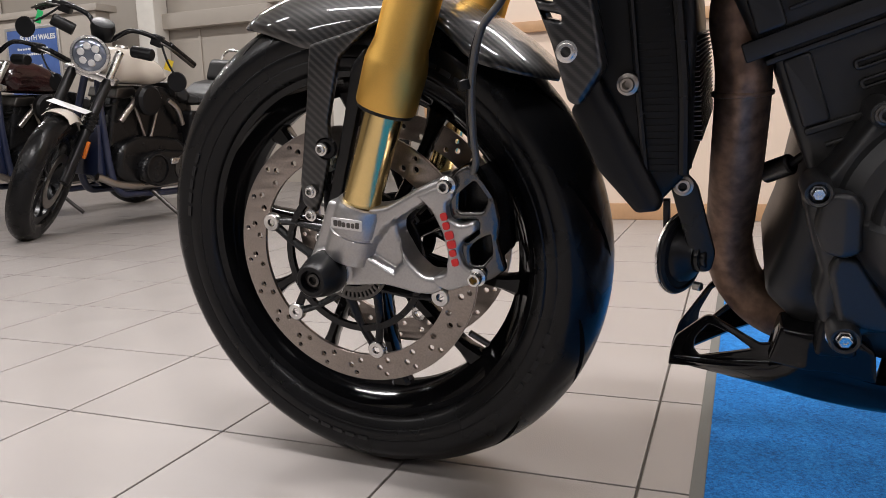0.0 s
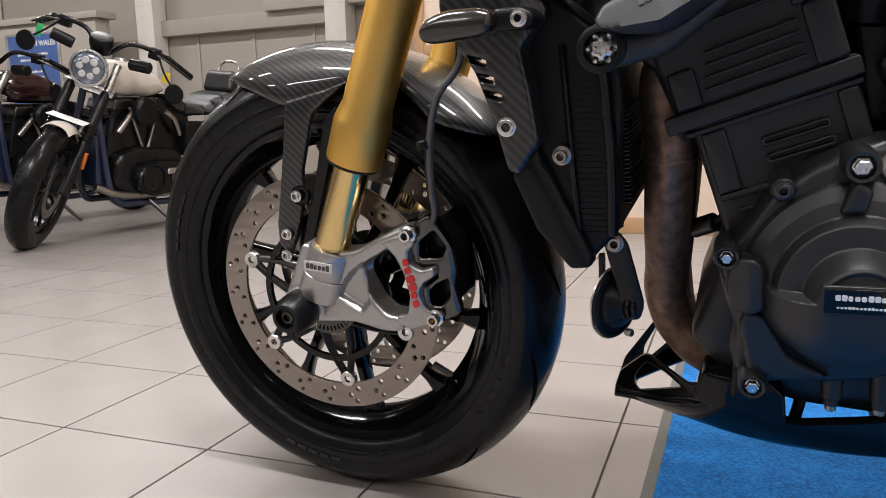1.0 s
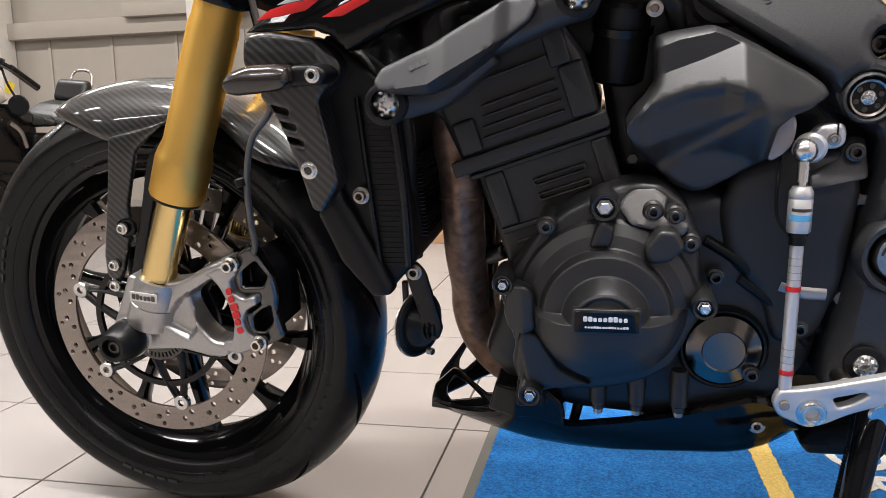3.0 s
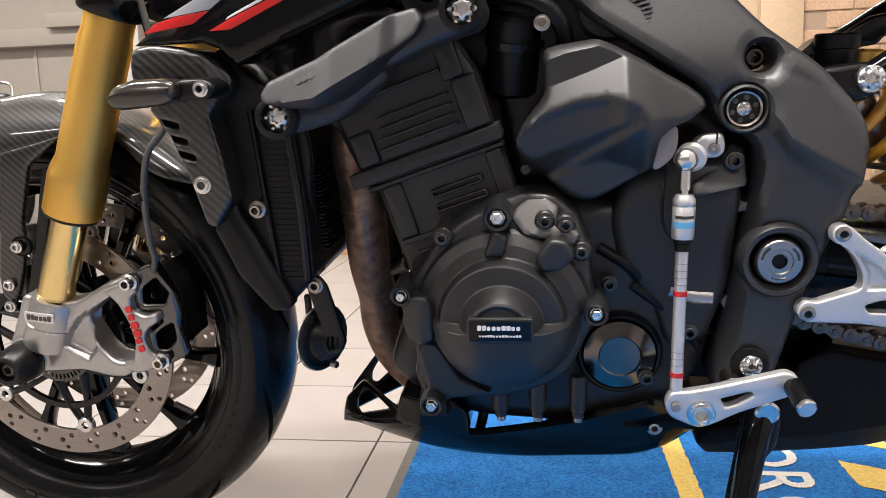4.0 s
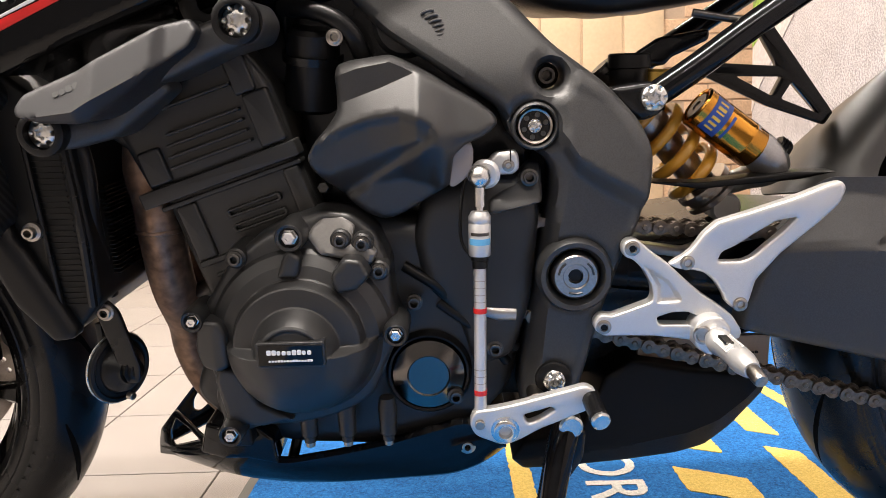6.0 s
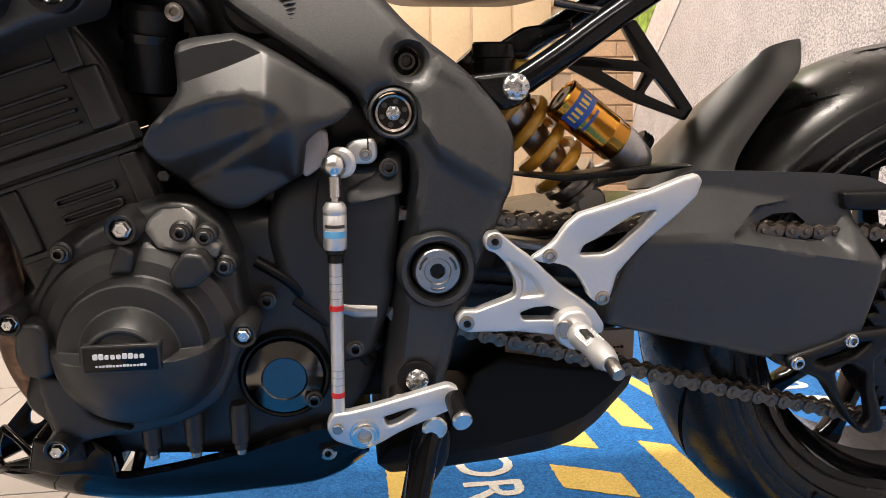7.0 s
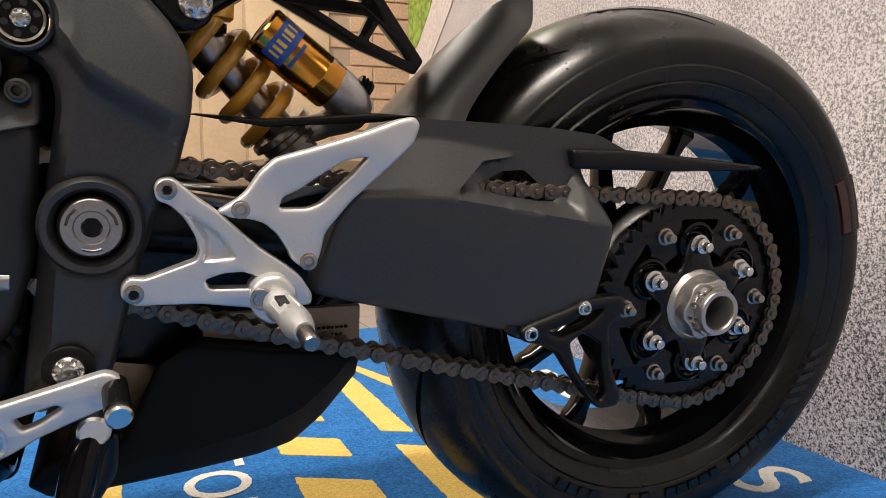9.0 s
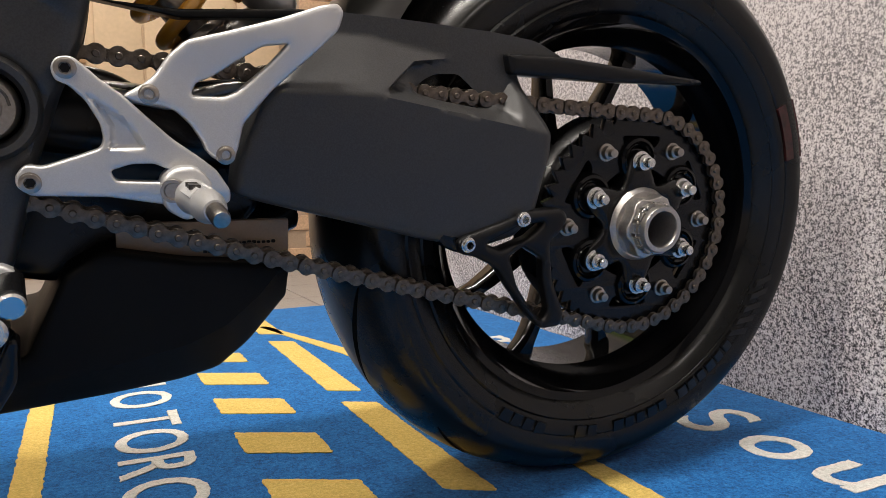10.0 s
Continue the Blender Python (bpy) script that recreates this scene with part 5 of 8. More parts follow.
heel = part("heel_guard", relief(heel_line, heel_face, -0.154, 0.004, 0.003, [heel_slot], 0.0035), ALU, bike, "silver heel guard plate with one long slot")
for bx, bz, y in ((0.915, 0.461, -0.163), (0.889, 0.381, -0.163)):
    part("hanger_bolt", bolt(bmesh.new(), (bx, y, bz), 0.0066, 0.003, flange=1.15), STEEL, hanger, "steel socket bolt")
    # Black hexagon disc: the shade in the bolt's socket, given as colour.
    part("bolt_socket", lathe(bmesh.new(), [(0, 0), (0.0036, 0), (0.0036, 0.0004), (0, 0.0004)], (bx, y - 0.0002, bz), (0, -1, 0), 6), MATT_BLACK, hanger)
for bx, bz in ((0.969, 0.445), (1.023, 0.401)):
    part("heel_bolt", bolt(bmesh.new(), (bx, -0.162, bz), 0.0062, 0.0045, flange=1.2), STEEL, heel)
    # Socket shade again, as a black disc in the bolt head.
    part("bolt_socket", lathe(bmesh.new(), [(0, 0), (0.0033, 0), (0.0033, 0.0004), (0, 0.0004)], (bx, -0.1622, bz), (0, -1, 0), 6), MATT_BLACK, heel)
PEG0, PEG1 = Vector((0.994, -0.178, 0.373)), Vector((1.000, -0.258, 0.372))
PEGX = (PEG1 - PEG0).normalized()
peg = part("footpeg", lathe(bmesh.new(), [(0, 0), (0.0085, 0), (0.0115, 0.004), (0.0130, 0.012), (0.0130, 0.017), (0.0112, 0.020), (0.0108, 0.050), (0.0118, 0.055), (0.0118, 0.062), (0.0100, 0.072), (0.0075, 0.080), (0.0, 0.081)], PEG0, PEGX, 28), ALU, bike, "silver ribbed rider footpeg")
for k in range(9):
    for s in (-1, 1):
        a = radians(90 + s * 42)
        off = Vector((0.0106 * math.cos(a), 0, 0.0106 * math.sin(a)))
        c = PEG0 + PEGX * (0.023 + 0.0034 * k) + off
        part("peg_rib", rod(bmesh.new(), c - Vector((0.0045 * math.sin(a), 0, -0.0045 * math.cos(a))), c + Vector((0.0045 * math.sin(a), 0, -0.0045 * math.cos(a))), 0.0014, seg=8), ALU, peg)
part("peg_window", box(bmesh.new(), (-0.0035, 0.026, -0.001), (0.0035, 0.044, 0.001), Matrix.Translation(PEG0 + Vector((-0.002, 0, 0.0106))) @ Matrix.Rotation(radians(180), 4, "Z"), 0.0006), DARK_STEEL, peg)
part("peg_tip", lathe(bmesh.new(), [(0, 0), (0.0065, 0), (0.0065, 0.014), (0.0055, 0.0165), (0, 0.017)], PEG1, (0.1, -1, -0.22), 18), STEEL, peg)
part("peg_clevis", relief(rounded([(0.974, 0.384), (0.984, 0.393), (1.000, 0.394), (1.012, 0.380), (1.008, 0.360), (0.992, 0.352), (0.976, 0.362)], 0.006), flat_y(-0.178), -0.150, 0.004, 0.004), ALU, peg)
part("clevis_pin", lathe(bmesh.new(), [(0, 0.001), (0.0055, 0.001), (0.0062, 0.003), (0.0085, 0.003), (0.009, 0.001), (0.009, -0.003), (0, -0.003)], (0.982, -0.180, 0.376), (-0.25, -1, 0), 24), STEEL, peg)
lever_line = rounded([(0.752, 0.291), (0.757, 0.305), (0.774, 0.306), (0.799, 0.311), (0.868, 0.329), (0.878, 0.324), (0.882, 0.312), (0.872, 0.303), (0.822, 0.283), (0.801, 0.271), (0.786, 0.266), (0.772, 0.272), (0.758, 0.278)], 0.007)
lever = part("gear_lever", plate(lever_line, -0.187, -0.174, [rounded([(0.806, 0.299), (0.834, 0.307), (0.838, 0.304), (0.822, 0.294), (0.811, 0.290)], 0.003)], 0.003), ALU, bike, "silver gear lever with a rubber toe piece")
part("lever_pivot", bolt(bmesh.new(), (0.788, -0.187, 0.284), 0.0115, 0.006, flange=1.25), CHROME, lever, "steel pivot bolt")
part("rod_pin", rod(bmesh.new(), (0.763, -0.180, 0.291), (0.763, -0.191, 0.291), 0.005), STEEL, lever)
part("toe_rubber", rod(bmesh.new(), (0.873, -0.176, 0.316), (0.876, -0.215, 0.308), 0.0095, seg=18), RUBBER, lever, "black ribbed rubber toe piece")
part("toe_cap", rod(bmesh.new(), (0.876, -0.2155, 0.308), (0.877, -0.2215, 0.307), 0.0095, seg=24), CHROME, lever)
part("lever_shaft", rod(bmesh.new(), (0.822, -0.13, 0.305), (0.822, -0.17, 0.305), 0.009), STEEL, lever)
QS = Vector((0.768, -0.165, 0.536))
QE = Vector((0.764, -0.180, 0.291))
qa = (QE - QS).normalized()
rodp = part("shift_rod", rod(bmesh.new(), QS + qa * 0.085, QE - qa * 0.010, 0.0062, seg=20), ALU, bike, "silver shift rod with red rings")
part("ball_joint", lathe(bmesh.new(), [(0, -0.0115), (0.006, -0.010), (0.010, -0.006), (0.0115, 0.0), (0.010, 0.006), (0.006, 0.010), (0, 0.0115)], QS, qa, 28), CHROME, rodp, "polished ball joint")
part("rod_neck", lathe(bmesh.new(), [(0, 0.008), (0.0055, 0.008), (0.0055, 0.028), (0.004, 0.029), (0.004, 0.034), (0.0065, 0.035), (0.0065, 0.037), (0, 0.037)], QS, qa, 18), CHROME, rodp)
sens = part("shift_sensor", lathe(bmesh.new(), [(0, 0.032), (0.008, 0.033), (0.0108, 0.038), (0.0108, 0.043), (0.0104, 0.0435), (0.0104, 0.0445), (0.0108, 0.045), (0.0108, 0.074), (0.010, 0.076), (0, 0.076)], QS, qa, 32), ALU, rodp, "silver quickshifter sensor")
CYAN = mat("pale_blue_label", (0.10, 0.36, 0.62), 0.35)
part("sensor_label", wrap_label(0.0110, 0.058, 0.064, -1.1, 1.1, QS, qa), CYAN, sens)
part("sensor_mark", wrap_label(0.0110, 0.052, 0.055, -0.9, 0.9, QS, qa), DARK_STEEL, sens)
part("sensor_boot", lathe(bmesh.new(), [(0, 0.076), (0.009, 0.076), (0.009, 0.080), (0.0075, 0.081), (0.0075, 0.088), (0, 0.088)], QS, qa, 20), MATT_BLACK, rodp)
for d in (0.128, 0.212):
    part("red_ring", lathe(bmesh.new(), [(0.0055, d), (0.0067, d), (0.0067, d + 0.005), (0.0055, d + 0.005)], QS, qa, 24, True), RED, rodp)
for d in (0.10, 0.107, 0.114, 0.121, 0.19, 0.197, 0.204):
    part("rod_groove", lathe(bmesh.new(), [(0.0055, d), (0.00635, d + 0.0002), (0.00635, d + 0.0008), (0.0055, d + 0.001)], QS, qa, 20, True), STEEL, rodp)
part("sensor_cable", tube(bmesh.new(), [QS + qa * 0.078 + Vector((-0.009, 0.004, 0)), QS + qa * 0.06 + Vector((-0.018, 0.01, 0)), QS + qa * 0.02 + Vector((-0.016, 0.02, 0)), QS + Vector((-0.004, 0.05, 0.02))], 0.0016, 8), MATT_BLACK, rodp)
part("ball_seat", rod(bmesh.new(), QS + Vector((0.007, 0.010, 0.002)), QS + Vector((0.005, 0.003, 0.001)), 0.0145, seg=28), ALU, rodp)
arm = part("selector_arm", relief(rounded([(0.776, 0.546), (0.7844, 0.5557), (0.8049, 0.5575), (0.808, 0.5498), (0.8077, 0.5391), (0.8017, 0.5337), (0.7897, 0.5338), (0.780, 0.534)], 0.005), flat_y(-0.146), -0.132, 0.004, 0.004), ALU, bike, "silver clamp arm on the gear shaft")
part("clamp_bolt", bolt(bmesh.new(), (0.797, -0.146, 0.543), 0.0045, 0.003), STEEL, arm)
# Solid black strip painted in for the dark of the clamp's gap.
part("clamp_slot", box(bmesh.new(), (0.7985, -0.1472, 0.546), (0.7998, -0.140, 0.5585)), MATT_BLACK, arm)
# side stand
stand = part("side_stand", tube(bmesh.new(), [(0.857, -0.150, 0.275), (0.846, -0.168, 0.245), (0.826, -0.20, 0.165), (0.795, -0.245, 0.050)], [0.016, 0.014, 0.0125, 0.0115], 18), GLOSS_BLACK, bike, "black steel side stand, folded out")
part("stand_foot", box(bmesh.new(), (0.768, -0.272, 0.031), (0.822, -0.222, 0.040), None, 0.003), SATIN_BLACK, stand)
part("stand_pivot", rod(bmesh.new(), (0.857, -0.145, 0.275), (0.857, -0.170, 0.275), 0.0125, seg=28), CHROME, stand, "bright pivot bolt")
part("stand_tab", relief(rounded([(0.838, 0.262), (0.875, 0.268), (0.872, 0.232), (0.855, 0.205), (0.838, 0.21)], 0.008), flat_y(-0.158), -0.140, 0.004, 0.004), SATIN_BLACK, stand)
part("stand_spring", tube(bmesh.new(), [Vector((0.842 - 0.030 * f + 0.0042 * math.cos(230 * f), -0.150 - 0.045 * f + 0.0042 * math.sin(230 * f), 0.262 - 0.12 * f)) for f in np.linspace(0, 1, 300)], 0.0014, 6, 1, raw=True), MATT_BLACK, stand)
# silencer
box_line = rounded([(0.800, 0.205), (0.815, 0.225), (0.875, 0.235), (0.905, 0.300), (0.935, 0.318), (1.000, 0.306), (1.067, 0.300), (1.090, 0.294), (1.093, 0.258), (1.056, 0.216), (1.028, 0.195), (0.990, 0.189), (0.853, 0.180), (0.815, 0.182)], 0.005)


def box_bevel(x):
    return float(np.interp(x, (0.80, 0.9331, 0.9965, 1.0302, 1.0601, 1.09), (0.205, 0.2197, 0.2326, 0.2472, 0.2733, 0.31)))


def box_face(x, z):
    """A flat side above a bevel that sweeps up towards the tail."""
    return -0.107 + 0.75 * max(0.0, box_bevel(x) - z) + 0.05 * max(0.0, z - box_bevel(x))


SILENCER = mat("matt_black_heat_paint", (0.0040, 0.0039, 0.0038), 0.5, grain=0.6, size=900, relief=0.15, spec=0.14)
sil = part("silencer_box", relief(box_line, box_face, 0.11, 0.005, 0.005, cell=0.006, lines=[along(box_bevel, 0.81, 1.08)]), SILENCER, bike, "matt black underslung exhaust box")
PLATE_TAN = mat("tan_heat_shield", (0.34, 0.25, 0.18), 0.5, metal=0.6, grain=0.6)
part("rating_plate", box(bmesh.new(), (0.945, -0.080, 0.294), (1.092, -0.072, 0.336), None, 0.001), PLATE_TAN, sil, "tan metal plate with stamped small print")
marks("plate_print", letter_bars(16, 0.07, 0.003, side_at(1.045, -0.0805, 0.316)), MATT_BLACK, sil)
marks("plate_print", letter_bars(14, 0.06, 0.003, side_at(1.045, -0.0805, 0.309), seed=5), MATT_BLACK, sil)
part("outlet_pipe", rod(bmesh.new(), (1.07, 0.02, 0.31), (1.12, 0.03, 0.33), 0.022), SATIN_BLACK, sil)

part("suspension_linkage", relief(rounded([(0.80, 0.30), (0.83, 0.46), (0.88, 0.475), (0.95, 0.462), (1.05, 0.40), (1.075, 0.345), (1.05, 0.32), (0.9, 0.28)], 0.015), lambda x, z: -0.052 - 0.012 * S(0.36, 0.40, z), 0.08, 0.01, 0.01, cell=0.012), SATIN_BLACK, bike, "black suspension linkage")
part("linkage_bolt", bolt(bmesh.new(), (0.985, -0.064, 0.40), 0.012, 0.01), DARK_STEEL, bike)

part("gearbox_case", relief(rounded([(0.74, 0.27), (0.85, 0.27), (0.872, 0.40), (0.862, 0.55), (0.80, 0.60), (0.74, 0.5)], 0.015), flat_y(-0.078), 0.09, 0.01, 0.01, cell=0.015), SILENCER, bike, "black rear gearbox case")

# engine
EU, EV = Vector((0.951, 0, 0.309)), Vector((-0.309, 0, 0.951))
E0 = Vector((0.55, 0, 0.475))


def eng(a, b):
    p = E0 + EU * a + EV * b
    return (p.x, p.z)


ENGINE = mat("engine_black_paint", (0.0165, 0.0163, 0.0162), 0.42, metal=0.0, grain=0.6, size=1600, relief=0.1, spec=0.45, wear=0.15)
case_line = rounded([(0.455, 0.30), (0.475, 0.36), (0.49, 0.44), (0.53, 0.48), (0.62, 0.50), (0.70, 0.49), (0.79, 0.47), (0.82, 0.40), (0.80, 0.30), (0.76, 0.255), (0.66, 0.232), (0.56, 0.238), (0.50, 0.255)], 0.015)
engine = part("engine", relief(case_line, lambda x, z: -0.125, 0.12, 0.02, 0.02, cell=0.012), ENGINE, bike, "black three-cylinder engine")
cyl = part("cylinder_block", relief(rounded([eng(-0.078, -0.04), eng(-0.078, 0.074), eng(0.062, 0.074), eng(0.062, -0.04)], 0.006), flat_y(-0.128), 0.128, 0.008, 0.006, cell=0.01), ENGINE, engine)
head = part("cylinder_head", relief(rounded([eng(-0.088, 0.076), eng(-0.096, 0.150), eng(-0.070, 0.185), eng(0.05, 0.185), eng(0.064, 0.140), eng(0.062, 0.076)], 0.008), flat_y(-0.132), 0.132, 0.010, 0.010, cell=0.01), ENGINE, engine)
def bar(a0, a1, b0, b1, r=0.002):
    return rounded([eng(a0, b0), eng(a0, b1), eng(a1, b1), eng(a1, b0)], r)


for b0, b1, a0, a1, y in ((0.066, 0.082, -0.098, 0.068, -0.1395), (0.058, 0.063, -0.084, 0.066, -0.1345), (-0.008, -0.002, -0.072, 0.064, -0.1345), (-0.022, -0.018, -0.060, 0.050, -0.134)):
    part("flange", plate(bar(a0, a1, b0, b1), y, -0.11, edge=0.0014), ENGINE, engine)
for k, b in enumerate((0.094, 0.1045, 0.115, 0.1255, 0.150)):
    part("head_fin", plate(bar(-0.056 + 0.003 * k, 0.030, b, b + 0.003, 0.001), -0.1415, -0.12, edge=0.0007), ENGINE, head)
for b in (0.014, 0.030):
    part("block_slot", plate(bar(-0.024, 0.034, b, b + 0.009, 0.004), -0.1350, -0.12, [bar(-0.021, 0.031, b + 0.0028, b + 0.0062, 0.0015)], 0.001), ENGINE, cyl)
for a0, a1, b0, b1, y, p in ((-0.072, -0.050, -0.002, 0.058, -0.1330, cyl), (0.044, 0.062, -0.002, 0.058, -0.1335, cyl), (0.036, 0.062, 0.084, 0.138, -0.1390, head), (0.030, 0.052, 0.138, 0.178, -0.1370, head), (-0.084, -0.060, 0.084, 0.120, -0.1385, head)):
    part("column", plate(bar(a0, a1, b0, b1, 0.004), y, -0.11, edge=0.003), ENGINE, p)
cover_line = rounded([(0.483, 0.393), (0.487, 0.407), (0.502, 0.427), (0.527, 0.465), (0.556, 0.487), (0.59, 0.502), (0.617, 0.509), (0.644, 0.506), (0.668, 0.485), (0.680, 0.454), (0.683, 0.405), (0.694, 0.390), (0.677, 0.363), (0.659, 0.321), (0.639, 0.307), (0.616, 0.297), (0.581, 0.289), (0.545, 0.286), (0.520, 0.276), (0.502, 0.285), (0.494, 0.314), (0.499, 0.336), (0.491, 0.361)], 0.008)


def cover_face(x, z):
    """The skirt: a shallow cone that falls away from the dome to the case."""
    d = math.hypot(x - 0.592, z - 0.385)
    return -0.168 - 0.026 * (1 - min(1.0, d / 0.118) ** 1.5)


def dome(cx, cz):
    """Turned dome in two halves: above, a hood ring round a flat; below, one deep bowl that stands further out."""
    upper = [(0.0, -0.2395), (0.012, -0.2393), (0.0225, -0.2380), (0.0255, -0.2368), (0.0270, -0.2372), (0.0285, -0.2385), (0.0300, -0.2385), (0.0320, -0.2370), (0.0360, -0.2300), (0.0395, -0.2190), (0.0410, -0.2140), (0.0425, -0.2130), (0.0500, -0.2125), (0.0585, -0.2105), (0.0600, -0.2095), (0.0612, -0.2070), (0.0635, -0.1960), (0.0650, -0.1945), (0.0760, -0.1900), (0.0860, -0.182), (0.0900, -0.176)]
    lower = [(0.0, -0.2395), (0.012, -0.2393), (0.0225, -0.2388), (0.0255, -0.2384), (0.0270, -0.2381), (0.0285, -0.2378), (0.0300, -0.2374), (0.0320, -0.2368), (0.0360, -0.2354), (0.0395, -0.2338), (0.0405, -0.2333), (0.0420, -0.2325), (0.0500, -0.2274), (0.0590, -0.2195), (0.0620, -0.2160), (0.0640, -0.2130), (0.0650, -0.2112), (0.0670, -0.207), (0.0740, -0.186), (0.0800, -0.178), (0.0840, -0.174)]
    turn = sorted({round(v, 2) for v in [*np.arange(0, 360, 4.0), *np.arange(-7, 7.1, 1.0), *np.arange(173, 187.1, 1.0)]})
    turn = sorted({v % 360 for v in turn})
    bm = bmesh.new()
    rings = []
    for (ru, yu), (rl, yl) in zip(upper, lower):
        ring = []
        for a in turn:
            low = S(176.5, 180.5, a) * (1 - S(359.5, 363.5, a if a > 90 else a + 360)) if 4 < a < 356 else 1 - S(-0.5, 3.5, a if a < 90 else a - 360)
            r, y = ru + (rl - ru) * low, yu + (yl - yu) * low
            ring.append(bm.verts.new((cx + r * math.cos(radians(a)), y, cz + r * math.sin(radians(a)))))
            if ru == 0:
                ring = ring * len(turn)
                break
        rings.append(ring)
    n = len(turn)
    for p, q in zip(rings, rings[1:]):
        for k in range(n):
            vs = list(dict.fromkeys((p[k], p[(k + 1) % n], q[(k + 1) % n], q[k])))
            bm.faces.new(vs)
    return bm


COMPOSITE = mat("matt_black_composite", (0.014, 0.014, 0.0145), 0.38, grain=1.4, size=1100, relief=0.08, spec=0.52, spots=0.2, wear=0.1)
cover = part("engine_cover", relief(cover_line, cover_face, -0.12, 0.006, 0.012, cell=0.004), COMPOSITE, bike, "matt black protective engine cover with a badge")
part("dome", dome(0.592, 0.385), COMPOSITE, cover, smooth=16)
for name, line, y, slope in (
    ("side_bulge", [(0.494, 0.404), (0.500, 0.411), (0.516, 0.410), (0.523, 0.400), (0.524, 0.364), (0.512, 0.358), (0.496, 0.362), (0.490, 0.380)], -0.200, 0.3),
    ("upper_bulge", [(0.626, 0.452), (0.640, 0.470), (0.656, 0.468), (0.664, 0.452), (0.650, 0.438), (0.632, 0.436)], -0.206, 0.0),
    ("top_rib", [(0.575, 0.450), (0.582, 0.470), (0.588, 0.478), (0.600, 0.470), (0.596, 0.450)], -0.199, 0.0),
    ("lower_step", [(0.502, 0.345), (0.508, 0.358), (0.524, 0.356), (0.545, 0.318), (0.580, 0.300), (0.545, 0.293), (0.512, 0.298)], -0.186, 0.0)):
    part(name, relief(rounded(line, 0.005), lambda x, z, y=y, k=slope: y + k * max(0.0, 0.51 - x), -0.16, 0.004, 0.006, cell=0.0028), COMPOSITE, cover)
part("badge_rim", plate(rounded([(0.562, 0.380), (0.624, 0.380), (0.624, 0.404), (0.562, 0.404)], 0.003), -0.2425, -0.225, edge=0.001), COMPOSITE, cover)
badge = part("badge", plate(rounded([(0.564, 0.382), (0.622, 0.382), (0.622, 0.402), (0.564, 0.402)], 0.002), -0.2432, -0.2415, edge=0.0005), GLOSS_BLACK, cover, "gloss black badge with white print")
marks("badge_mark", letter_bars(9, 0.041, 0.0048, side_at(0.592, -0.2433, 0.3950), 0.0005), WHITE, badge)
marks("badge_print", letter_bars(15, 0.040, 0.0022, side_at(0.593, -0.2433, 0.387), 0.0004, 4), WHITE, badge)
for bx, bz, r in ((0.590, 0.489, 0.0075), (0.491, 0.410, 0.006), (0.684, 0.391, 0.0065), (0.516, 0.290, 0.0065)):
    part("cover_boss", lathe(bmesh.new(), [(r * 1.15, 0.040), (r * 1.3, 0.047), (r * 1.65, 0.048), (r * 1.9, 0.044), (r * 2.0, 0.0), (0, 0)], (bx, -0.15, bz), (0, -1, 0), 28), COMPOSITE, cover)
    part("boss_seat", lathe(bmesh.new(), [(0, 0), (r * 1.25, 0), (r * 1.25, 0.001), (0, 0.001)], (bx, -0.191, bz), (0, -1, 0), 20), MATT_BLACK, cover)
    part("cover_bolt", lathe(bmesh.new(), [(0, 0), (r * 1.05, 0), (r * 1.05, 0.0015), (r * 0.86, 0.002), (r * 0.86, 0.0075), (r * 0.7, 0.0085), (r * 0.35, 0.0085), (r * 0.3, 0.007), (0, 0.007)], (bx, -0.192, bz), (0, -1, 0), 6), CHROME, cover, "bright hexagon bolt")
for bx, bz in ((0.534, 0.467), (0.635, 0.482), (0.670, 0.451), (0.655, 0.478)):
    part("case_boss", rod(bmesh.new(), (bx, -0.13, bz), (bx, -0.182, bz), 0.011, 0.010, 22), ENGINE, cover)
    part("case_bolt", bolt(bmesh.new(), (bx, -0.182, bz), 0.0058, 0.006, flange=1.3), DARK_STEEL, cover)
part("water_pump", relief(rounded([(0.6017, 0.4838), (0.6067, 0.4945), (0.6165, 0.5035), (0.6367, 0.5044), (0.6486, 0.4934), (0.6458, 0.4792), (0.6603, 0.4771), (0.6689, 0.4679), (0.6634, 0.4572), (0.6460, 0.4611), (0.6286, 0.4651), (0.6145, 0.4683)], 0.003), lambda x, z: -0.184 + 0.5 * max(0.0, z - 0.470), -0.12, 0.004, 0.005, cell=0.004), mat("grey_cast_pump", (0.15, 0.145, 0.14), 0.38, metal=0.5, grain=0.8), cover, "grey cast pump housing")
part("oil_filler", rod(bmesh.new(), (0.616, -0.12, 0.522), (0.616, -0.145, 0.527), 0.006, seg=6), DARK_STEEL, engine)
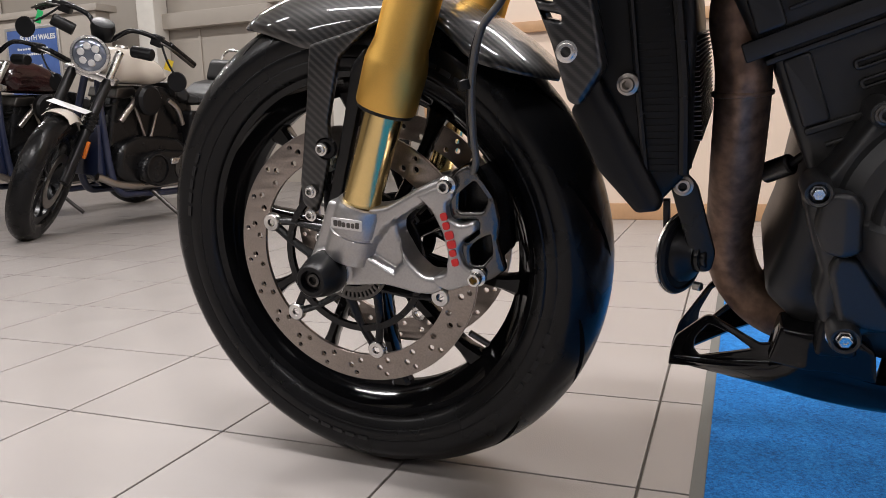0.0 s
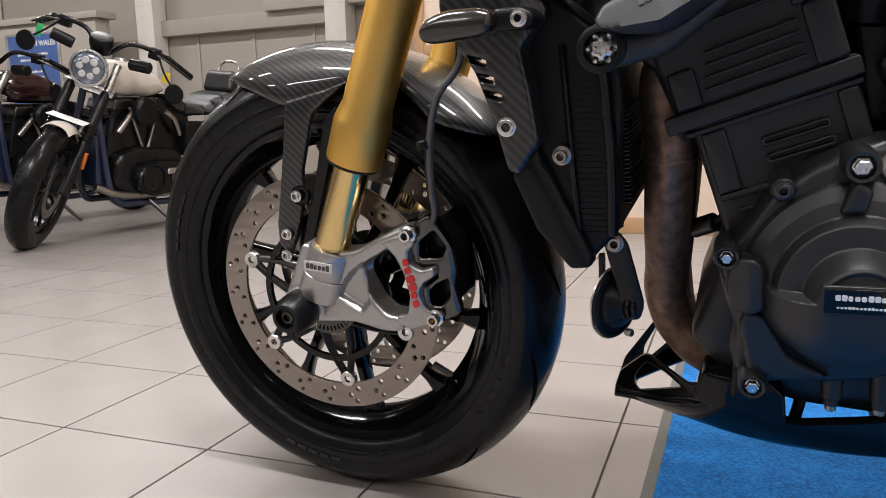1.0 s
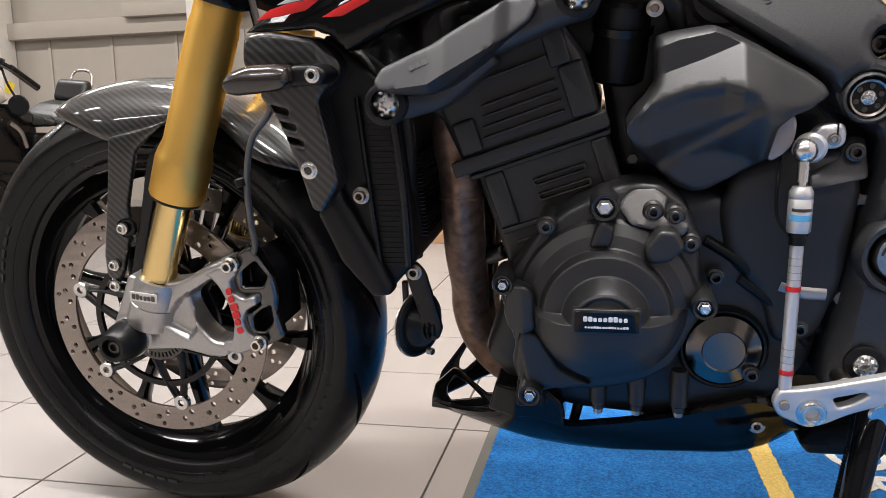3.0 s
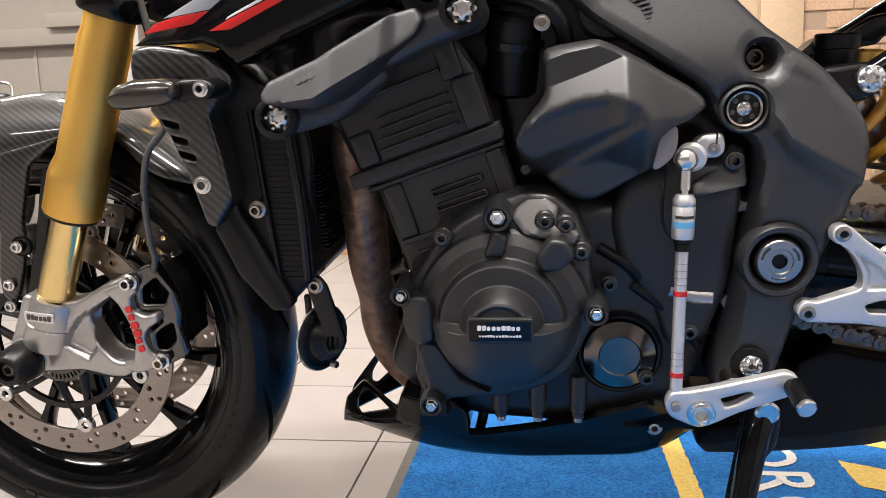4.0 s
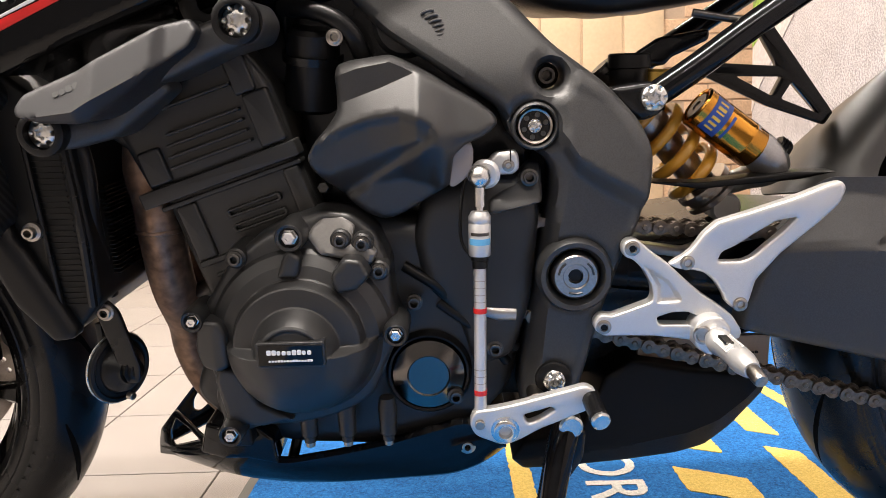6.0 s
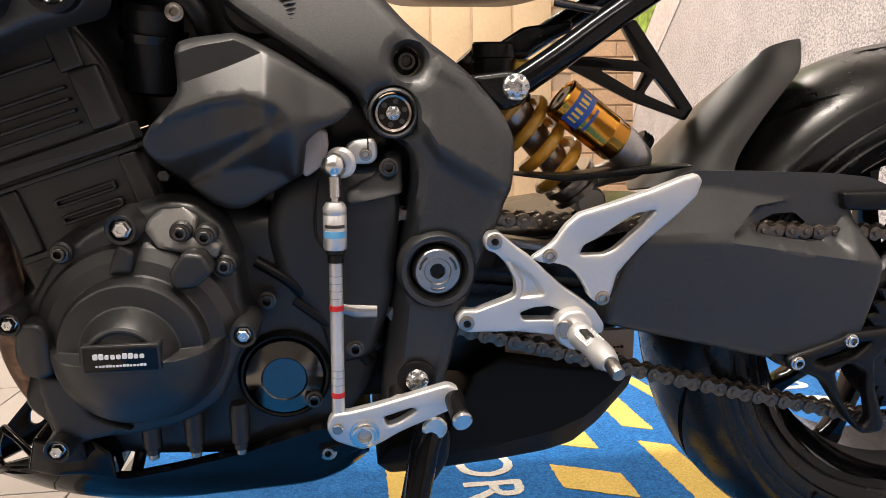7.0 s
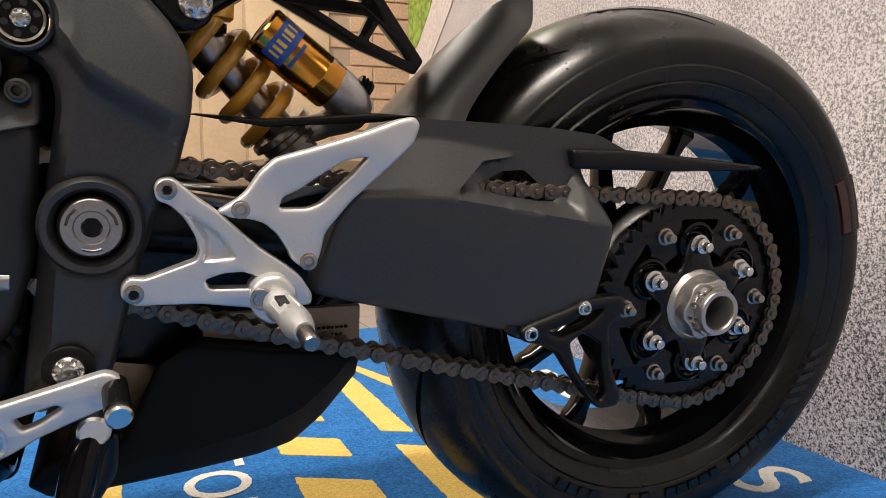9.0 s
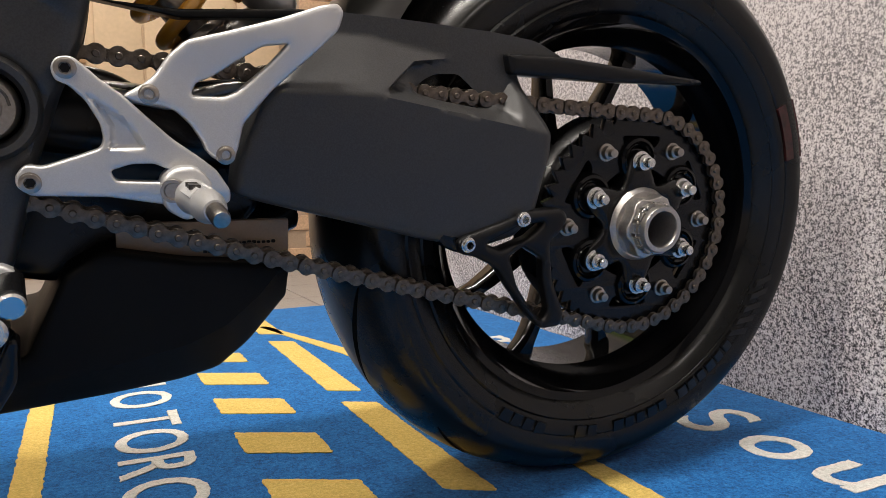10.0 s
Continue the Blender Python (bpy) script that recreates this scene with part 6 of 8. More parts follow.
# round chrome-edged cap behind the cover
cap = part("crank_cap", lathe(bmesh.new(), [(0, 0.010), (0.021, 0.010), (0.0225, 0.0115), (0.0375, 0.0065), (0.0395, 0.002), (0.0395, -0.02), (0, -0.02)], (0.712, -0.130, 0.324), (0, -1, 0), 48), mat("dark_chrome", (0.15, 0.14, 0.13), 0.2, metal=1.0), bike, "dark chrome round engine cap")
part("cap_ring", lathe(bmesh.new(), [(0.0402, -0.02), (0.0402, 0.004), (0.0425, 0.005), (0.046, 0.0), (0.046, -0.02)], (0.712, -0.130, 0.324), (0, -1, 0), 48, True), MATT_BLACK, cap)
scover = part("sprocket_cover", relief(rounded([(0.700, 0.47), (0.715, 0.52), (0.76, 0.535), (0.815, 0.535), (0.83, 0.50), (0.82, 0.40), (0.80, 0.34), (0.76, 0.33), (0.745, 0.38), (0.71, 0.42)], 0.014), lambda x, z: -0.134 - 0.006 * S(0.74, 0.78, x) + 0.25 * max(0.0, z - 0.50), -0.09, 0.014, 0.014, cell=0.007), ENGINE, bike, "black front sprocket cover")
part("cover_bracket", relief(rounded([(0.7780, 0.4947), (0.7772, 0.5083), (0.8040, 0.5248), (0.8131, 0.5387), (0.8195, 0.5442), (0.8313, 0.5414), (0.8307, 0.5058), (0.8149, 0.5023)], 0.005), lambda x, z: -0.150 + 0.7 * max(0.0, z - 0.500), -0.11, 0.004, 0.004), CAST_GREY, scover)
part("stub_pipe", tube(bmesh.new(), [(0.762, -0.132, 0.396), (0.785, -0.134, 0.390), (0.804, -0.134, 0.389)], [0.0075, 0.0090, 0.0085], 16), CAST_ALU, scover, "bright cast stub")
for bx, bz in ((0.700, 0.405), (0.782, 0.352), (0.818, 0.530), (0.74, 0.30)):
    part("case_bolt", bolt(bmesh.new(), (bx, -0.139, bz), 0.0065, 0.007), DARK_STEEL, scover)
for x0, z0, x1, z1 in ((0.725, 0.40, 0.795, 0.33), (0.735, 0.41, 0.805, 0.345), (0.69, 0.44, 0.74, 0.395)):
    part("breather_hose", tube(bmesh.new(), [(x0, -0.125, z0), ((x0 + x1) / 2 + 0.01, -0.13, (z0 + z1) / 2), (x1, -0.12, z1)], 0.006, 10), MATT_BLACK, engine)
for bx in (0.585, 0.625, 0.668):
    part("sump_stud", lathe(bmesh.new(), [(0, 0.03), (0.008, 0.03), (0.010, 0.02), (0.009, -0.01), (0.0065, -0.012), (0.0065, -0.018), (0, -0.018)], (bx, -0.150, 0.276), (0, 0, 1), 14), ENGINE, engine)
    part("stud_tip", rod(bmesh.new(), (bx, -0.150, 0.252), (bx, -0.150, 0.260), 0.005), STEEL, engine)
part("sump", relief(rounded([(0.585, 0.27), (0.76, 0.275), (0.75, 0.232), (0.70, 0.225), (0.61, 0.238)], 0.012), flat_y(-0.10), 0.10, 0.02, 0.02, cell=0.015), ENGINE, engine)
part("airbox_core", relief(rounded([(0.57, 0.70), (0.60, 0.50), (0.70, 0.46), (0.82, 0.50), (0.83, 0.56), (0.74, 0.66), (0.66, 0.74)], 0.01), flat_y(-0.085), 0.085, 0.01, 0.01, cell=0.02), SATIN_BLACK, engine)
# airbox side cover
air_line = rounded([(0.6361, 0.6427), (0.6485, 0.6463), (0.6726, 0.6492), (0.6859, 0.6507), (0.6989, 0.6454), (0.725, 0.6314), (0.7459, 0.618), (0.7695, 0.6045), (0.7837, 0.5934), (0.7869, 0.5854), (0.7827, 0.5802), (0.7696, 0.5717), (0.7562, 0.5668), (0.7444, 0.5565), (0.7399, 0.526), (0.7234, 0.5159), (0.6983, 0.5009), (0.6843, 0.494), (0.672, 0.4932), (0.6565, 0.4994), (0.6376, 0.517), (0.619, 0.5373), (0.6097, 0.5515), (0.6079, 0.5599), (0.6153, 0.5733), (0.6269, 0.5864), (0.6357, 0.5995), (0.6356, 0.6208), (0.6346, 0.6339)], 0.004)


def air_step(x):
    """Lower edge of the upright facet under the top strip."""
    return float(np.interp(x, (0.630, 0.6367, 0.6772, 0.7117, 0.79), (0.604, 0.6064, 0.6203, 0.6342, 0.600)))


def air_brow(x):
    """Upper edge of the hollow panel."""
    return float(np.interp(x, (0.605, 0.6136, 0.6387, 0.6658, 0.6951, 0.7213, 0.7332), (0.562, 0.5693, 0.5844, 0.5938, 0.5979, 0.5905, 0.5796)))


def air_strip(x):
    return float(np.interp(x, (0.630, 0.6376, 0.6565, 0.6884, 0.7117, 0.79), (0.630, 0.6323, 0.6387, 0.6439, 0.6341, 0.60)))


def air_ramp(x, z):
    """Distance above the slanting lower edge of the panel."""
    return ((x - 0.6636) * -0.0408 + (z - 0.5294) * 0.0653) / 0.077


def air_face(x, z):
    """A top strip that leans in, an upright facet, a broad band that leans out, a hollow panel and a fuller lower body."""
    top, low, brow = air_strip(x), air_step(x), air_brow(x)
    y = -0.156 + 1.1 * max(0.0, z - top) - 0.75 * max(0.0, min(low, z + 0.06) - max(z, brow - 0.004)) * (1 - 0.5 * S(0.71, 0.75, x))
    y += 0.10 * max(0.0, brow - z)
    hollow = S(-0.003, 0.008, brow - z) * S(-0.002, 0.010, air_ramp(x, z)) * (1 - S(0.712, 0.738, x))
    return y + 0.008 * hollow


AIR_FOLDS = [along(air_strip, 0.632, 0.72), along(air_step, 0.632, 0.76), along(lambda x: air_brow(x) + 0.003, 0.62, 0.725), along(lambda x: air_brow(x) - 0.008, 0.625, 0.715)]
both("airbox_cover", relief(air_line, air_face, -0.10, 0.006, 0.008, cell=0.0036, lines=AIR_FOLDS), mat("dark_grey_plastic", (0.018, 0.018, 0.0185), 0.40, grain=1.8, size=900, relief=0.12, spec=0.6, spots=0.12), bike, "dark grey moulded airbox side cover", 38)
part("grey_sticker_tab", relief(rounded([(0.7342, 0.5527), (0.7421, 0.5622), (0.7515, 0.5664), (0.7621, 0.5664), (0.7637, 0.5526), (0.7607, 0.5382), (0.7518, 0.5286), (0.7407, 0.5224), (0.736, 0.536)], 0.006), flat_y(-0.150), -0.13, 0.003, 0.003), mat("pale_grey_plastic", (0.34, 0.31, 0.31), 0.45), bike, "pale grey plastic tab")
# throttle bodies and hoses behind
tb = part("throttle_body", rod(bmesh.new(), (0.600, -0.07, 0.60), (0.608, -0.09, 0.68), 0.030, 0.026, 28), MATT_BLACK, bike, "black rubber intake boot")
part("boot_band", lathe(bmesh.new(), [(0.0295, 0.05), (0.0312, 0.05), (0.0312, 0.058), (0.0295, 0.058)], (0.600, -0.07, 0.60), Vector((0.008, -0.02, 0.08)), 28, True), SATIN_BLACK, tb)
part("fuel_hose", tube(bmesh.new(), [(0.58, -0.10, 0.70), (0.625, -0.12, 0.69), (0.65, -0.12, 0.67), (0.66, -0.10, 0.64)], 0.009, 12), MATT_BLACK, tb)
part("clip_bolt", bolt(bmesh.new(), (0.634, -0.128, 0.668), 0.006, 0.004), STEEL, tb)
part("coil_pack", relief(rounded([(0.50, 0.66), (0.60, 0.70), (0.62, 0.66), (0.60, 0.62), (0.52, 0.62)], 0.01), flat_y(-0.07), 0.07, 0.01, 0.01, cell=0.02), MATT_BLACK, engine)

# frame wing and its arms
wing_line = rounded([(0.391, 0.616), (0.397, 0.627), (0.441, 0.645), (0.503, 0.680), (0.523, 0.685), (0.531, 0.675), (0.524, 0.661), (0.501, 0.645), (0.479, 0.626), (0.452, 0.607), (0.440, 0.602), (0.412, 0.604), (0.394, 0.610)], 0.004)


def wing_face(x, z):
    """Broad upper face that leans in, a hard lower edge and an undercut; it draws in towards the rear."""
    low = 0.6125 + 0.55 * max(0.0, x - 0.440) - 0.10 * max(0.0, 0.440 - x)
    return -0.266 + 0.55 * max(0.0, z - low) + 1.0 * max(0.0, low - z) + 0.50 * max(0.0, x - 0.455) + 0.008 * S(0.495, 0.508, x)


WING = mat("satin_graphite_paint", (0.024, 0.024, 0.026), 0.42, metal=0.3, grain=0.4, size=2600, relief=0.12)
def wing_low(x):
    return 0.6125 + 0.55 * max(0.0, x - 0.440) - 0.10 * max(0.0, 0.440 - x)


wing = both("frame_wing", relief(wing_line, wing_face, -0.165, 0.003, 0.003, cell=0.0034, lines=[along(wing_low, 0.394, 0.528, 30), [(0.495, 0.640), (0.495, 0.678)], [(0.508, 0.648), (0.508, 0.684)]]), WING, bike, "graphite grey frame wing with a raised mark")[0]
marks("wing_mark", letter_bars(7, 0.040, 0.006, Matrix.Translation((0.442, -0.2545, 0.6325)) @ Matrix.Rotation(radians(-27), 4, "X") @ SIDE @ Matrix.Rotation(radians(22), 4, "Z"), 0.0011, 8), CAST_GREY, wing)
both("wing_arm", relief(rounded([(0.470, 0.628), (0.500, 0.672), (0.549, 0.688), (0.556, 0.699), (0.576, 0.699), (0.585, 0.680), (0.578, 0.663), (0.547, 0.655), (0.495, 0.634)], 0.008), lambda x, z: -0.200 + 0.1 * max(0, 0.52 - x), -0.13, 0.008, 0.010, cell=0.006), CAST_GREY, wing)
both("lower_arm", relief(rounded([(0.372, 0.600), (0.388, 0.604), (0.432, 0.605), (0.480, 0.640), (0.490, 0.625), (0.44, 0.585), (0.402, 0.576), (0.378, 0.577)], 0.007), lambda x, z: -0.205 + 0.35 * max(0, x - 0.40), -0.14, 0.007, 0.008, cell=0.006), CAST_GREY, wing)
for bx, bz in ((0.389, 0.593), (0.566, 0.681)):
    part("bolt_collar", lathe(bmesh.new(), [(0.014, 0), (0.019, 0), (0.020, 0.003), (0.020, 0.016), (0.017, 0.018), (0.014, 0.018)], (bx, -0.206, bz), (0, -1, 0), 32, True), MATT_BLACK, wing)
    star_bolt((bx, -0.214, bz), 0.0135, wing)
both("head_stay", relief(rounded([(0.43, 0.60), (0.455, 0.60), (0.475, 0.56), (0.45, 0.545), (0.40, 0.585)], 0.01), flat_y(-0.13), -0.10, 0.006, 0.006), ENGINE, engine)
# tank side panel with stripes
tank_line = rounded([(0.235, 0.664), (0.268, 0.682), (0.31, 0.702), (0.358, 0.730), (0.43, 0.765), (0.56, 0.80), (0.58, 0.75), (0.508, 0.702), (0.405, 0.664), (0.347, 0.641), (0.337, 0.656), (0.317, 0.664), (0.277, 0.664)], 0.004)
tankp = both("tank_panel", relief(tank_line, lambda x, z: -0.205 + 0.25 * max(0, 0.30 - x) + 0.25 * max(0.0, (z - 0.690) - 0.45 * (x - 0.36)) + 0.5 * max(0.0, 0.655 + 0.38 * (x - 0.36) - z), -0.14, 0.004, 0.005, cell=0.005), GLOSS_BLACK, bike, "gloss black side panel with red and grey stripes")[0]
STRIPE_GREY = mat("silver_grey_stripe", (0.30, 0.31, 0.33), 0.25, coat=0.6)


def on_panel(pts, y=-0.2066):
    return plate(rounded(pts, 0.001), y, y + 0.002, edge=0.0002)


part("red_stripe", on_panel([(0.262, 0.674), (0.290, 0.6775), (0.313, 0.681), (0.330, 0.692), (0.296, 0.688), (0.276, 0.683)]), RED, tankp, "red stripe")
part("grey_stripe", on_panel([(0.284, 0.687), (0.331, 0.693), (0.345, 0.703), (0.318, 0.703)]), STRIPE_GREY, tankp, "silver grey stripe")
part("red_stripe", on_panel([(0.328, 0.674), (0.348, 0.674), (0.415, 0.703), (0.470, 0.728), (0.462, 0.731), (0.40, 0.704), (0.345, 0.682)]), RED, tankp, "red stripe")
part("white_stripe", on_panel([(0.345, 0.683), (0.40, 0.7055), (0.460, 0.7325), (0.456, 0.7345), (0.40, 0.709), (0.348, 0.686)]), WHITE, tankp)
marks("model_mark", letter_bars(6, 0.045, 0.010, side_at(0.385, -0.2072, 0.7155, 23), 0.0007, 6), WHITE, tankp, "white model mark in bars")
part("panel_grommet", lathe(bmesh.new(), [(0.010, 0), (0.020, 0), (0.022, 0.003), (0.018, 0.006), (0.010, 0.004)], (0.462, -0.17, 0.652), (0, -1, 0), 28, True), MATT_BLACK, tankp)
part("panel_grommet", lathe(bmesh.new(), [(0.010, 0), (0.024, 0), (0.026, 0.003), (0.020, 0.006), (0.010, 0.004)], (0.53, -0.17, 0.70), (0, -1, 0), 28, True), MATT_BLACK, tankp)
# Plain tank body, mostly out of view, added to keep light off parts below.
tank = part("fuel_tank", relief(rounded([(0.36, 0.70), (0.42, 0.82), (0.55, 0.88), (0.66, 0.85), (0.74, 0.77), (0.72, 0.72), (0.55, 0.69), (0.42, 0.66)], 0.03), lambda x, z: -0.13, 0.13, 0.05, 0.05, cell=0.016), GLOSS_BLACK, bike, "gloss black fuel tank")

part("intake_shroud", relief(rounded([(0.3167, 0.659), (0.3605, 0.662), (0.4653, 0.690), (0.500, 0.690), (0.480, 0.640), (0.452, 0.600), (0.400, 0.585), (0.340, 0.600)], 0.008), lambda x, z: -0.150 + 0.04 * math.sin(40 * x), 0.150, 0.008, 0.008, cell=0.012), SATIN_BLACK, bike, "black moulded intake shroud")

# radiator, carbon guard, indicator, horn
DARK_FIN = mat("black_radiator", (0.0035, 0.0035, 0.0035), 0.42, grain=0.5, spec=0.25)
rad = part("radiator", relief(rounded([(0.275, 0.610), (0.318, 0.660), (0.385, 0.602), (0.395, 0.483), (0.396, 0.425), (0.366, 0.392), (0.315, 0.500), (0.305, 0.565)], 0.006), lambda x, z: -0.172, 0.172, 0.006, 0.006, cell=0.012), DARK_FIN, bike, "black radiator with ribbed core")
for k in range(22):
    z = 0.532 - 0.0042 * k
    x = 0.386 + 0.0002 * k
    part("core_fin", box(bmesh.new(), (x - 0.012, -0.135, z), (x + 0.012, 0.135, z + 0.0011), Matrix.Translation((0, 0, 0)), 0), DARK_STEEL, rad)
part("coolant_hose", tube(bmesh.new(), [(0.375, -0.150, 0.61), (0.388, -0.150, 0.56), (0.388, -0.150, 0.50), (0.385, -0.13, 0.42)], 0.009, 14), MATT_BLACK, rad)
for k in range(30):
    z = 0.585 - 0.0056 * k
    x = 0.352 + 0.0003 * k
    part("side_fin", box(bmesh.new(), (x - 0.004, -0.1735, z), (x + 0.024, -0.165, z + 0.0016)), DARK_FIN, rad)
part("core_rail", tube(bmesh.new(), [(0.346, -0.176, 0.598), (0.353, -0.176, 0.50), (0.360, -0.176, 0.412)], 0.003, 8), SATIN_BLACK, rad)
part("core_rail", tube(bmesh.new(), [(0.381, -0.176, 0.598), (0.389, -0.176, 0.50), (0.390, -0.176, 0.422)], 0.0045, 8), SATIN_BLACK, rad)
part("radiator_bolt", bolt(bmesh.new(), (0.346, -0.182, 0.499), 0.006, 0.010, flange=1.5), STEEL, rad)
guard_line = rounded([(0.243, 0.661), (0.265, 0.664), (0.315, 0.656), (0.334, 0.639), (0.339, 0.623), (0.330, 0.611), (0.316, 0.598), (0.321, 0.573), (0.330, 0.514), (0.310, 0.485), (0.300, 0.488), (0.288, 0.535), (0.272, 0.580), (0.253, 0.604), (0.262, 0.613), (0.241, 0.632)], 0.006)


def guard_face(x, z):
    return -0.205 + 0.25 * max(0.0, 0.268 + 0.17 * (0.60 - z) - x) * (1 if z < 0.61 else 0.3) + 0.25 * max(0, z - 0.645) + 0.012 * S(0.0, 0.02, x - 0.318 - 0.1 * (0.6 - z))


slots = [rounded([(0.2665 + 0.0065 * k, 0.594 - 0.0155 * k), (0.2835 + 0.0065 * k, 0.589 - 0.0155 * k), (0.2835 + 0.0065 * k, 0.584 - 0.0155 * k), (0.269 + 0.0065 * k, 0.588 - 0.0155 * k)], 0.0015) for k in range(3)]
rg = both("radiator_guard", relief(guard_line, guard_face, -0.170, 0.004, 0.004, slots, 0.0028), CARBON, bike, "carbon-fibre radiator guard with three slots")[0]
part("guard_bolt", bolt(bmesh.new(), (0.3005, -0.204, 0.529), 0.0072, 0.004, flange=1.25), CHROME, rg)
both("radiator_side_plate", relief(rounded([(0.298, 0.480), (0.320, 0.511), (0.374, 0.400), (0.371, 0.392), (0.352, 0.390), (0.320, 0.428)], 0.004), lambda x, z: -0.188 + 0.5 * max(0, x - 0.352 + 0.5 * (z - 0.42)), -0.168, 0.005, 0.005, cell=0.005), MATT_BLACK, rad)
IND = mat("smoked_indicator_lens", (0.018, 0.014, 0.012), 0.18, coat=0.4)
ind_line = rounded([(0.2345, 0.617), (0.242, 0.628), (0.261, 0.634), (0.290, 0.634), (0.302, 0.630), (0.302, 0.614), (0.290, 0.609), (0.245, 0.606), (0.236, 0.609)], 0.005)
ind = part("indicator", relief(ind_line, lambda x, z: -0.245 + 0.35 * abs(z - 0.620) + 0.10 * max(0, x - 0.28), -0.215, 0.006, 0.008, cell=0.004), IND, bike, "smoked black slim indicator lamp")
part("indicator_stalk", relief(rounded([(0.298, 0.632), (0.326, 0.632), (0.337, 0.624), (0.331, 0.613), (0.298, 0.612)], 0.007), flat_y(-0.228), -0.19, 0.005, 0.005, cell=0.004), MATT_BLACK, ind)
part("stalk_bolt", bolt(bmesh.new(), (0.3225, -0.228, 0.6225), 0.0055, 0.004), CHROME, ind)
HA = Vector((0.88, -0.47, 0.0)).normalized()
HC = Vector((0.386, -0.133, 0.340))
horn = part("horn", lathe(bmesh.new(), [(0, -0.010), (0.020, -0.010), (0.030, -0.007), (0.0365, -0.002), (0.0375, 0.0), (0.0365, 0.002), (0.033, 0.0035), (0.031, 0.002), (0.026, 0.003), (0.024, 0.009), (0.016, 0.014), (0.014, 0.018), (0, 0.018)], HC, HA, 48), MATT_BLACK, bike, "black disc horn with a thin bright rim")
part("horn_rim", lathe(bmesh.new(), [(0.0370, -0.0035), (0.0382, -0.0032), (0.0384, -0.001), (0.0374, -0.0008)], HC, HA, 48, True), CHROME, horn)
nut_at = HC + HA * 0.021
part("horn_bracket", relief(rounded([(0.375, 0.414), (0.389, 0.420), (0.400, 0.408), (0.416, 0.345), (0.412, 0.328), (0.398, 0.328), (0.388, 0.365)], 0.006), flat_y(-0.150), -0.145, 0.002, 0.002, cell=0.006), SATIN_BLACK, horn, "black steel horn bracket")
part("bracket_bolt", bolt(bmesh.new(), (0.388, -0.150, 0.407), 0.0065, 0.006), STEEL, horn)
part("centre_bolt", bolt(bmesh.new(), nut_at, 0.009, 0.007, HA, socket=False), SATIN_BLACK, horn)
part("terminal", rod(bmesh.new(), HC + HA * 0.006 + Vector((0.006, -0.010, -0.026)), HC + HA * 0.014 + Vector((0.006, -0.010, -0.026)), 0.004), STEEL, horn)
part("terminal_tab", box(bmesh.new(), (0.370, -0.140, 0.366), (0.376, -0.132, 0.392), None, 0.001), SATIN_BLACK, horn)
# exhaust headers
HEAT = mat("heat_tinted_steel", (0.23, 0.145, 0.10), 0.48, metal=0.75, grain=1.2, size=90, spots=0.38, wear=0.3, relief=0.05)
for y in (-0.100, 0.0, 0.10):
    q = 0.030 + y * 0.42
    w = -0.004 + y * 0.12
    pts = [(0.455, y, 0.588), (0.432, y, 0.572), (0.428, y, 0.545), (0.4335, y, 0.51), (0.434, y * 0.97, 0.475), (0.4305, y * 0.78 + 0.006, 0.41), (0.4265, q - 0.018, 0.355), (0.4240, q, 0.312), (0.438, w + 0.012, 0.268), (0.478, w, 0.238), (0.56, w * 0.8, 0.222), (0.66, w * 0.6, 0.212)]
    hd = part("exhaust_header", tube(bmesh.new(), pts, [0.018, 0.021, 0.0235, 0.0240, 0.0240, 0.0240, 0.0235, 0.0235, 0.0235, 0.0225, 0.02, 0.02], 28), HEAT, bike, "heat-browned steel exhaust header")
    part("header_ring", lathe(bmesh.new(), [(0.0236, -0.001), (0.0262, 0.0), (0.0268, 0.002), (0.0262, 0.004), (0.0236, 0.005)], (0.4340, y * 0.97, 0.478), (0, 0, 1), 28, True), HEAT, hd)
    part("header_flange", rod(bmesh.new(), (0.449, y - 0.028, 0.590), (0.449, y + 0.028, 0.590), 0.010), DARK_STEEL, hd)
    part("flange_nut", bolt(bmesh.new(), (0.448, y - 0.02, 0.567), 0.005, 0.014, (-0.9, 0, -0.3)), CHROME, hd)
part("lambda_sensor", rod(bmesh.new(), (0.455, -0.06, 0.40), (0.478, -0.075, 0.412), 0.010), DARK_STEEL, bike)
part("sensor_lead", tube(bmesh.new(), [(0.478, -0.075, 0.412), (0.50, -0.10, 0.44), (0.49, -0.12, 0.47)], 0.004, 8), MATT_BLACK, bike)

# belly pan: two side shells that meet in a pointed nose; (x, half width at lip, half width at the bottom edge, inner edge, bottom, lip)
BELLY = [(0.366, 0.012, 0.009, 0.0, 0.177, 0.183), (0.40, 0.056, 0.040, 0.032, 0.184, 0.198), (0.44, 0.100, 0.076, 0.066, 0.192, 0.218), (0.48, 0.134, 0.106, 0.09, 0.197, 0.240), (0.505, 0.143, 0.112, 0.09, 0.194, 0.250),
         (0.549, 0.144, 0.113, 0.065, 0.188, 0.229), (0.605, 0.143, 0.113, 0.075, 0.186, 0.237), (0.66, 0.142, 0.112, 0.075, 0.188, 0.247), (0.70, 0.142, 0.112, 0.075, 0.190, 0.258), (0.732, 0.141, 0.112, 0.075, 0.192, 0.267),
         (0.750, 0.140, 0.110, 0.075, 0.196, 0.272), (0.775, 0.136, 0.108, 0.075, 0.206, 0.258), (0.793, 0.132, 0.106, 0.08, 0.222, 0.238)]


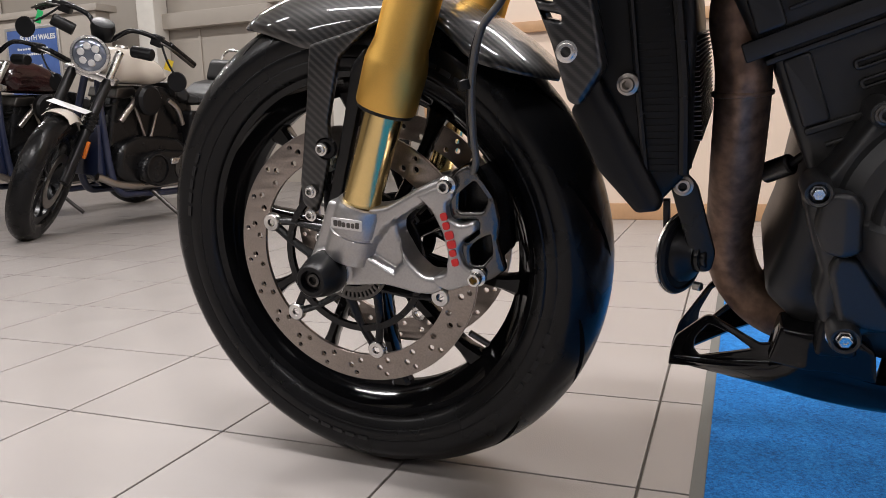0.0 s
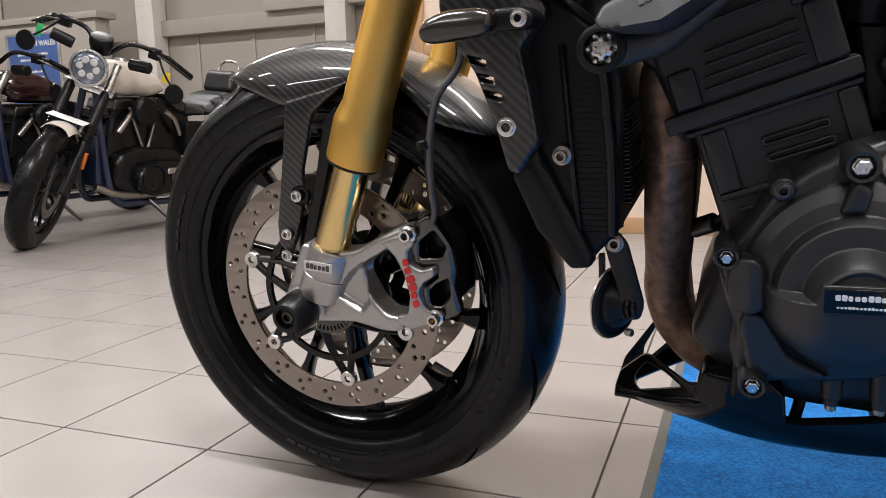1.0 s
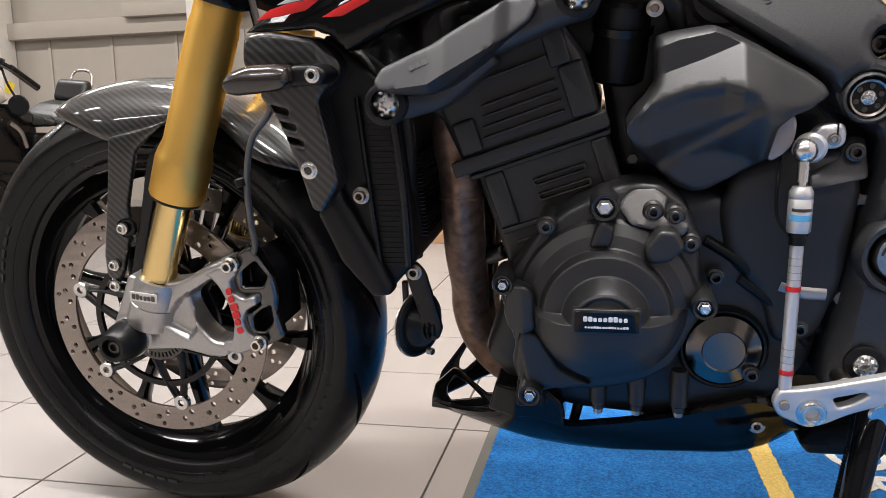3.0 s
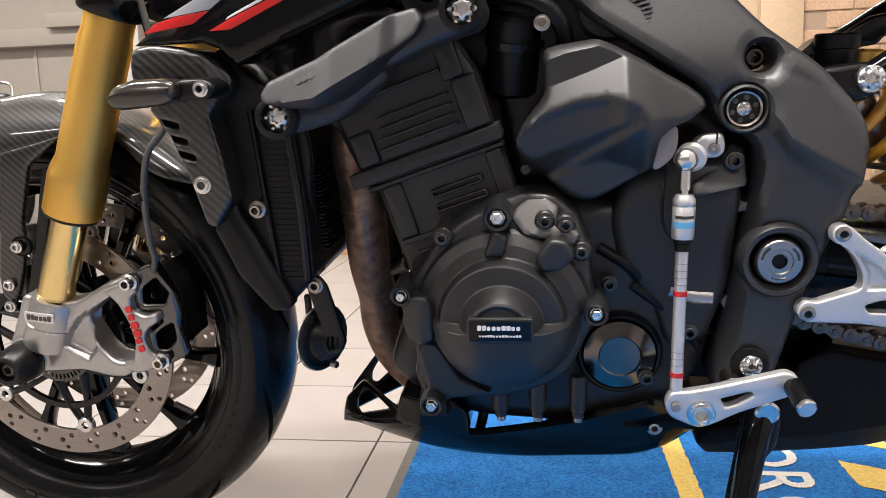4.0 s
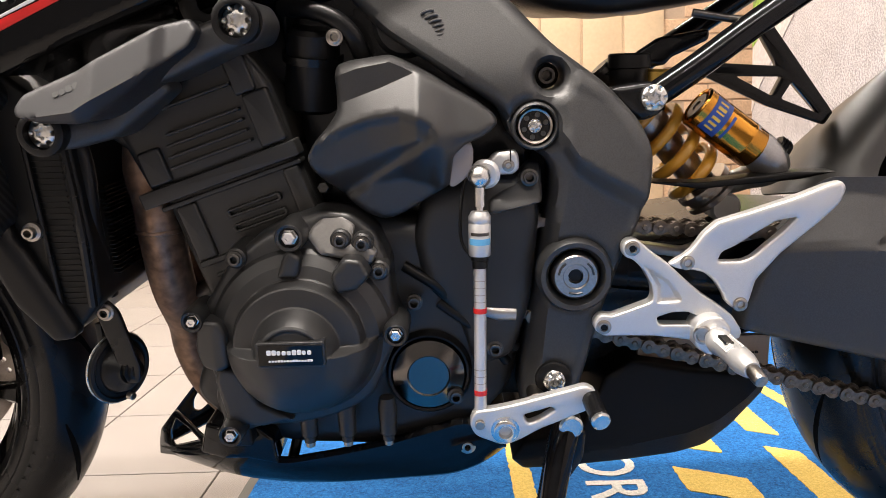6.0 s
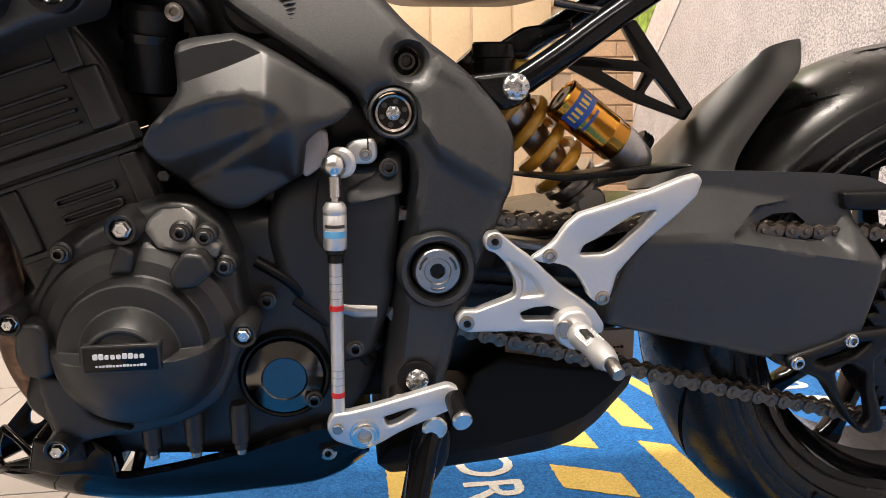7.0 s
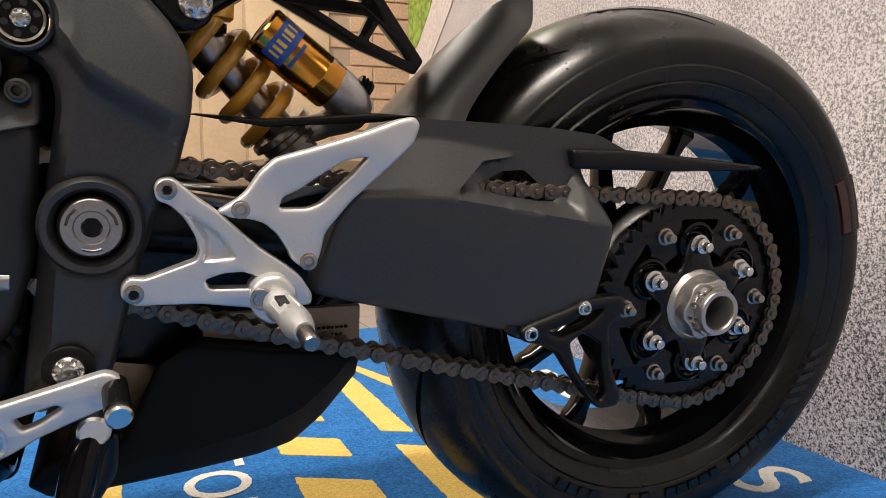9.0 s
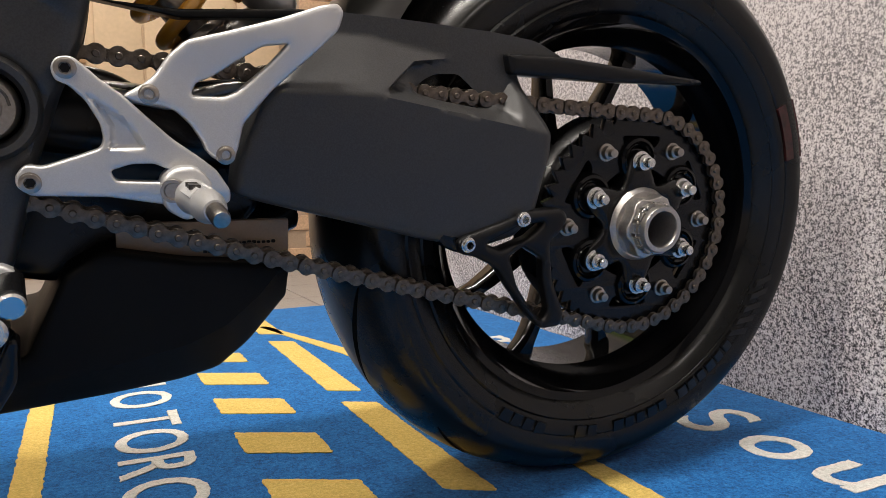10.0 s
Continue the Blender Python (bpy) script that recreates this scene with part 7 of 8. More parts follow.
def shell(sgn, thick=0.0035, n=72):
    xs = [b[0] for b in BELLY]
    fine = np.linspace(xs[0], xs[-1], n)
    soft = np.ones(5) / 5
    cols = []
    for k in range(1, 6):
        c = np.interp(fine, xs, [b[k] for b in BELLY])
        cols.append(np.r_[c[:2], np.convolve(c, soft, "valid"), c[-2:]])
    bm = bmesh.new()
    skins = []
    for off in (0.0, thick):
        rows = []
        for x, top, bot, inn, lo, hi in zip(fine, *cols):
            h = hi - lo
            pts = [(top - 0.002, hi), (top, hi - 0.002), (top - 0.10 * (top - bot), hi - 0.25 * h), (top - 0.32 * (top - bot), hi - 0.5 * h), (top - 0.62 * (top - bot), hi - 0.75 * h), (bot + 0.004, lo + 0.06 * h), (bot, lo), (bot - 0.006, lo - 0.001), ((bot + inn) / 2, lo - 0.001), (inn, lo)]
            rows.append([bm.verts.new((x, sgn * max(0.0, y - off), z + off)) for y, z in pts])
        skins.append(rows)
        for a, b in zip(rows, rows[1:]):
            for j in range(len(a) - 1):
                bm.faces.new((a[j], a[j + 1], b[j + 1], b[j]))
    a, b = skins
    last = len(a[0]) - 1
    for i in range(n - 1):
        for j in (0, last):
            bm.faces.new((a[i][j], a[i + 1][j], b[i + 1][j], b[i][j]))
    for i in (0, n - 1):
        for j in range(last):
            bm.faces.new((a[i][j], a[i][j + 1], b[i][j + 1], b[i][j]))
    return bm


# Added dark filler: blocks the bright carpet between pan and engine.
part("catalyst_box", relief(rounded([(0.63, 0.20), (0.64, 0.240), (0.75, 0.250), (0.80, 0.24), (0.79, 0.20)], 0.01), flat_y(-0.085), 0.085, 0.01, 0.01, cell=0.02), SILENCER, bike, "dark filler block inside the belly pan")
belly = new("belly_pan")
belly.parent = bike
belly["label"] = "gloss black belly pan with a pointed nose"
for s in (-1, 1):
    part("pan_shell", shell(s), GLOSS_BLACK, belly)
    slant = Matrix(((1, 0, 0, 0), (-1.05, 1, 0, -0.012 + 1.05 * 0.366), (0, 0, 1, 0), (0, 0, 0, 1)))
    blade = plate(rounded([(0.3636, 0.1725), (0.366, 0.190), (0.373, 0.212), (0.404, 0.2495), (0.411, 0.2535), (0.430, 0.250), (0.456, 0.2452), (0.466, 0.251), (0.472, 0.236), (0.447, 0.2205), (0.400, 0.190)], 0.003), -0.003, 0.003, [rounded([(0.408, 0.2435), (0.394, 0.2196), (0.3928, 0.2065), (0.3985, 0.2015), (0.432, 0.224), (0.450, 0.2365), (0.430, 0.243)], 0.004)], 0.0012, slant)
    part("nose_blade", blade if s < 0 else mirrored(blade), GLOSS_BLACK, belly, "black nose frame with a window")
    rail = tube(bmesh.new(), [(0.372, -0.020, 0.187), (0.41, -0.060, 0.203), (0.44, -0.092, 0.218), (0.466, -0.120, 0.232)], [0.002, 0.004, 0.0045, 0.004], 10, 8, 0.6)
    part("nose_rail", rail if s < 0 else mirrored(rail), SATIN_BLACK, belly)
    cheek = relief(rounded([(0.462, 0.240), (0.472, 0.276), (0.530, 0.277), (0.546, 0.262), (0.549, 0.232), (0.515, 0.240)], 0.004), lambda x, z: -0.152 + 0.5 * max(0.0, 0.492 - x) + 0.15 * max(0.0, z - 0.262), -0.10, 0.004, 0.004, cell=0.004)
    part("pan_cheek", cheek if s < 0 else mirrored(cheek), GLOSS_BLACK, belly)
part("pan_strut", tube(bmesh.new(), [(0.566, -0.10, 0.262), (0.561, -0.115, 0.235), (0.552, -0.120, 0.205)], 0.006, 10), MATT_BLACK, belly)
part("belly_bolt", bolt(bmesh.new(), (0.514, -0.170, 0.284), 0.0075, 0.006), CHROME, belly)
part("belly_bolt", bolt(bmesh.new(), (0.751, -0.129, 0.236), 0.006, 0.005, flange=1.5), STEEL, belly)
part("belly_stay", relief(rounded([(0.497, 0.262), (0.50, 0.295), (0.525, 0.297), (0.53, 0.262)], 0.006), flat_y(-0.168), -0.14, 0.004, 0.004), MATT_BLACK, belly)

# ---- the room ----
WALL_N, PANEL_X = 2.65, 1.90
floor = tagged(part("floor", box(bmesh.new(), (-9, -5, -0.10), (6, 9, -0.006)), GROUT), "dark grout bed of the tiled floor", "floor", kind="structure")
PITCH = 0.3065


def wall(name, lo, hi, material, label):
    return tagged(part(name, box(bmesh.new(), lo, hi), material, smooth=0), label, "wall", kind="structure")


wall("wall_east", (3.6, -5, 0), (3.8, 6, 3.0), WALL_CREAM, "plain cream painted wall")
# The south wall is unseen; its dark colour is chosen to reflect little fill.
wall("wall_south", (-9, -5.2, 0), (3.6, -5.0, 3.0), mat("dark_low_bounce_wall", (0.16, 0.16, 0.17), 0.6), "unseen closing wall, dark to cut bounced light")
wall("wall_west", (-9.2, -5, 0), (-9.0, 6, 3.0), WALL_CREAM, "plain cream painted wall")
wall("wall_far", (-9, 6.0, 0), (-1.0, 6.2, 3.0), WALL_CREAM, "cream panelled wall")
wall("wall_peach", (-1.0, WALL_N, 0), (0.95, WALL_N + 3.35, 3.0), WALL_PEACH, "warm peach painted wall with a dado rail")
WOOD = mat("pale_wood_veneer", (0.58, 0.42, 0.27), 0.5, grain=0.5, size=60, spots=0.12)
wall("wall_wood", (0.95, WALL_N, 0), (1.72, WALL_N + 0.1, 3.0), WOOD, "pale wood panelled wall")
wall("wall_brick", (1.72, WALL_N + 0.012, 0), (3.6, WALL_N + 0.1, 3.0), mat("tan_mortar", (0.40, 0.29, 0.205), 0.85, grain=0.8, size=200), "tan brick wall")
tagged(part("ceiling", box(bmesh.new(), (-9.2, -5.2, 3.0), (3.8, 6.2, 3.2)), CEIL, smooth=0), "white suspended ceiling", "ceiling", kind="structure")
PANEL_GREY = bpy.data.materials.new("asphalt_print")


def asphalt_print(m):
    """Printed road chippings: black, grey and white grains of two sizes, sharp in the foreground of the printed picture and hazier in its distance."""
    ns, ln, p = nodes_of(m)
    tc = ns.new("ShaderNodeTexCoord")
    total = None
    for scale, detail, weight in ((150.0, 3.0, 0.62), (330.0, 2.0, 0.55), (9.0, 3.0, 0.16)):
        v = ns.new("ShaderNodeTexNoise")
        v.inputs["Scale"].default_value, v.inputs["Detail"].default_value, v.inputs["Roughness"].default_value = scale, detail, 0.65
        ln.new(tc.outputs["Object"], v.inputs["Vector"])
        k = ns.new("ShaderNodeMath")
        k.operation = "MULTIPLY_ADD"
        ln.new(v.outputs["Fac"], k.inputs[0])
        k.inputs[1].default_value = weight
        if total is None:
            k.inputs[2].default_value = -0.165
        else:
            ln.new(total.outputs[0], k.inputs[2])
        total = k
    r = ns.new("ShaderNodeValToRGB")
    e = r.color_ramp.elements
    e[0].position, e[0].color = 0.405, (0.022, 0.020, 0.024, 1)
    e[1].position, e[1].color = 0.585, (0.78, 0.74, 0.735, 1)
    for pos, c in ((0.450, (0.17, 0.155, 0.162)), (0.492, (0.40, 0.365, 0.37)), (0.530, (0.60, 0.555, 0.55))):
        n = e.new(pos)
        n.color = (*c, 1)
    ln.new(total.outputs[0], r.inputs["Fac"])
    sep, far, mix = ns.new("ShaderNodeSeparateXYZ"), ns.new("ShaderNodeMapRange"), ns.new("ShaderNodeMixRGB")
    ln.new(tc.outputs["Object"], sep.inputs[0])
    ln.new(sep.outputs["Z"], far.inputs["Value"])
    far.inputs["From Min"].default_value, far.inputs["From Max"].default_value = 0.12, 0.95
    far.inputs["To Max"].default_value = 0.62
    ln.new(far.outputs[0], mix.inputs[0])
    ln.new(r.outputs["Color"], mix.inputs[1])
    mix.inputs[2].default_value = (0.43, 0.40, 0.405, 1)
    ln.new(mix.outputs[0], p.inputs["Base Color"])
    p.inputs["Roughness"].default_value = 0.45


asphalt_print(PANEL_GREY)
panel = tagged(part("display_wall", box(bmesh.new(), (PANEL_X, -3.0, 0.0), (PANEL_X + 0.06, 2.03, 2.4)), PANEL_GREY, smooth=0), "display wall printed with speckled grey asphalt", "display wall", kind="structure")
carpet = tagged(part("carpet", box(bmesh.new(), (0.405, -1.3, -0.004), (PANEL_X - 0.002, 1.38, 0.004)), CARPET), "blue display carpet with yellow and white lettering", "carpet", kind="structure")
tagged(part("carpet_edge", box(bmesh.new(), (0.388, -1.33, -0.004), (0.4048, 1.41, 0.003), None, 0.001), MAT_EDGE), "dark rubber edge strip of the carpet", "trim", kind="structure")


RAG = random.Random(11)


def on_floor(pts, z=0.0045):
    """A flat patch of pile with a slightly ragged outline."""
    line = []
    for a, b in zip(pts, [*pts[1:], pts[0]]):
        a, b = Vector(a[:2]), Vector(b[:2])
        n = max(1, int((b - a).length / 0.006))
        line += [a.lerp(b, k / n) + Vector((RAG.uniform(-1, 1), RAG.uniform(-1, 1))) * 0.0013 for k in range(n)]
    data = bpy.data.curves.new("scratch", "CURVE")
    data.dimensions, data.fill_mode, data.extrude = "2D", "BOTH", 0.0008
    s = data.splines.new("POLY")
    s.points.add(len(line) - 1)
    for q, w in zip(s.points, line):
        q.co = (w[0], w[1], 0, 1)
    s.use_cyclic_u = True
    bm = from_curve(data)
    bm.transform(Matrix.Translation((0, 0, z)))
    return bm


def yellow(pts):
    part("yellow_mark", on_floor(rounded(pts, 0.006, 3)), CARPET_YELLOW, carpet)


for k in range(9):
    y = 0.512 + 0.193 * (k - 4)
    yellow([(1.097, y + 0.19 * 0), (1.202, y - 0.055), (1.202, y - 0.145), (1.097, y - 0.093)])
for y0, y1 in ((1.37, 1.03), (0.936, 0.47), (0.395, 0.0), (-0.08, -0.52), (-0.60, -1.0)):
    yellow([(1.281, y0), (1.333, y0 - 0.03), (1.333, y1 - 0.03), (1.281, y1)])
yellow([(0.826, 1.3), (0.861, 1.3), (0.861, -1.2), (0.826, -1.2)])
yellow([(1.298, 1.12), (1.318, 1.12), (1.420, 0.76), (1.470, 0.40), (1.487, 0.0), (1.484, -0.6), (1.445, -0.6), (1.455, 0.0), (1.440, 0.38), (1.392, 0.73)])
READ = Matrix(((0, 1, 0, 0), (-1, 0, 0, 0), (0, 0, 1, 0), (0, 0, 0, 1)))


def carpet_word(text, ys, x, size):
    for ch, y in zip(text, ys):
        bm = words(ch, size, Matrix.Translation((x, y, 0.0046)) @ READ, 0.0008, bold=0.010 * size)
        long = [e for e in bm.edges if e.calc_length() > 0.012 and len(e.link_faces) == 2 and abs(e.link_faces[0].normal.z - e.link_faces[1].normal.z) > 0.5]
        bmesh.ops.subdivide_edges(bm, edges=long, cuts=7)
        for v in bm.verts:
            v.co.x += RAG.uniform(-1, 1) * 0.0010
            v.co.y += RAG.uniform(-1, 1) * 0.0010
        part("carpet_letter", bm, CARPET_WHITE, carpet, "white woven letter", 0)


carpet_word("MOTORCYCLES", (0.690, 0.565, 0.437, 0.336, 0.237, 0.140, 0.045, -0.05, -0.14, -0.22, -0.31), 0.985, 0.132)
carpet_word("South", (0.045, -0.075, -0.185, -0.27, -0.36), 1.737, 0.175)
carpet_word("Wales", (-0.56, -0.70, -0.79, -0.87, -0.98), 1.737, 0.175)
carpet_word("Welcome", (1.25, 1.11, 1.02, 0.94, 0.83, 0.68, 0.54), 1.745, 0.165)
carpet_word("to", (0.36, 0.28), 1.745, 0.165)

# ---- wall trims and the background of the showroom ----
TRIM_WOOD = mat("tan_varnished_trim", (0.42, 0.25, 0.13), 0.4, grain=0.4, size=60)
WHITE_PAINT = mat("white_gloss_paint", (0.72, 0.69, 0.63), 0.35, grain=0.2)
GREY_PANEL = mat("grey_beige_panel", (0.40, 0.36, 0.31), 0.6, grain=0.2, spots=0.06)


def trim(name, lo, hi, material, label, bevel=0.004):
    return tagged(part(name, box(bmesh.new(), lo, hi, None, bevel), material, smooth=30), label, "trim", kind="structure")


trim("baseboard", (-1.0, WALL_N - 0.015, 0), (0.95, WALL_N - 0.001, 0.075), TRIM_WOOD, "tan wooden skirting board")
trim("trim", (-1.0, WALL_N - 0.022, 0.86), (0.95, WALL_N - 0.001, 0.91), TRIM_WOOD, "tan wooden dado rail")
trim("trim", (-1.02, WALL_N - 0.03, 0), (-0.97, WALL_N - 0.001, 3.0), TRIM_WOOD, "tan wooden corner post")
for k in range(4):
    trim("trim", (0.985 + 0.19 * k, WALL_N - 0.012, 0.05), (1.165 + 0.19 * k, WALL_N - 0.001, 2.4), WOOD, "pale wood wall board")
for x in (-4.78, -2.78, -6.9):
    trim("trim", (x, 4.82, 0), (x + 0.20, 5.0, 3.0), WHITE_PAINT, "white painted steel column", 0.01)
trim("trim", (-4.65, 4.92, 1.42), (-2.78, 5.02, 1.56), GREY_PANEL, "grey-beige horizontal sheeting rail", 0.006)
trim("trim", (-3.40, 4.86, 1.55), (-2.3, 5.0, 1.66), GREY_PANEL, "grey-beige boxed beam", 0.006)
wall("wall_inner", (-9.0, 5.02, 0), (-1.0, 5.1, 3.0), GREY_PANEL, "grey-beige sheeted wall")
for k in range(12):
    trim("trim", (-8.6 + 0.62 * k, 5.006, 0), (-8.57 + 0.62 * k, 5.02, 1.42), WALL_CREAM, "narrow upright joint strip", 0.002)
half = trim("trim", (-8.5, 4.55, 0), (-5.0, 4.72, 1.58), WALL_CREAM, "cream half-height counter screen", 0.01)
trim("trim", (-8.5, 4.52, 1.58), (-4.95, 4.76, 1.64), GREY_PANEL, "grey capping on the counter screen", 0.006)
POSTER_BLUE = mat("blue_poster_print", (0.08, 0.14, 0.36), 0.3, spots=0.35)
poster = tagged(part("poster", box(bmesh.new(), (-6.11, 4.535, 0.78), (-5.47, 4.549, 1.48), None, 0.002), POSTER_BLUE), "blue printed poster with white heading", "poster")
part("poster_frame", plate([(-6.13, 0.76), (-5.45, 0.76), (-5.45, 1.50), (-6.13, 1.50)], 4.532, 4.548, [[(-6.105, 0.785), (-5.475, 0.785), (-5.475, 1.475), (-6.105, 1.475)]], 0.003), ALU, poster)
part("poster_heading", words("SOUTH WALES", 0.066, Matrix.Translation((-5.715, 4.533, 1.395)) @ SIDE, 0.001, bold=0.002), WHITE, poster)
for k, (w, z) in enumerate(((0.40, 1.24), (0.34, 1.19), (0.20, 1.08), (0.24, 1.03))):
    marks("poster_line", letter_bars(12, w, 0.022, Matrix.Translation((-5.79, 4.534, z + 0.06)) @ SIDE, 0.0008, k), WHITE, poster)

# grass and verge printed on the display wall
GRASS = mat("printed_grass", (0.22, 0.34, 0.05), 0.5, grain=1.6, size=40, spots=0.5)
VERGE = mat("printed_pale_kerb", (0.62, 0.545, 0.52), 0.5, grain=1.6, size=60, spots=0.12)


def on_panel_wall(name, pts, x, material, label):
    bm = plate(rounded(pts, 0.01, 3), -0.001, 0.001, edge=0.0002)
    bm.transform(Matrix.Translation((x, 0, 0)) @ Matrix.Rotation(radians(-90), 4, "Z"))
    return part(name, bm, material, panel, label)


on_panel_wall("printed_kerb", [(-2.028, 0.66), (-1.95, 0.76), (-1.62, 1.02), (-1.15, 1.50), (-0.6, 2.39), (-2.028, 2.39)], PANEL_X - 0.002, VERGE, "pale printed kerb")
on_panel_wall("printed_grass", [(-2.028, 0.90), (-1.92, 0.96), (-1.80, 1.06), (-1.50, 1.45), (-1.1, 2.39), (-2.028, 2.39)], PANEL_X - 0.004, GRASS, "printed green grass")

# ---- parked motorcycles ----
CREAM_TANK = mat("pearl_white_tank", (0.70, 0.64, 0.56), 0.22, coat=0.8, spots=0.04)
DARK_TANK = mat("dark_maroon_tank", (0.035, 0.012, 0.012), 0.18, coat=0.8)
NAVY = mat("navy_frame_paint", (0.010, 0.016, 0.045), 0.3, coat=0.4)
LEATHER = mat("black_seat_leather", (0.014, 0.014, 0.014), 0.42, grain=0.6, size=500, relief=0.3)
ORANGE = mat("orange_reflector", (0.62, 0.16, 0.02), 0.25)
LENS = mat("clear_lamp_lens", (0.16, 0.18, 0.22), 0.08, metal=0.6)


def cruiser(label, tank_mat, m, steer=24.0, tag=None, sissy=False, mirror=True):
    """A low cruiser: x runs back from the front contact point, y to its right."""
    b = thing("motorcycle", label, "motorcycle", m, "parked motorcycles")
    turn = Matrix.Rotation(radians(steer), 4, Vector((0.5, 0, 0.87)))

    def fp(name, bm, mt, par=b, lab=""):
        bm.transform(turn)
        return part(name, bm, mt, par, lab)

    fz, rz, rx = 0.335, 0.32, 1.52
    fw = fp("front_wheel", lathe(bmesh.new(), [(0.20, -0.03), (0.235, -0.035), (0.235, 0.035), (0.20, 0.03)], (0, 0, fz), (0, 1, 0), 40, True), SATIN_BLACK, b, "black wire-look front wheel")
    fp("tyre", tyre(bmesh.new(), (0, 0, fz), 0.335, 0.055, 0.235, groove_fn(24, 1.2, 0.0), 120), RUBBER, fw)
    fp("spokes", spokes(bmesh.new(), (0, 0, fz), 9, 0.03, 0.205, 0.008, 0.012, 0.2), SATIN_BLACK, fw)
    fp("brake_disc", lathe(bmesh.new(), [(0.10, -0.055), (0.145, -0.055), (0.145, -0.05), (0.10, -0.05)], (0, 0, fz), (0, 1, 0), 48, True), STEEL, fw)
    fp("front_mudguard", arch((0, 0, fz), 0.362, radians(100), radians(25), 0.07, 0.03, 0.01, 0.003, 16, 9), tank_mat, b)
    for s in (-1, 1):
        leg = fp("fork_leg", rod(bmesh.new(), (0.0, 0.09 * s, fz), (0.30, 0.09 * s, 0.86), 0.026), MATT_BLACK)
        fp("fork_tube", rod(bmesh.new(), (0.15, 0.09 * s, 0.60), (0.385, 0.09 * s, 1.01), 0.021), CHROME, leg, "chrome fork tube")
        fp("gaiter", lathe(bmesh.new(), [(0.030 + 0.006 * (k % 2), 0.012 * k) for k in range(9)], (0.15, 0.09 * s, 0.60), (0.50, 0, 0.87), 16), RUBBER, leg)
        fp("indicator", rod(bmesh.new(), (0.37, 0.15 * s, 1.04), (0.34, 0.26 * s, 1.06), 0.032), MATT_BLACK, leg)
    fp("fork_yoke", box(bmesh.new(), (0.28, -0.13, 0.84), (0.36, 0.13, 0.875), None, 0.01), CHROME, b, "polished fork yoke")
    lamp = fp("headlamp", lathe(bmesh.new(), [(0, -0.10), (0.06, -0.09), (0.085, -0.04), (0.092, 0.0), (0.092, 0.02), (0.085, 0.025)], (0.22, 0, 0.97), (-1, 0, 0.05), 32), SATIN_BLACK, b, "round black headlamp with a clear lens")
    fp("lens", lathe(bmesh.new(), [(0, 0.034), (0.04, 0.031), (0.075, 0.024), (0.085, 0.015)], (0.22, 0, 0.97), (-1, 0, 0.05), 32), LENS, lamp)
    fp("lens_ring", lathe(bmesh.new(), [(0.082, 0.014), (0.096, 0.016), (0.096, 0.026), (0.084, 0.028)], (0.22, 0, 0.97), (-1, 0, 0.05), 32, True), CHROME, lamp)
    for k in range(6):
        a = math.pi * k / 3
        fp("reflector", lathe(bmesh.new(), [(0, 0.036), (0.016, 0.036), (0.02, 0.030)], (0.22, 0.042 * math.cos(a), 0.97 + 0.042 * math.sin(a)), (-1, 0, 0.05), 14), ALU, lamp)
    fp("speedometer", lathe(bmesh.new(), [(0, -0.06), (0.05, -0.05), (0.062, 0.0), (0.055, 0.03), (0, 0.04)], (0.30, 0, 1.11), (-0.4, 0, 1), 24), MATT_BLACK, b)
    bars = fp("handlebar", tube(bmesh.new(), [(0.60, -0.42, 1.06), (0.46, -0.30, 1.13), (0.40, -0.12, 1.14), (0.385, 0, 1.04), (0.40, 0.12, 1.14), (0.46, 0.30, 1.13), (0.60, 0.42, 1.06)], 0.013, 10), SATIN_BLACK, b, "black handlebar with grips and levers")
    for s in (-1, 1):
        fp("grip", rod(bmesh.new(), (0.46, 0.30 * s, 1.13), (0.61, 0.43 * s, 1.055), 0.019), RUBBER, bars)
        fp("lever", tube(bmesh.new(), [(0.42, 0.26 * s, 1.13), (0.44, 0.34 * s, 1.11), (0.56, 0.44 * s, 1.05)], 0.006, 8), DARK_STEEL, bars)
        fp("switch_box", box(bmesh.new(), (0.42, 0.24 * s - 0.03, 1.10), (0.48, 0.24 * s + 0.03, 1.16), None, 0.008), MATT_BLACK, bars)
        if mirror:
            st = fp("mirror_stalk", tube(bmesh.new(), [(0.44, 0.26 * s, 1.13), (0.42, 0.32 * s, 1.05), (0.42, 0.38 * s, 0.99)], 0.006, 8), MATT_BLACK, bars)
            fp("mirror", lathe(bmesh.new(), [(0, -0.012), (0.05, -0.010), (0.055, 0.0), (0.05, 0.006), (0, 0.006)], (0.42, 0.40 * s, 0.96), (-1, 0.2, 0), 24), MATT_BLACK, st)
    tline = rounded([(0.42, 0.93), (0.50, 1.00), (0.66, 1.00), (0.86, 0.93), (0.92, 0.84), (0.80, 0.80), (0.50, 0.80), (0.43, 0.86)], 0.05)
    tk = part("fuel_tank", relief(tline, flat_y(-0.115), 0.115, 0.07, 0.07, cell=0.03), tank_mat, b)
    part("tank_cap", lathe(bmesh.new(), [(0, 0.012), (0.03, 0.01), (0.036, 0), (0, 0)], (0.60, -0.04, 1.0), (0, -0.1, 1), 20), CHROME, tk)
    part("air_cleaner", lathe(bmesh.new(), [(0, 0.05), (0.07, 0.045), (0.085, 0.03), (0.085, 0)], (0.66, -0.15, 0.72), (0, -1, 0), 28), MATT_BLACK, b)
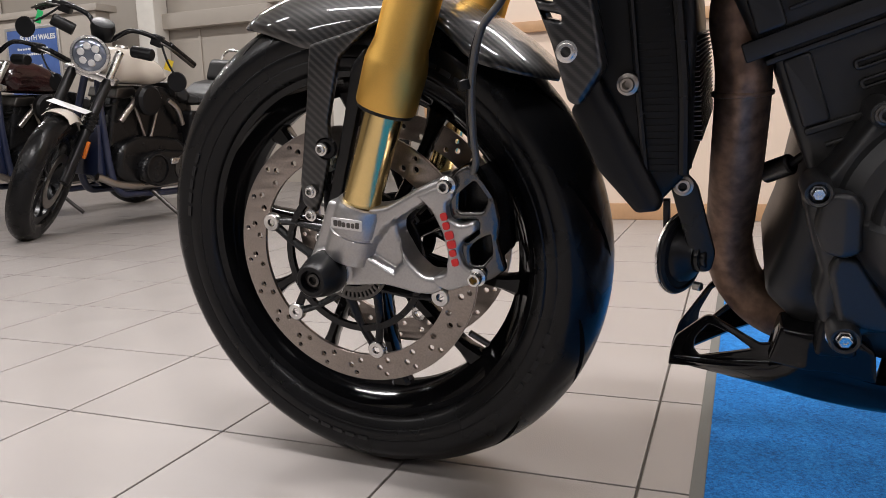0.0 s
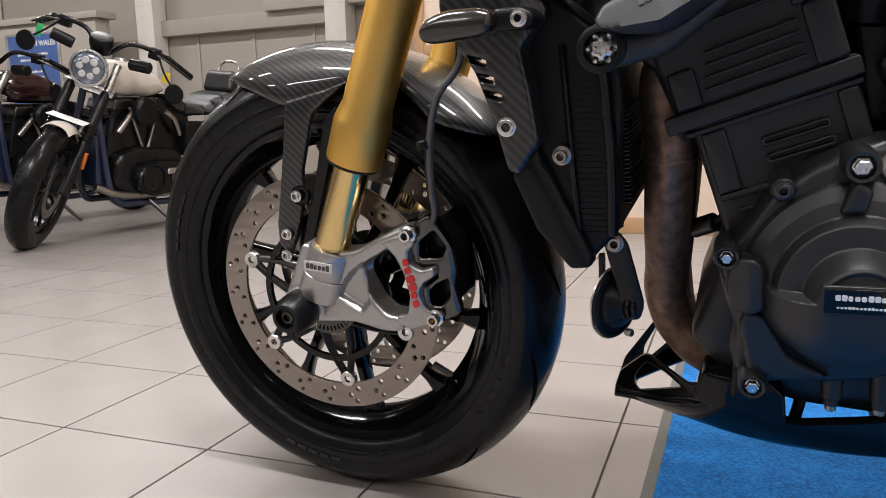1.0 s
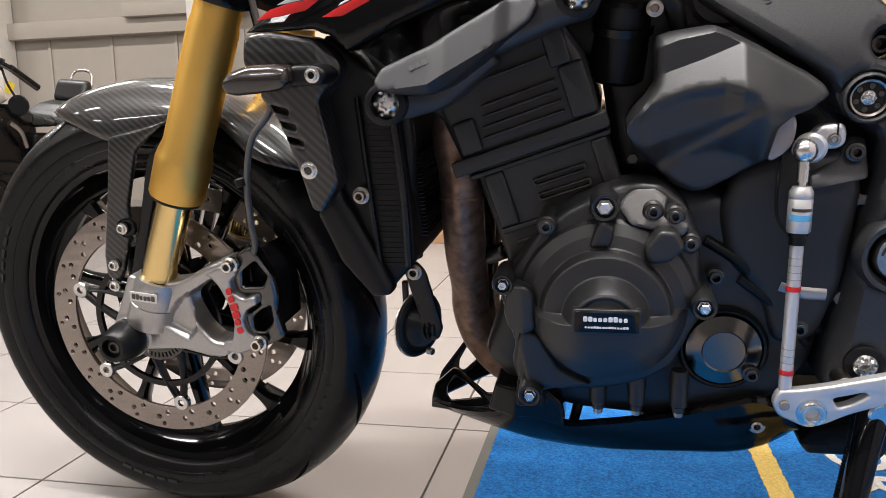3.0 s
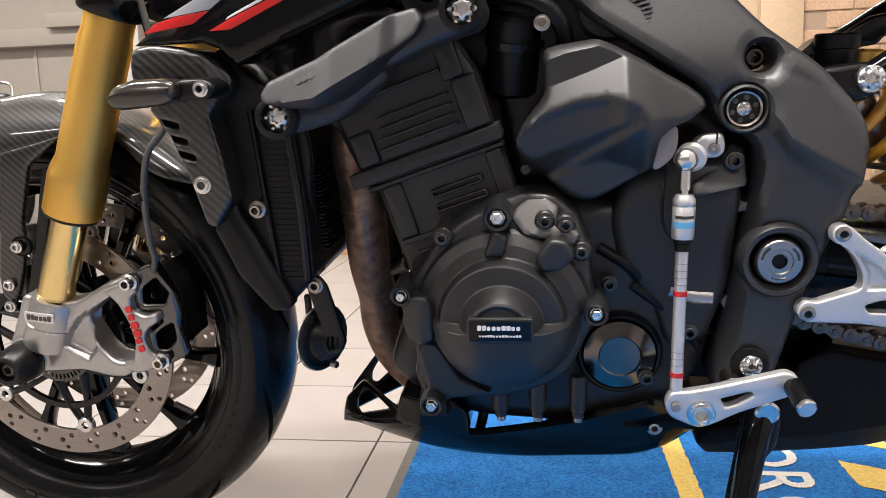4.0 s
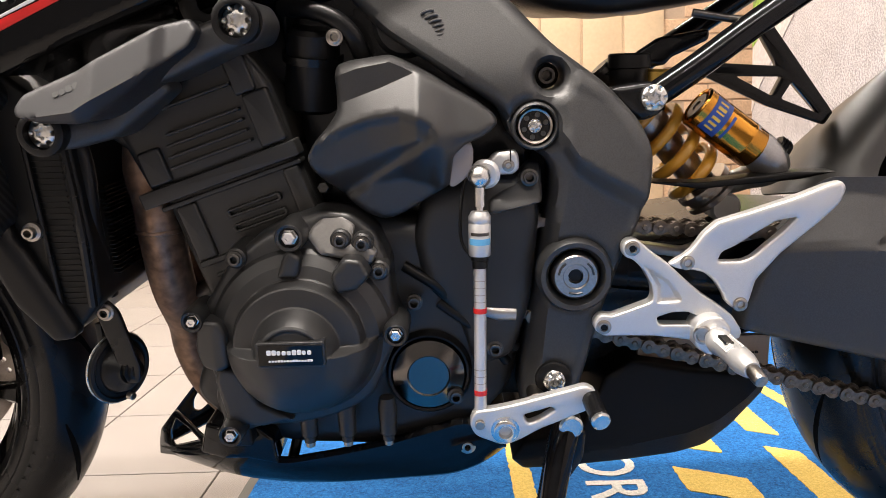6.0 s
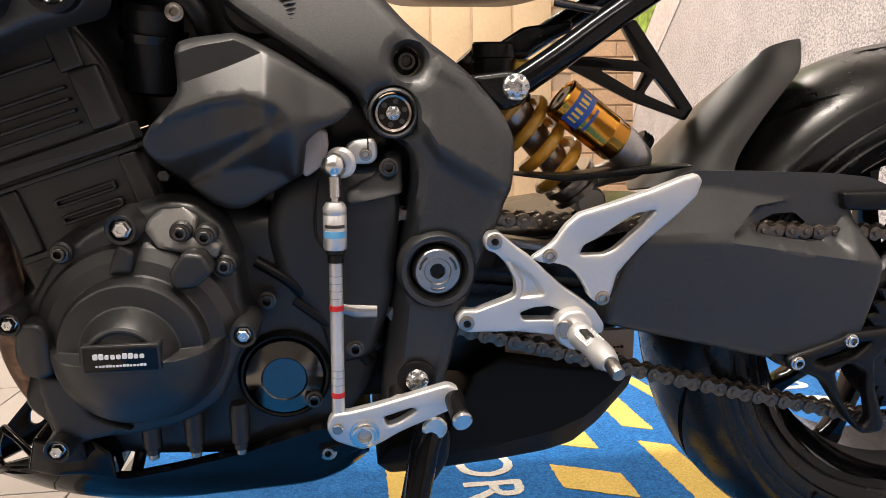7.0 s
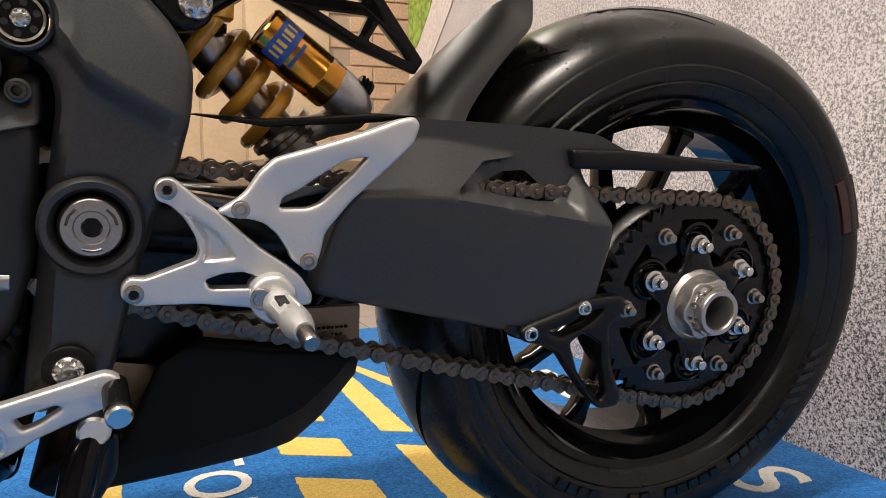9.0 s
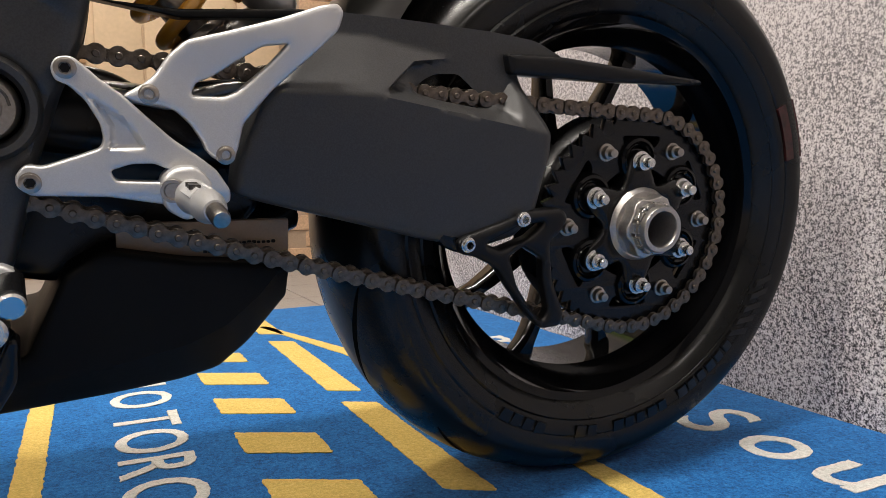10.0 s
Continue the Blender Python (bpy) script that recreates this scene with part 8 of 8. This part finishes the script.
    sl = rounded([(0.90, 0.83), (1.00, 0.80), (1.10, 0.76), (1.25, 0.76), (1.36, 0.83), (1.50, 0.86), (1.60, 0.84), (1.58, 0.79), (1.30, 0.70), (1.05, 0.69), (0.92, 0.74)], 0.03)
    sb = part("seat", relief(sl, lambda x, z: -0.13 - 0.02 * math.sin(70 * x), 0.13, 0.05, 0.06, cell=0.02), LEATHER, b, "black pleated leather seat")
    eng_b = part("engine", relief(rounded([(0.45, 0.30), (0.48, 0.46), (0.62, 0.52), (0.95, 0.50), (1.05, 0.40), (1.0, 0.24), (0.6, 0.20)], 0.05), flat_y(-0.14), 0.14, 0.04, 0.04, cell=0.03), SATIN_BLACK, b, "black V-twin engine")
    part("primary_cover", relief(rounded([(0.58, 0.28), (0.62, 0.40), (0.75, 0.44), (1.0, 0.42), (1.08, 0.32), (1.0, 0.24), (0.7, 0.22)], 0.05), flat_y(-0.19), -0.12, 0.03, 0.03, cell=0.02), SATIN_BLACK, eng_b)
    part("cover_disc", lathe(bmesh.new(), [(0, 0.02), (0.06, 0.018), (0.08, 0.005), (0.08, 0)], (0.92, -0.19, 0.33), (0, -1, 0), 28), DARK_STEEL, eng_b)
    for ang, x0 in ((22, 0.60), (-22, 0.78)):
        for k in range(8):
            c = Vector((x0, 0, 0.50)) + Vector((-math.sin(radians(ang)), 0, math.cos(radians(ang)))) * (0.03 * k)
            part("cooling_fin", lathe(bmesh.new(), [(0, 0), (0.085, 0), (0.085, 0.010), (0, 0.010)], c, (-math.sin(radians(ang)), 0, math.cos(radians(ang))), 18), SATIN_BLACK, eng_b)
    part("engine_core", relief(rounded([(0.44, 0.44), (0.50, 0.78), (0.90, 0.80), (1.12, 0.70), (1.10, 0.44)], 0.04), flat_y(-0.085), 0.085, 0.03, 0.03, cell=0.03), SATIN_BLACK, eng_b)
    for x0, x1 in ((0.70, 0.60), (0.74, 0.82)):
        part("pushrod_tube", rod(bmesh.new(), (x0, -0.10, 0.50), (x1, -0.10, 0.74), 0.009), STEEL, eng_b)
    part("rocker_box", relief(rounded([(0.48, 0.72), (0.50, 0.78), (0.62, 0.79), (0.66, 0.73)], 0.015), flat_y(-0.105), 0.10, 0.01, 0.01, cell=0.015), DARK_STEEL, eng_b)
    for dz in (0, 0.08):
        part("exhaust_pipe", tube(bmesh.new(), [(0.52, 0.12, 0.62 - dz), (0.45, 0.16, 0.50 - dz), (0.6, 0.17, 0.36 - dz), (1.1, 0.17, 0.33 - dz), (1.75, 0.17, 0.33 - dz)], 0.028, 12), CHROME, b)
    part("front_pipe", tube(bmesh.new(), [(0.35, -0.10, 0.30), (0.55, -0.14, 0.24), (1.1, -0.16, 0.24)], 0.022, 10), STEEL, b)
    for s in (-1, 1):
        part("frame_tube", tube(bmesh.new(), [(0.42, 0.04 * s, 0.86), (0.40, 0.10 * s, 0.55), (0.46, 0.12 * s, 0.24), (0.62, 0.13 * s, 0.19), (1.1, 0.13 * s, 0.22), (1.25, 0.12 * s, 0.60)], 0.020, 10), NAVY, b)
        part("rear_damper", rod(bmesh.new(), (1.42, 0.15 * s, 0.36), (1.28, 0.15 * s, 0.70), 0.028), CHROME if sissy else SATIN_BLACK, b)
    for s in (-1, 1):
        fp("fork_reflector", box(bmesh.new(), (0.075, 0.09 * s - 0.012 + 0.028 * s, 0.47), (0.100, 0.09 * s + 0.004 + 0.028 * s, 0.56), Matrix.Rotation(radians(4), 4, "Y"), 0.003), ORANGE, b, "orange side reflector")
    for x0, z0, x1, z1 in ((0.50, 0.60, 0.62, 0.72), (0.86, 0.72, 0.98, 0.58)):
        part("head_cover", tube(bmesh.new(), [(x0, -0.12, z0), ((x0 + x1) / 2, -0.135, (z0 + z1) / 2 + 0.02), (x1, -0.12, z1)], 0.017, 10), STEEL, eng_b, "bright cylinder head cover")
    part("derby_ring", lathe(bmesh.new(), [(0.080, 0.0), (0.080, 0.010), (0.090, 0.012), (0.094, 0.0)], (0.70, -0.188, 0.33), (0, -1, 0), 32, True), SATIN_BLACK, eng_b)
    part("inspection_cover", relief(rounded([(0.80, 0.35), (0.81, 0.39), (0.88, 0.39), (0.89, 0.355)], 0.012), flat_y(-0.20), -0.18, 0.006, 0.006, cell=0.012), CHROME, eng_b)
    part("oil_cooler", box(bmesh.new(), (0.36, -0.10, 0.30), (0.42, 0.10, 0.58), None, 0.01), NAVY, b, "dark blue oil cooler")
    rw = part("rear_wheel", lathe(bmesh.new(), [(0.17, -0.05), (0.20, -0.06), (0.20, 0.06), (0.17, 0.05)], (rx, 0, rz), (0, 1, 0), 40, True), SATIN_BLACK, b)
    part("tyre", tyre(bmesh.new(), (rx, 0, rz), 0.32, 0.075, 0.20, groove_fn(20, 1.0, 0), 100), RUBBER, rw)
    part("spokes", spokes(bmesh.new(), (rx, 0, rz), 9, 0.03, 0.175, 0.010, 0.02), SATIN_BLACK, rw)
    part("rear_mudguard", arch((rx, 0, rz), 0.36, radians(150), radians(20), 0.10, 0.03, 0.02, 0.004, 18, 9), tank_mat if not sissy else MATT_BLACK, b)
    part("side_stand", tube(bmesh.new(), [(0.70, -0.15, 0.20), (0.76, -0.24, 0.10), (0.80, -0.30, 0.042)], 0.012, 8), DARK_STEEL, b, "dark steel side stand")
    part("side_cover", relief(rounded([(1.02, 0.45), (1.02, 0.66), (1.22, 0.66), (1.24, 0.48)], 0.03), flat_y(-0.15), -0.08, 0.02, 0.02, cell=0.02), MATT_BLACK, b)
    if sissy:
        part("sissy_bar", tube(bmesh.new(), [(1.50, -0.10, 0.80), (1.58, -0.085, 0.98), (1.60, -0.05, 1.05), (1.60, 0.05, 1.05), (1.58, 0.085, 0.98), (1.50, 0.10, 0.80)], 0.009, 10), CHROME, b, "slim backrest hoop")
        part("backrest_pad", relief(rounded([(1.46, 0.86), (1.50, 0.98), (1.56, 1.0), (1.58, 0.90), (1.54, 0.84)], 0.03), flat_y(-0.11), 0.11, 0.03, 0.04, cell=0.02), LEATHER, b)
    if tag:
        fp("price_tag", box(bmesh.new(), (0.06, -0.09, 0.70), (0.16, 0.10, 0.704), Matrix.Translation((0.0, 0, 0)), 0.001), WHITE, b, "white card lying on the mudguard")
        fp("key_tag", box(bmesh.new(), (0.50, -0.34, 0.99), (0.503, -0.30, 1.05), None, 0.001), tag[0], b, "small paper key tag")
        fp("brake_tag", box(bmesh.new(), (0.50, 0.36, 0.99), (0.503, 0.39, 1.06), None, 0.001), tag[1], b, "small green paper tag")
    return b


TAG_Y, TAG_G = mat("yellow_tag", (0.80, 0.58, 0.03), 0.5), mat("green_tag", (0.02, 0.42, 0.12), 0.5)
LEANED = Matrix.Rotation(radians(6), 4, "X")
cruiser("black cruiser motorcycle with a pearl white tank, parked on the tiles", CREAM_TANK, Matrix.Translation((-2.62, 1.66, 0)) @ Matrix.Rotation(radians(88), 4, "Z") @ LEANED @ Matrix.Scale(0.9, 4), 36.0, (TAG_Y, TAG_G), True)
cruiser("dark maroon cruiser motorcycle with chrome, parked in the row", DARK_TANK, Matrix.Translation((-3.55, 1.85, 0)) @ Matrix.Rotation(radians(86), 4, "Z") @ LEANED @ Matrix.Scale(0.9, 4), 20.0)


# ---- floor tiles and bricks ----
TILE_M = Matrix(((1, -0.010, 0, -0.285), (0.010, 1, 0, 0.042), (0, 0, 1, 0), (0, 0, 0, 1)))


def tiles():
    one = box(bmesh.new(), (0.0018, 0.0018, -0.008), (PITCH - 0.0018, PITCH - 0.0018, 0.0), bevel=0.0014)
    first = part("floor_tile", one, TILE, floor, smooth=0)
    me, used = first.data, False
    rest = bmesh.new()
    for i in range(-27, 13):
        for j in range(-16, 19):
            at = TILE_M @ Matrix.Translation((i * PITCH, j * PITCH, 0))
            if -5 <= i <= 6 and -6 <= j <= 14:
                if 3 <= i <= 6 and -4 <= j <= 3:
                    continue
                ob = new("floor_tile", me) if used else first
                used = True
                ob.parent = floor
                ob.matrix_basis = at
            else:
                box(rest, (0.0018, 0.0018, -0.006), (PITCH - 0.0018, PITCH - 0.0018, 0.0), at)
    ob = part("far_tiles", rest, TILE, floor, smooth=0)
    tagged(ob, kind="stuff")


tiles()
BRICK = mat("tan_brick", (0.58, 0.375, 0.235), 0.75, grain=0.8, size=120, spots=0.22, relief=0.4)


def bricks():
    bm = box(bmesh.new(), (0.004, -0.006, 0.004), (0.221, 0.03, 0.071), bevel=0.003)
    wall_b = bpy.data.objects["wall_brick"]
    first = part("brick", bm, BRICK, wall_b, smooth=0)
    n = 0
    for row in range(0, 26):
        for col in range(-1, 6):
            x = 1.72 + col * 0.225 + (0.1125 if row % 2 else 0)
            if x < 1.70:
                continue
            ob = first if n == 0 else new("brick", first.data)
            n += 1
            ob.parent = wall_b
            ob.matrix_basis = Matrix.Translation((x, WALL_N + 0.012, 0.0 + row * 0.075))


bricks()
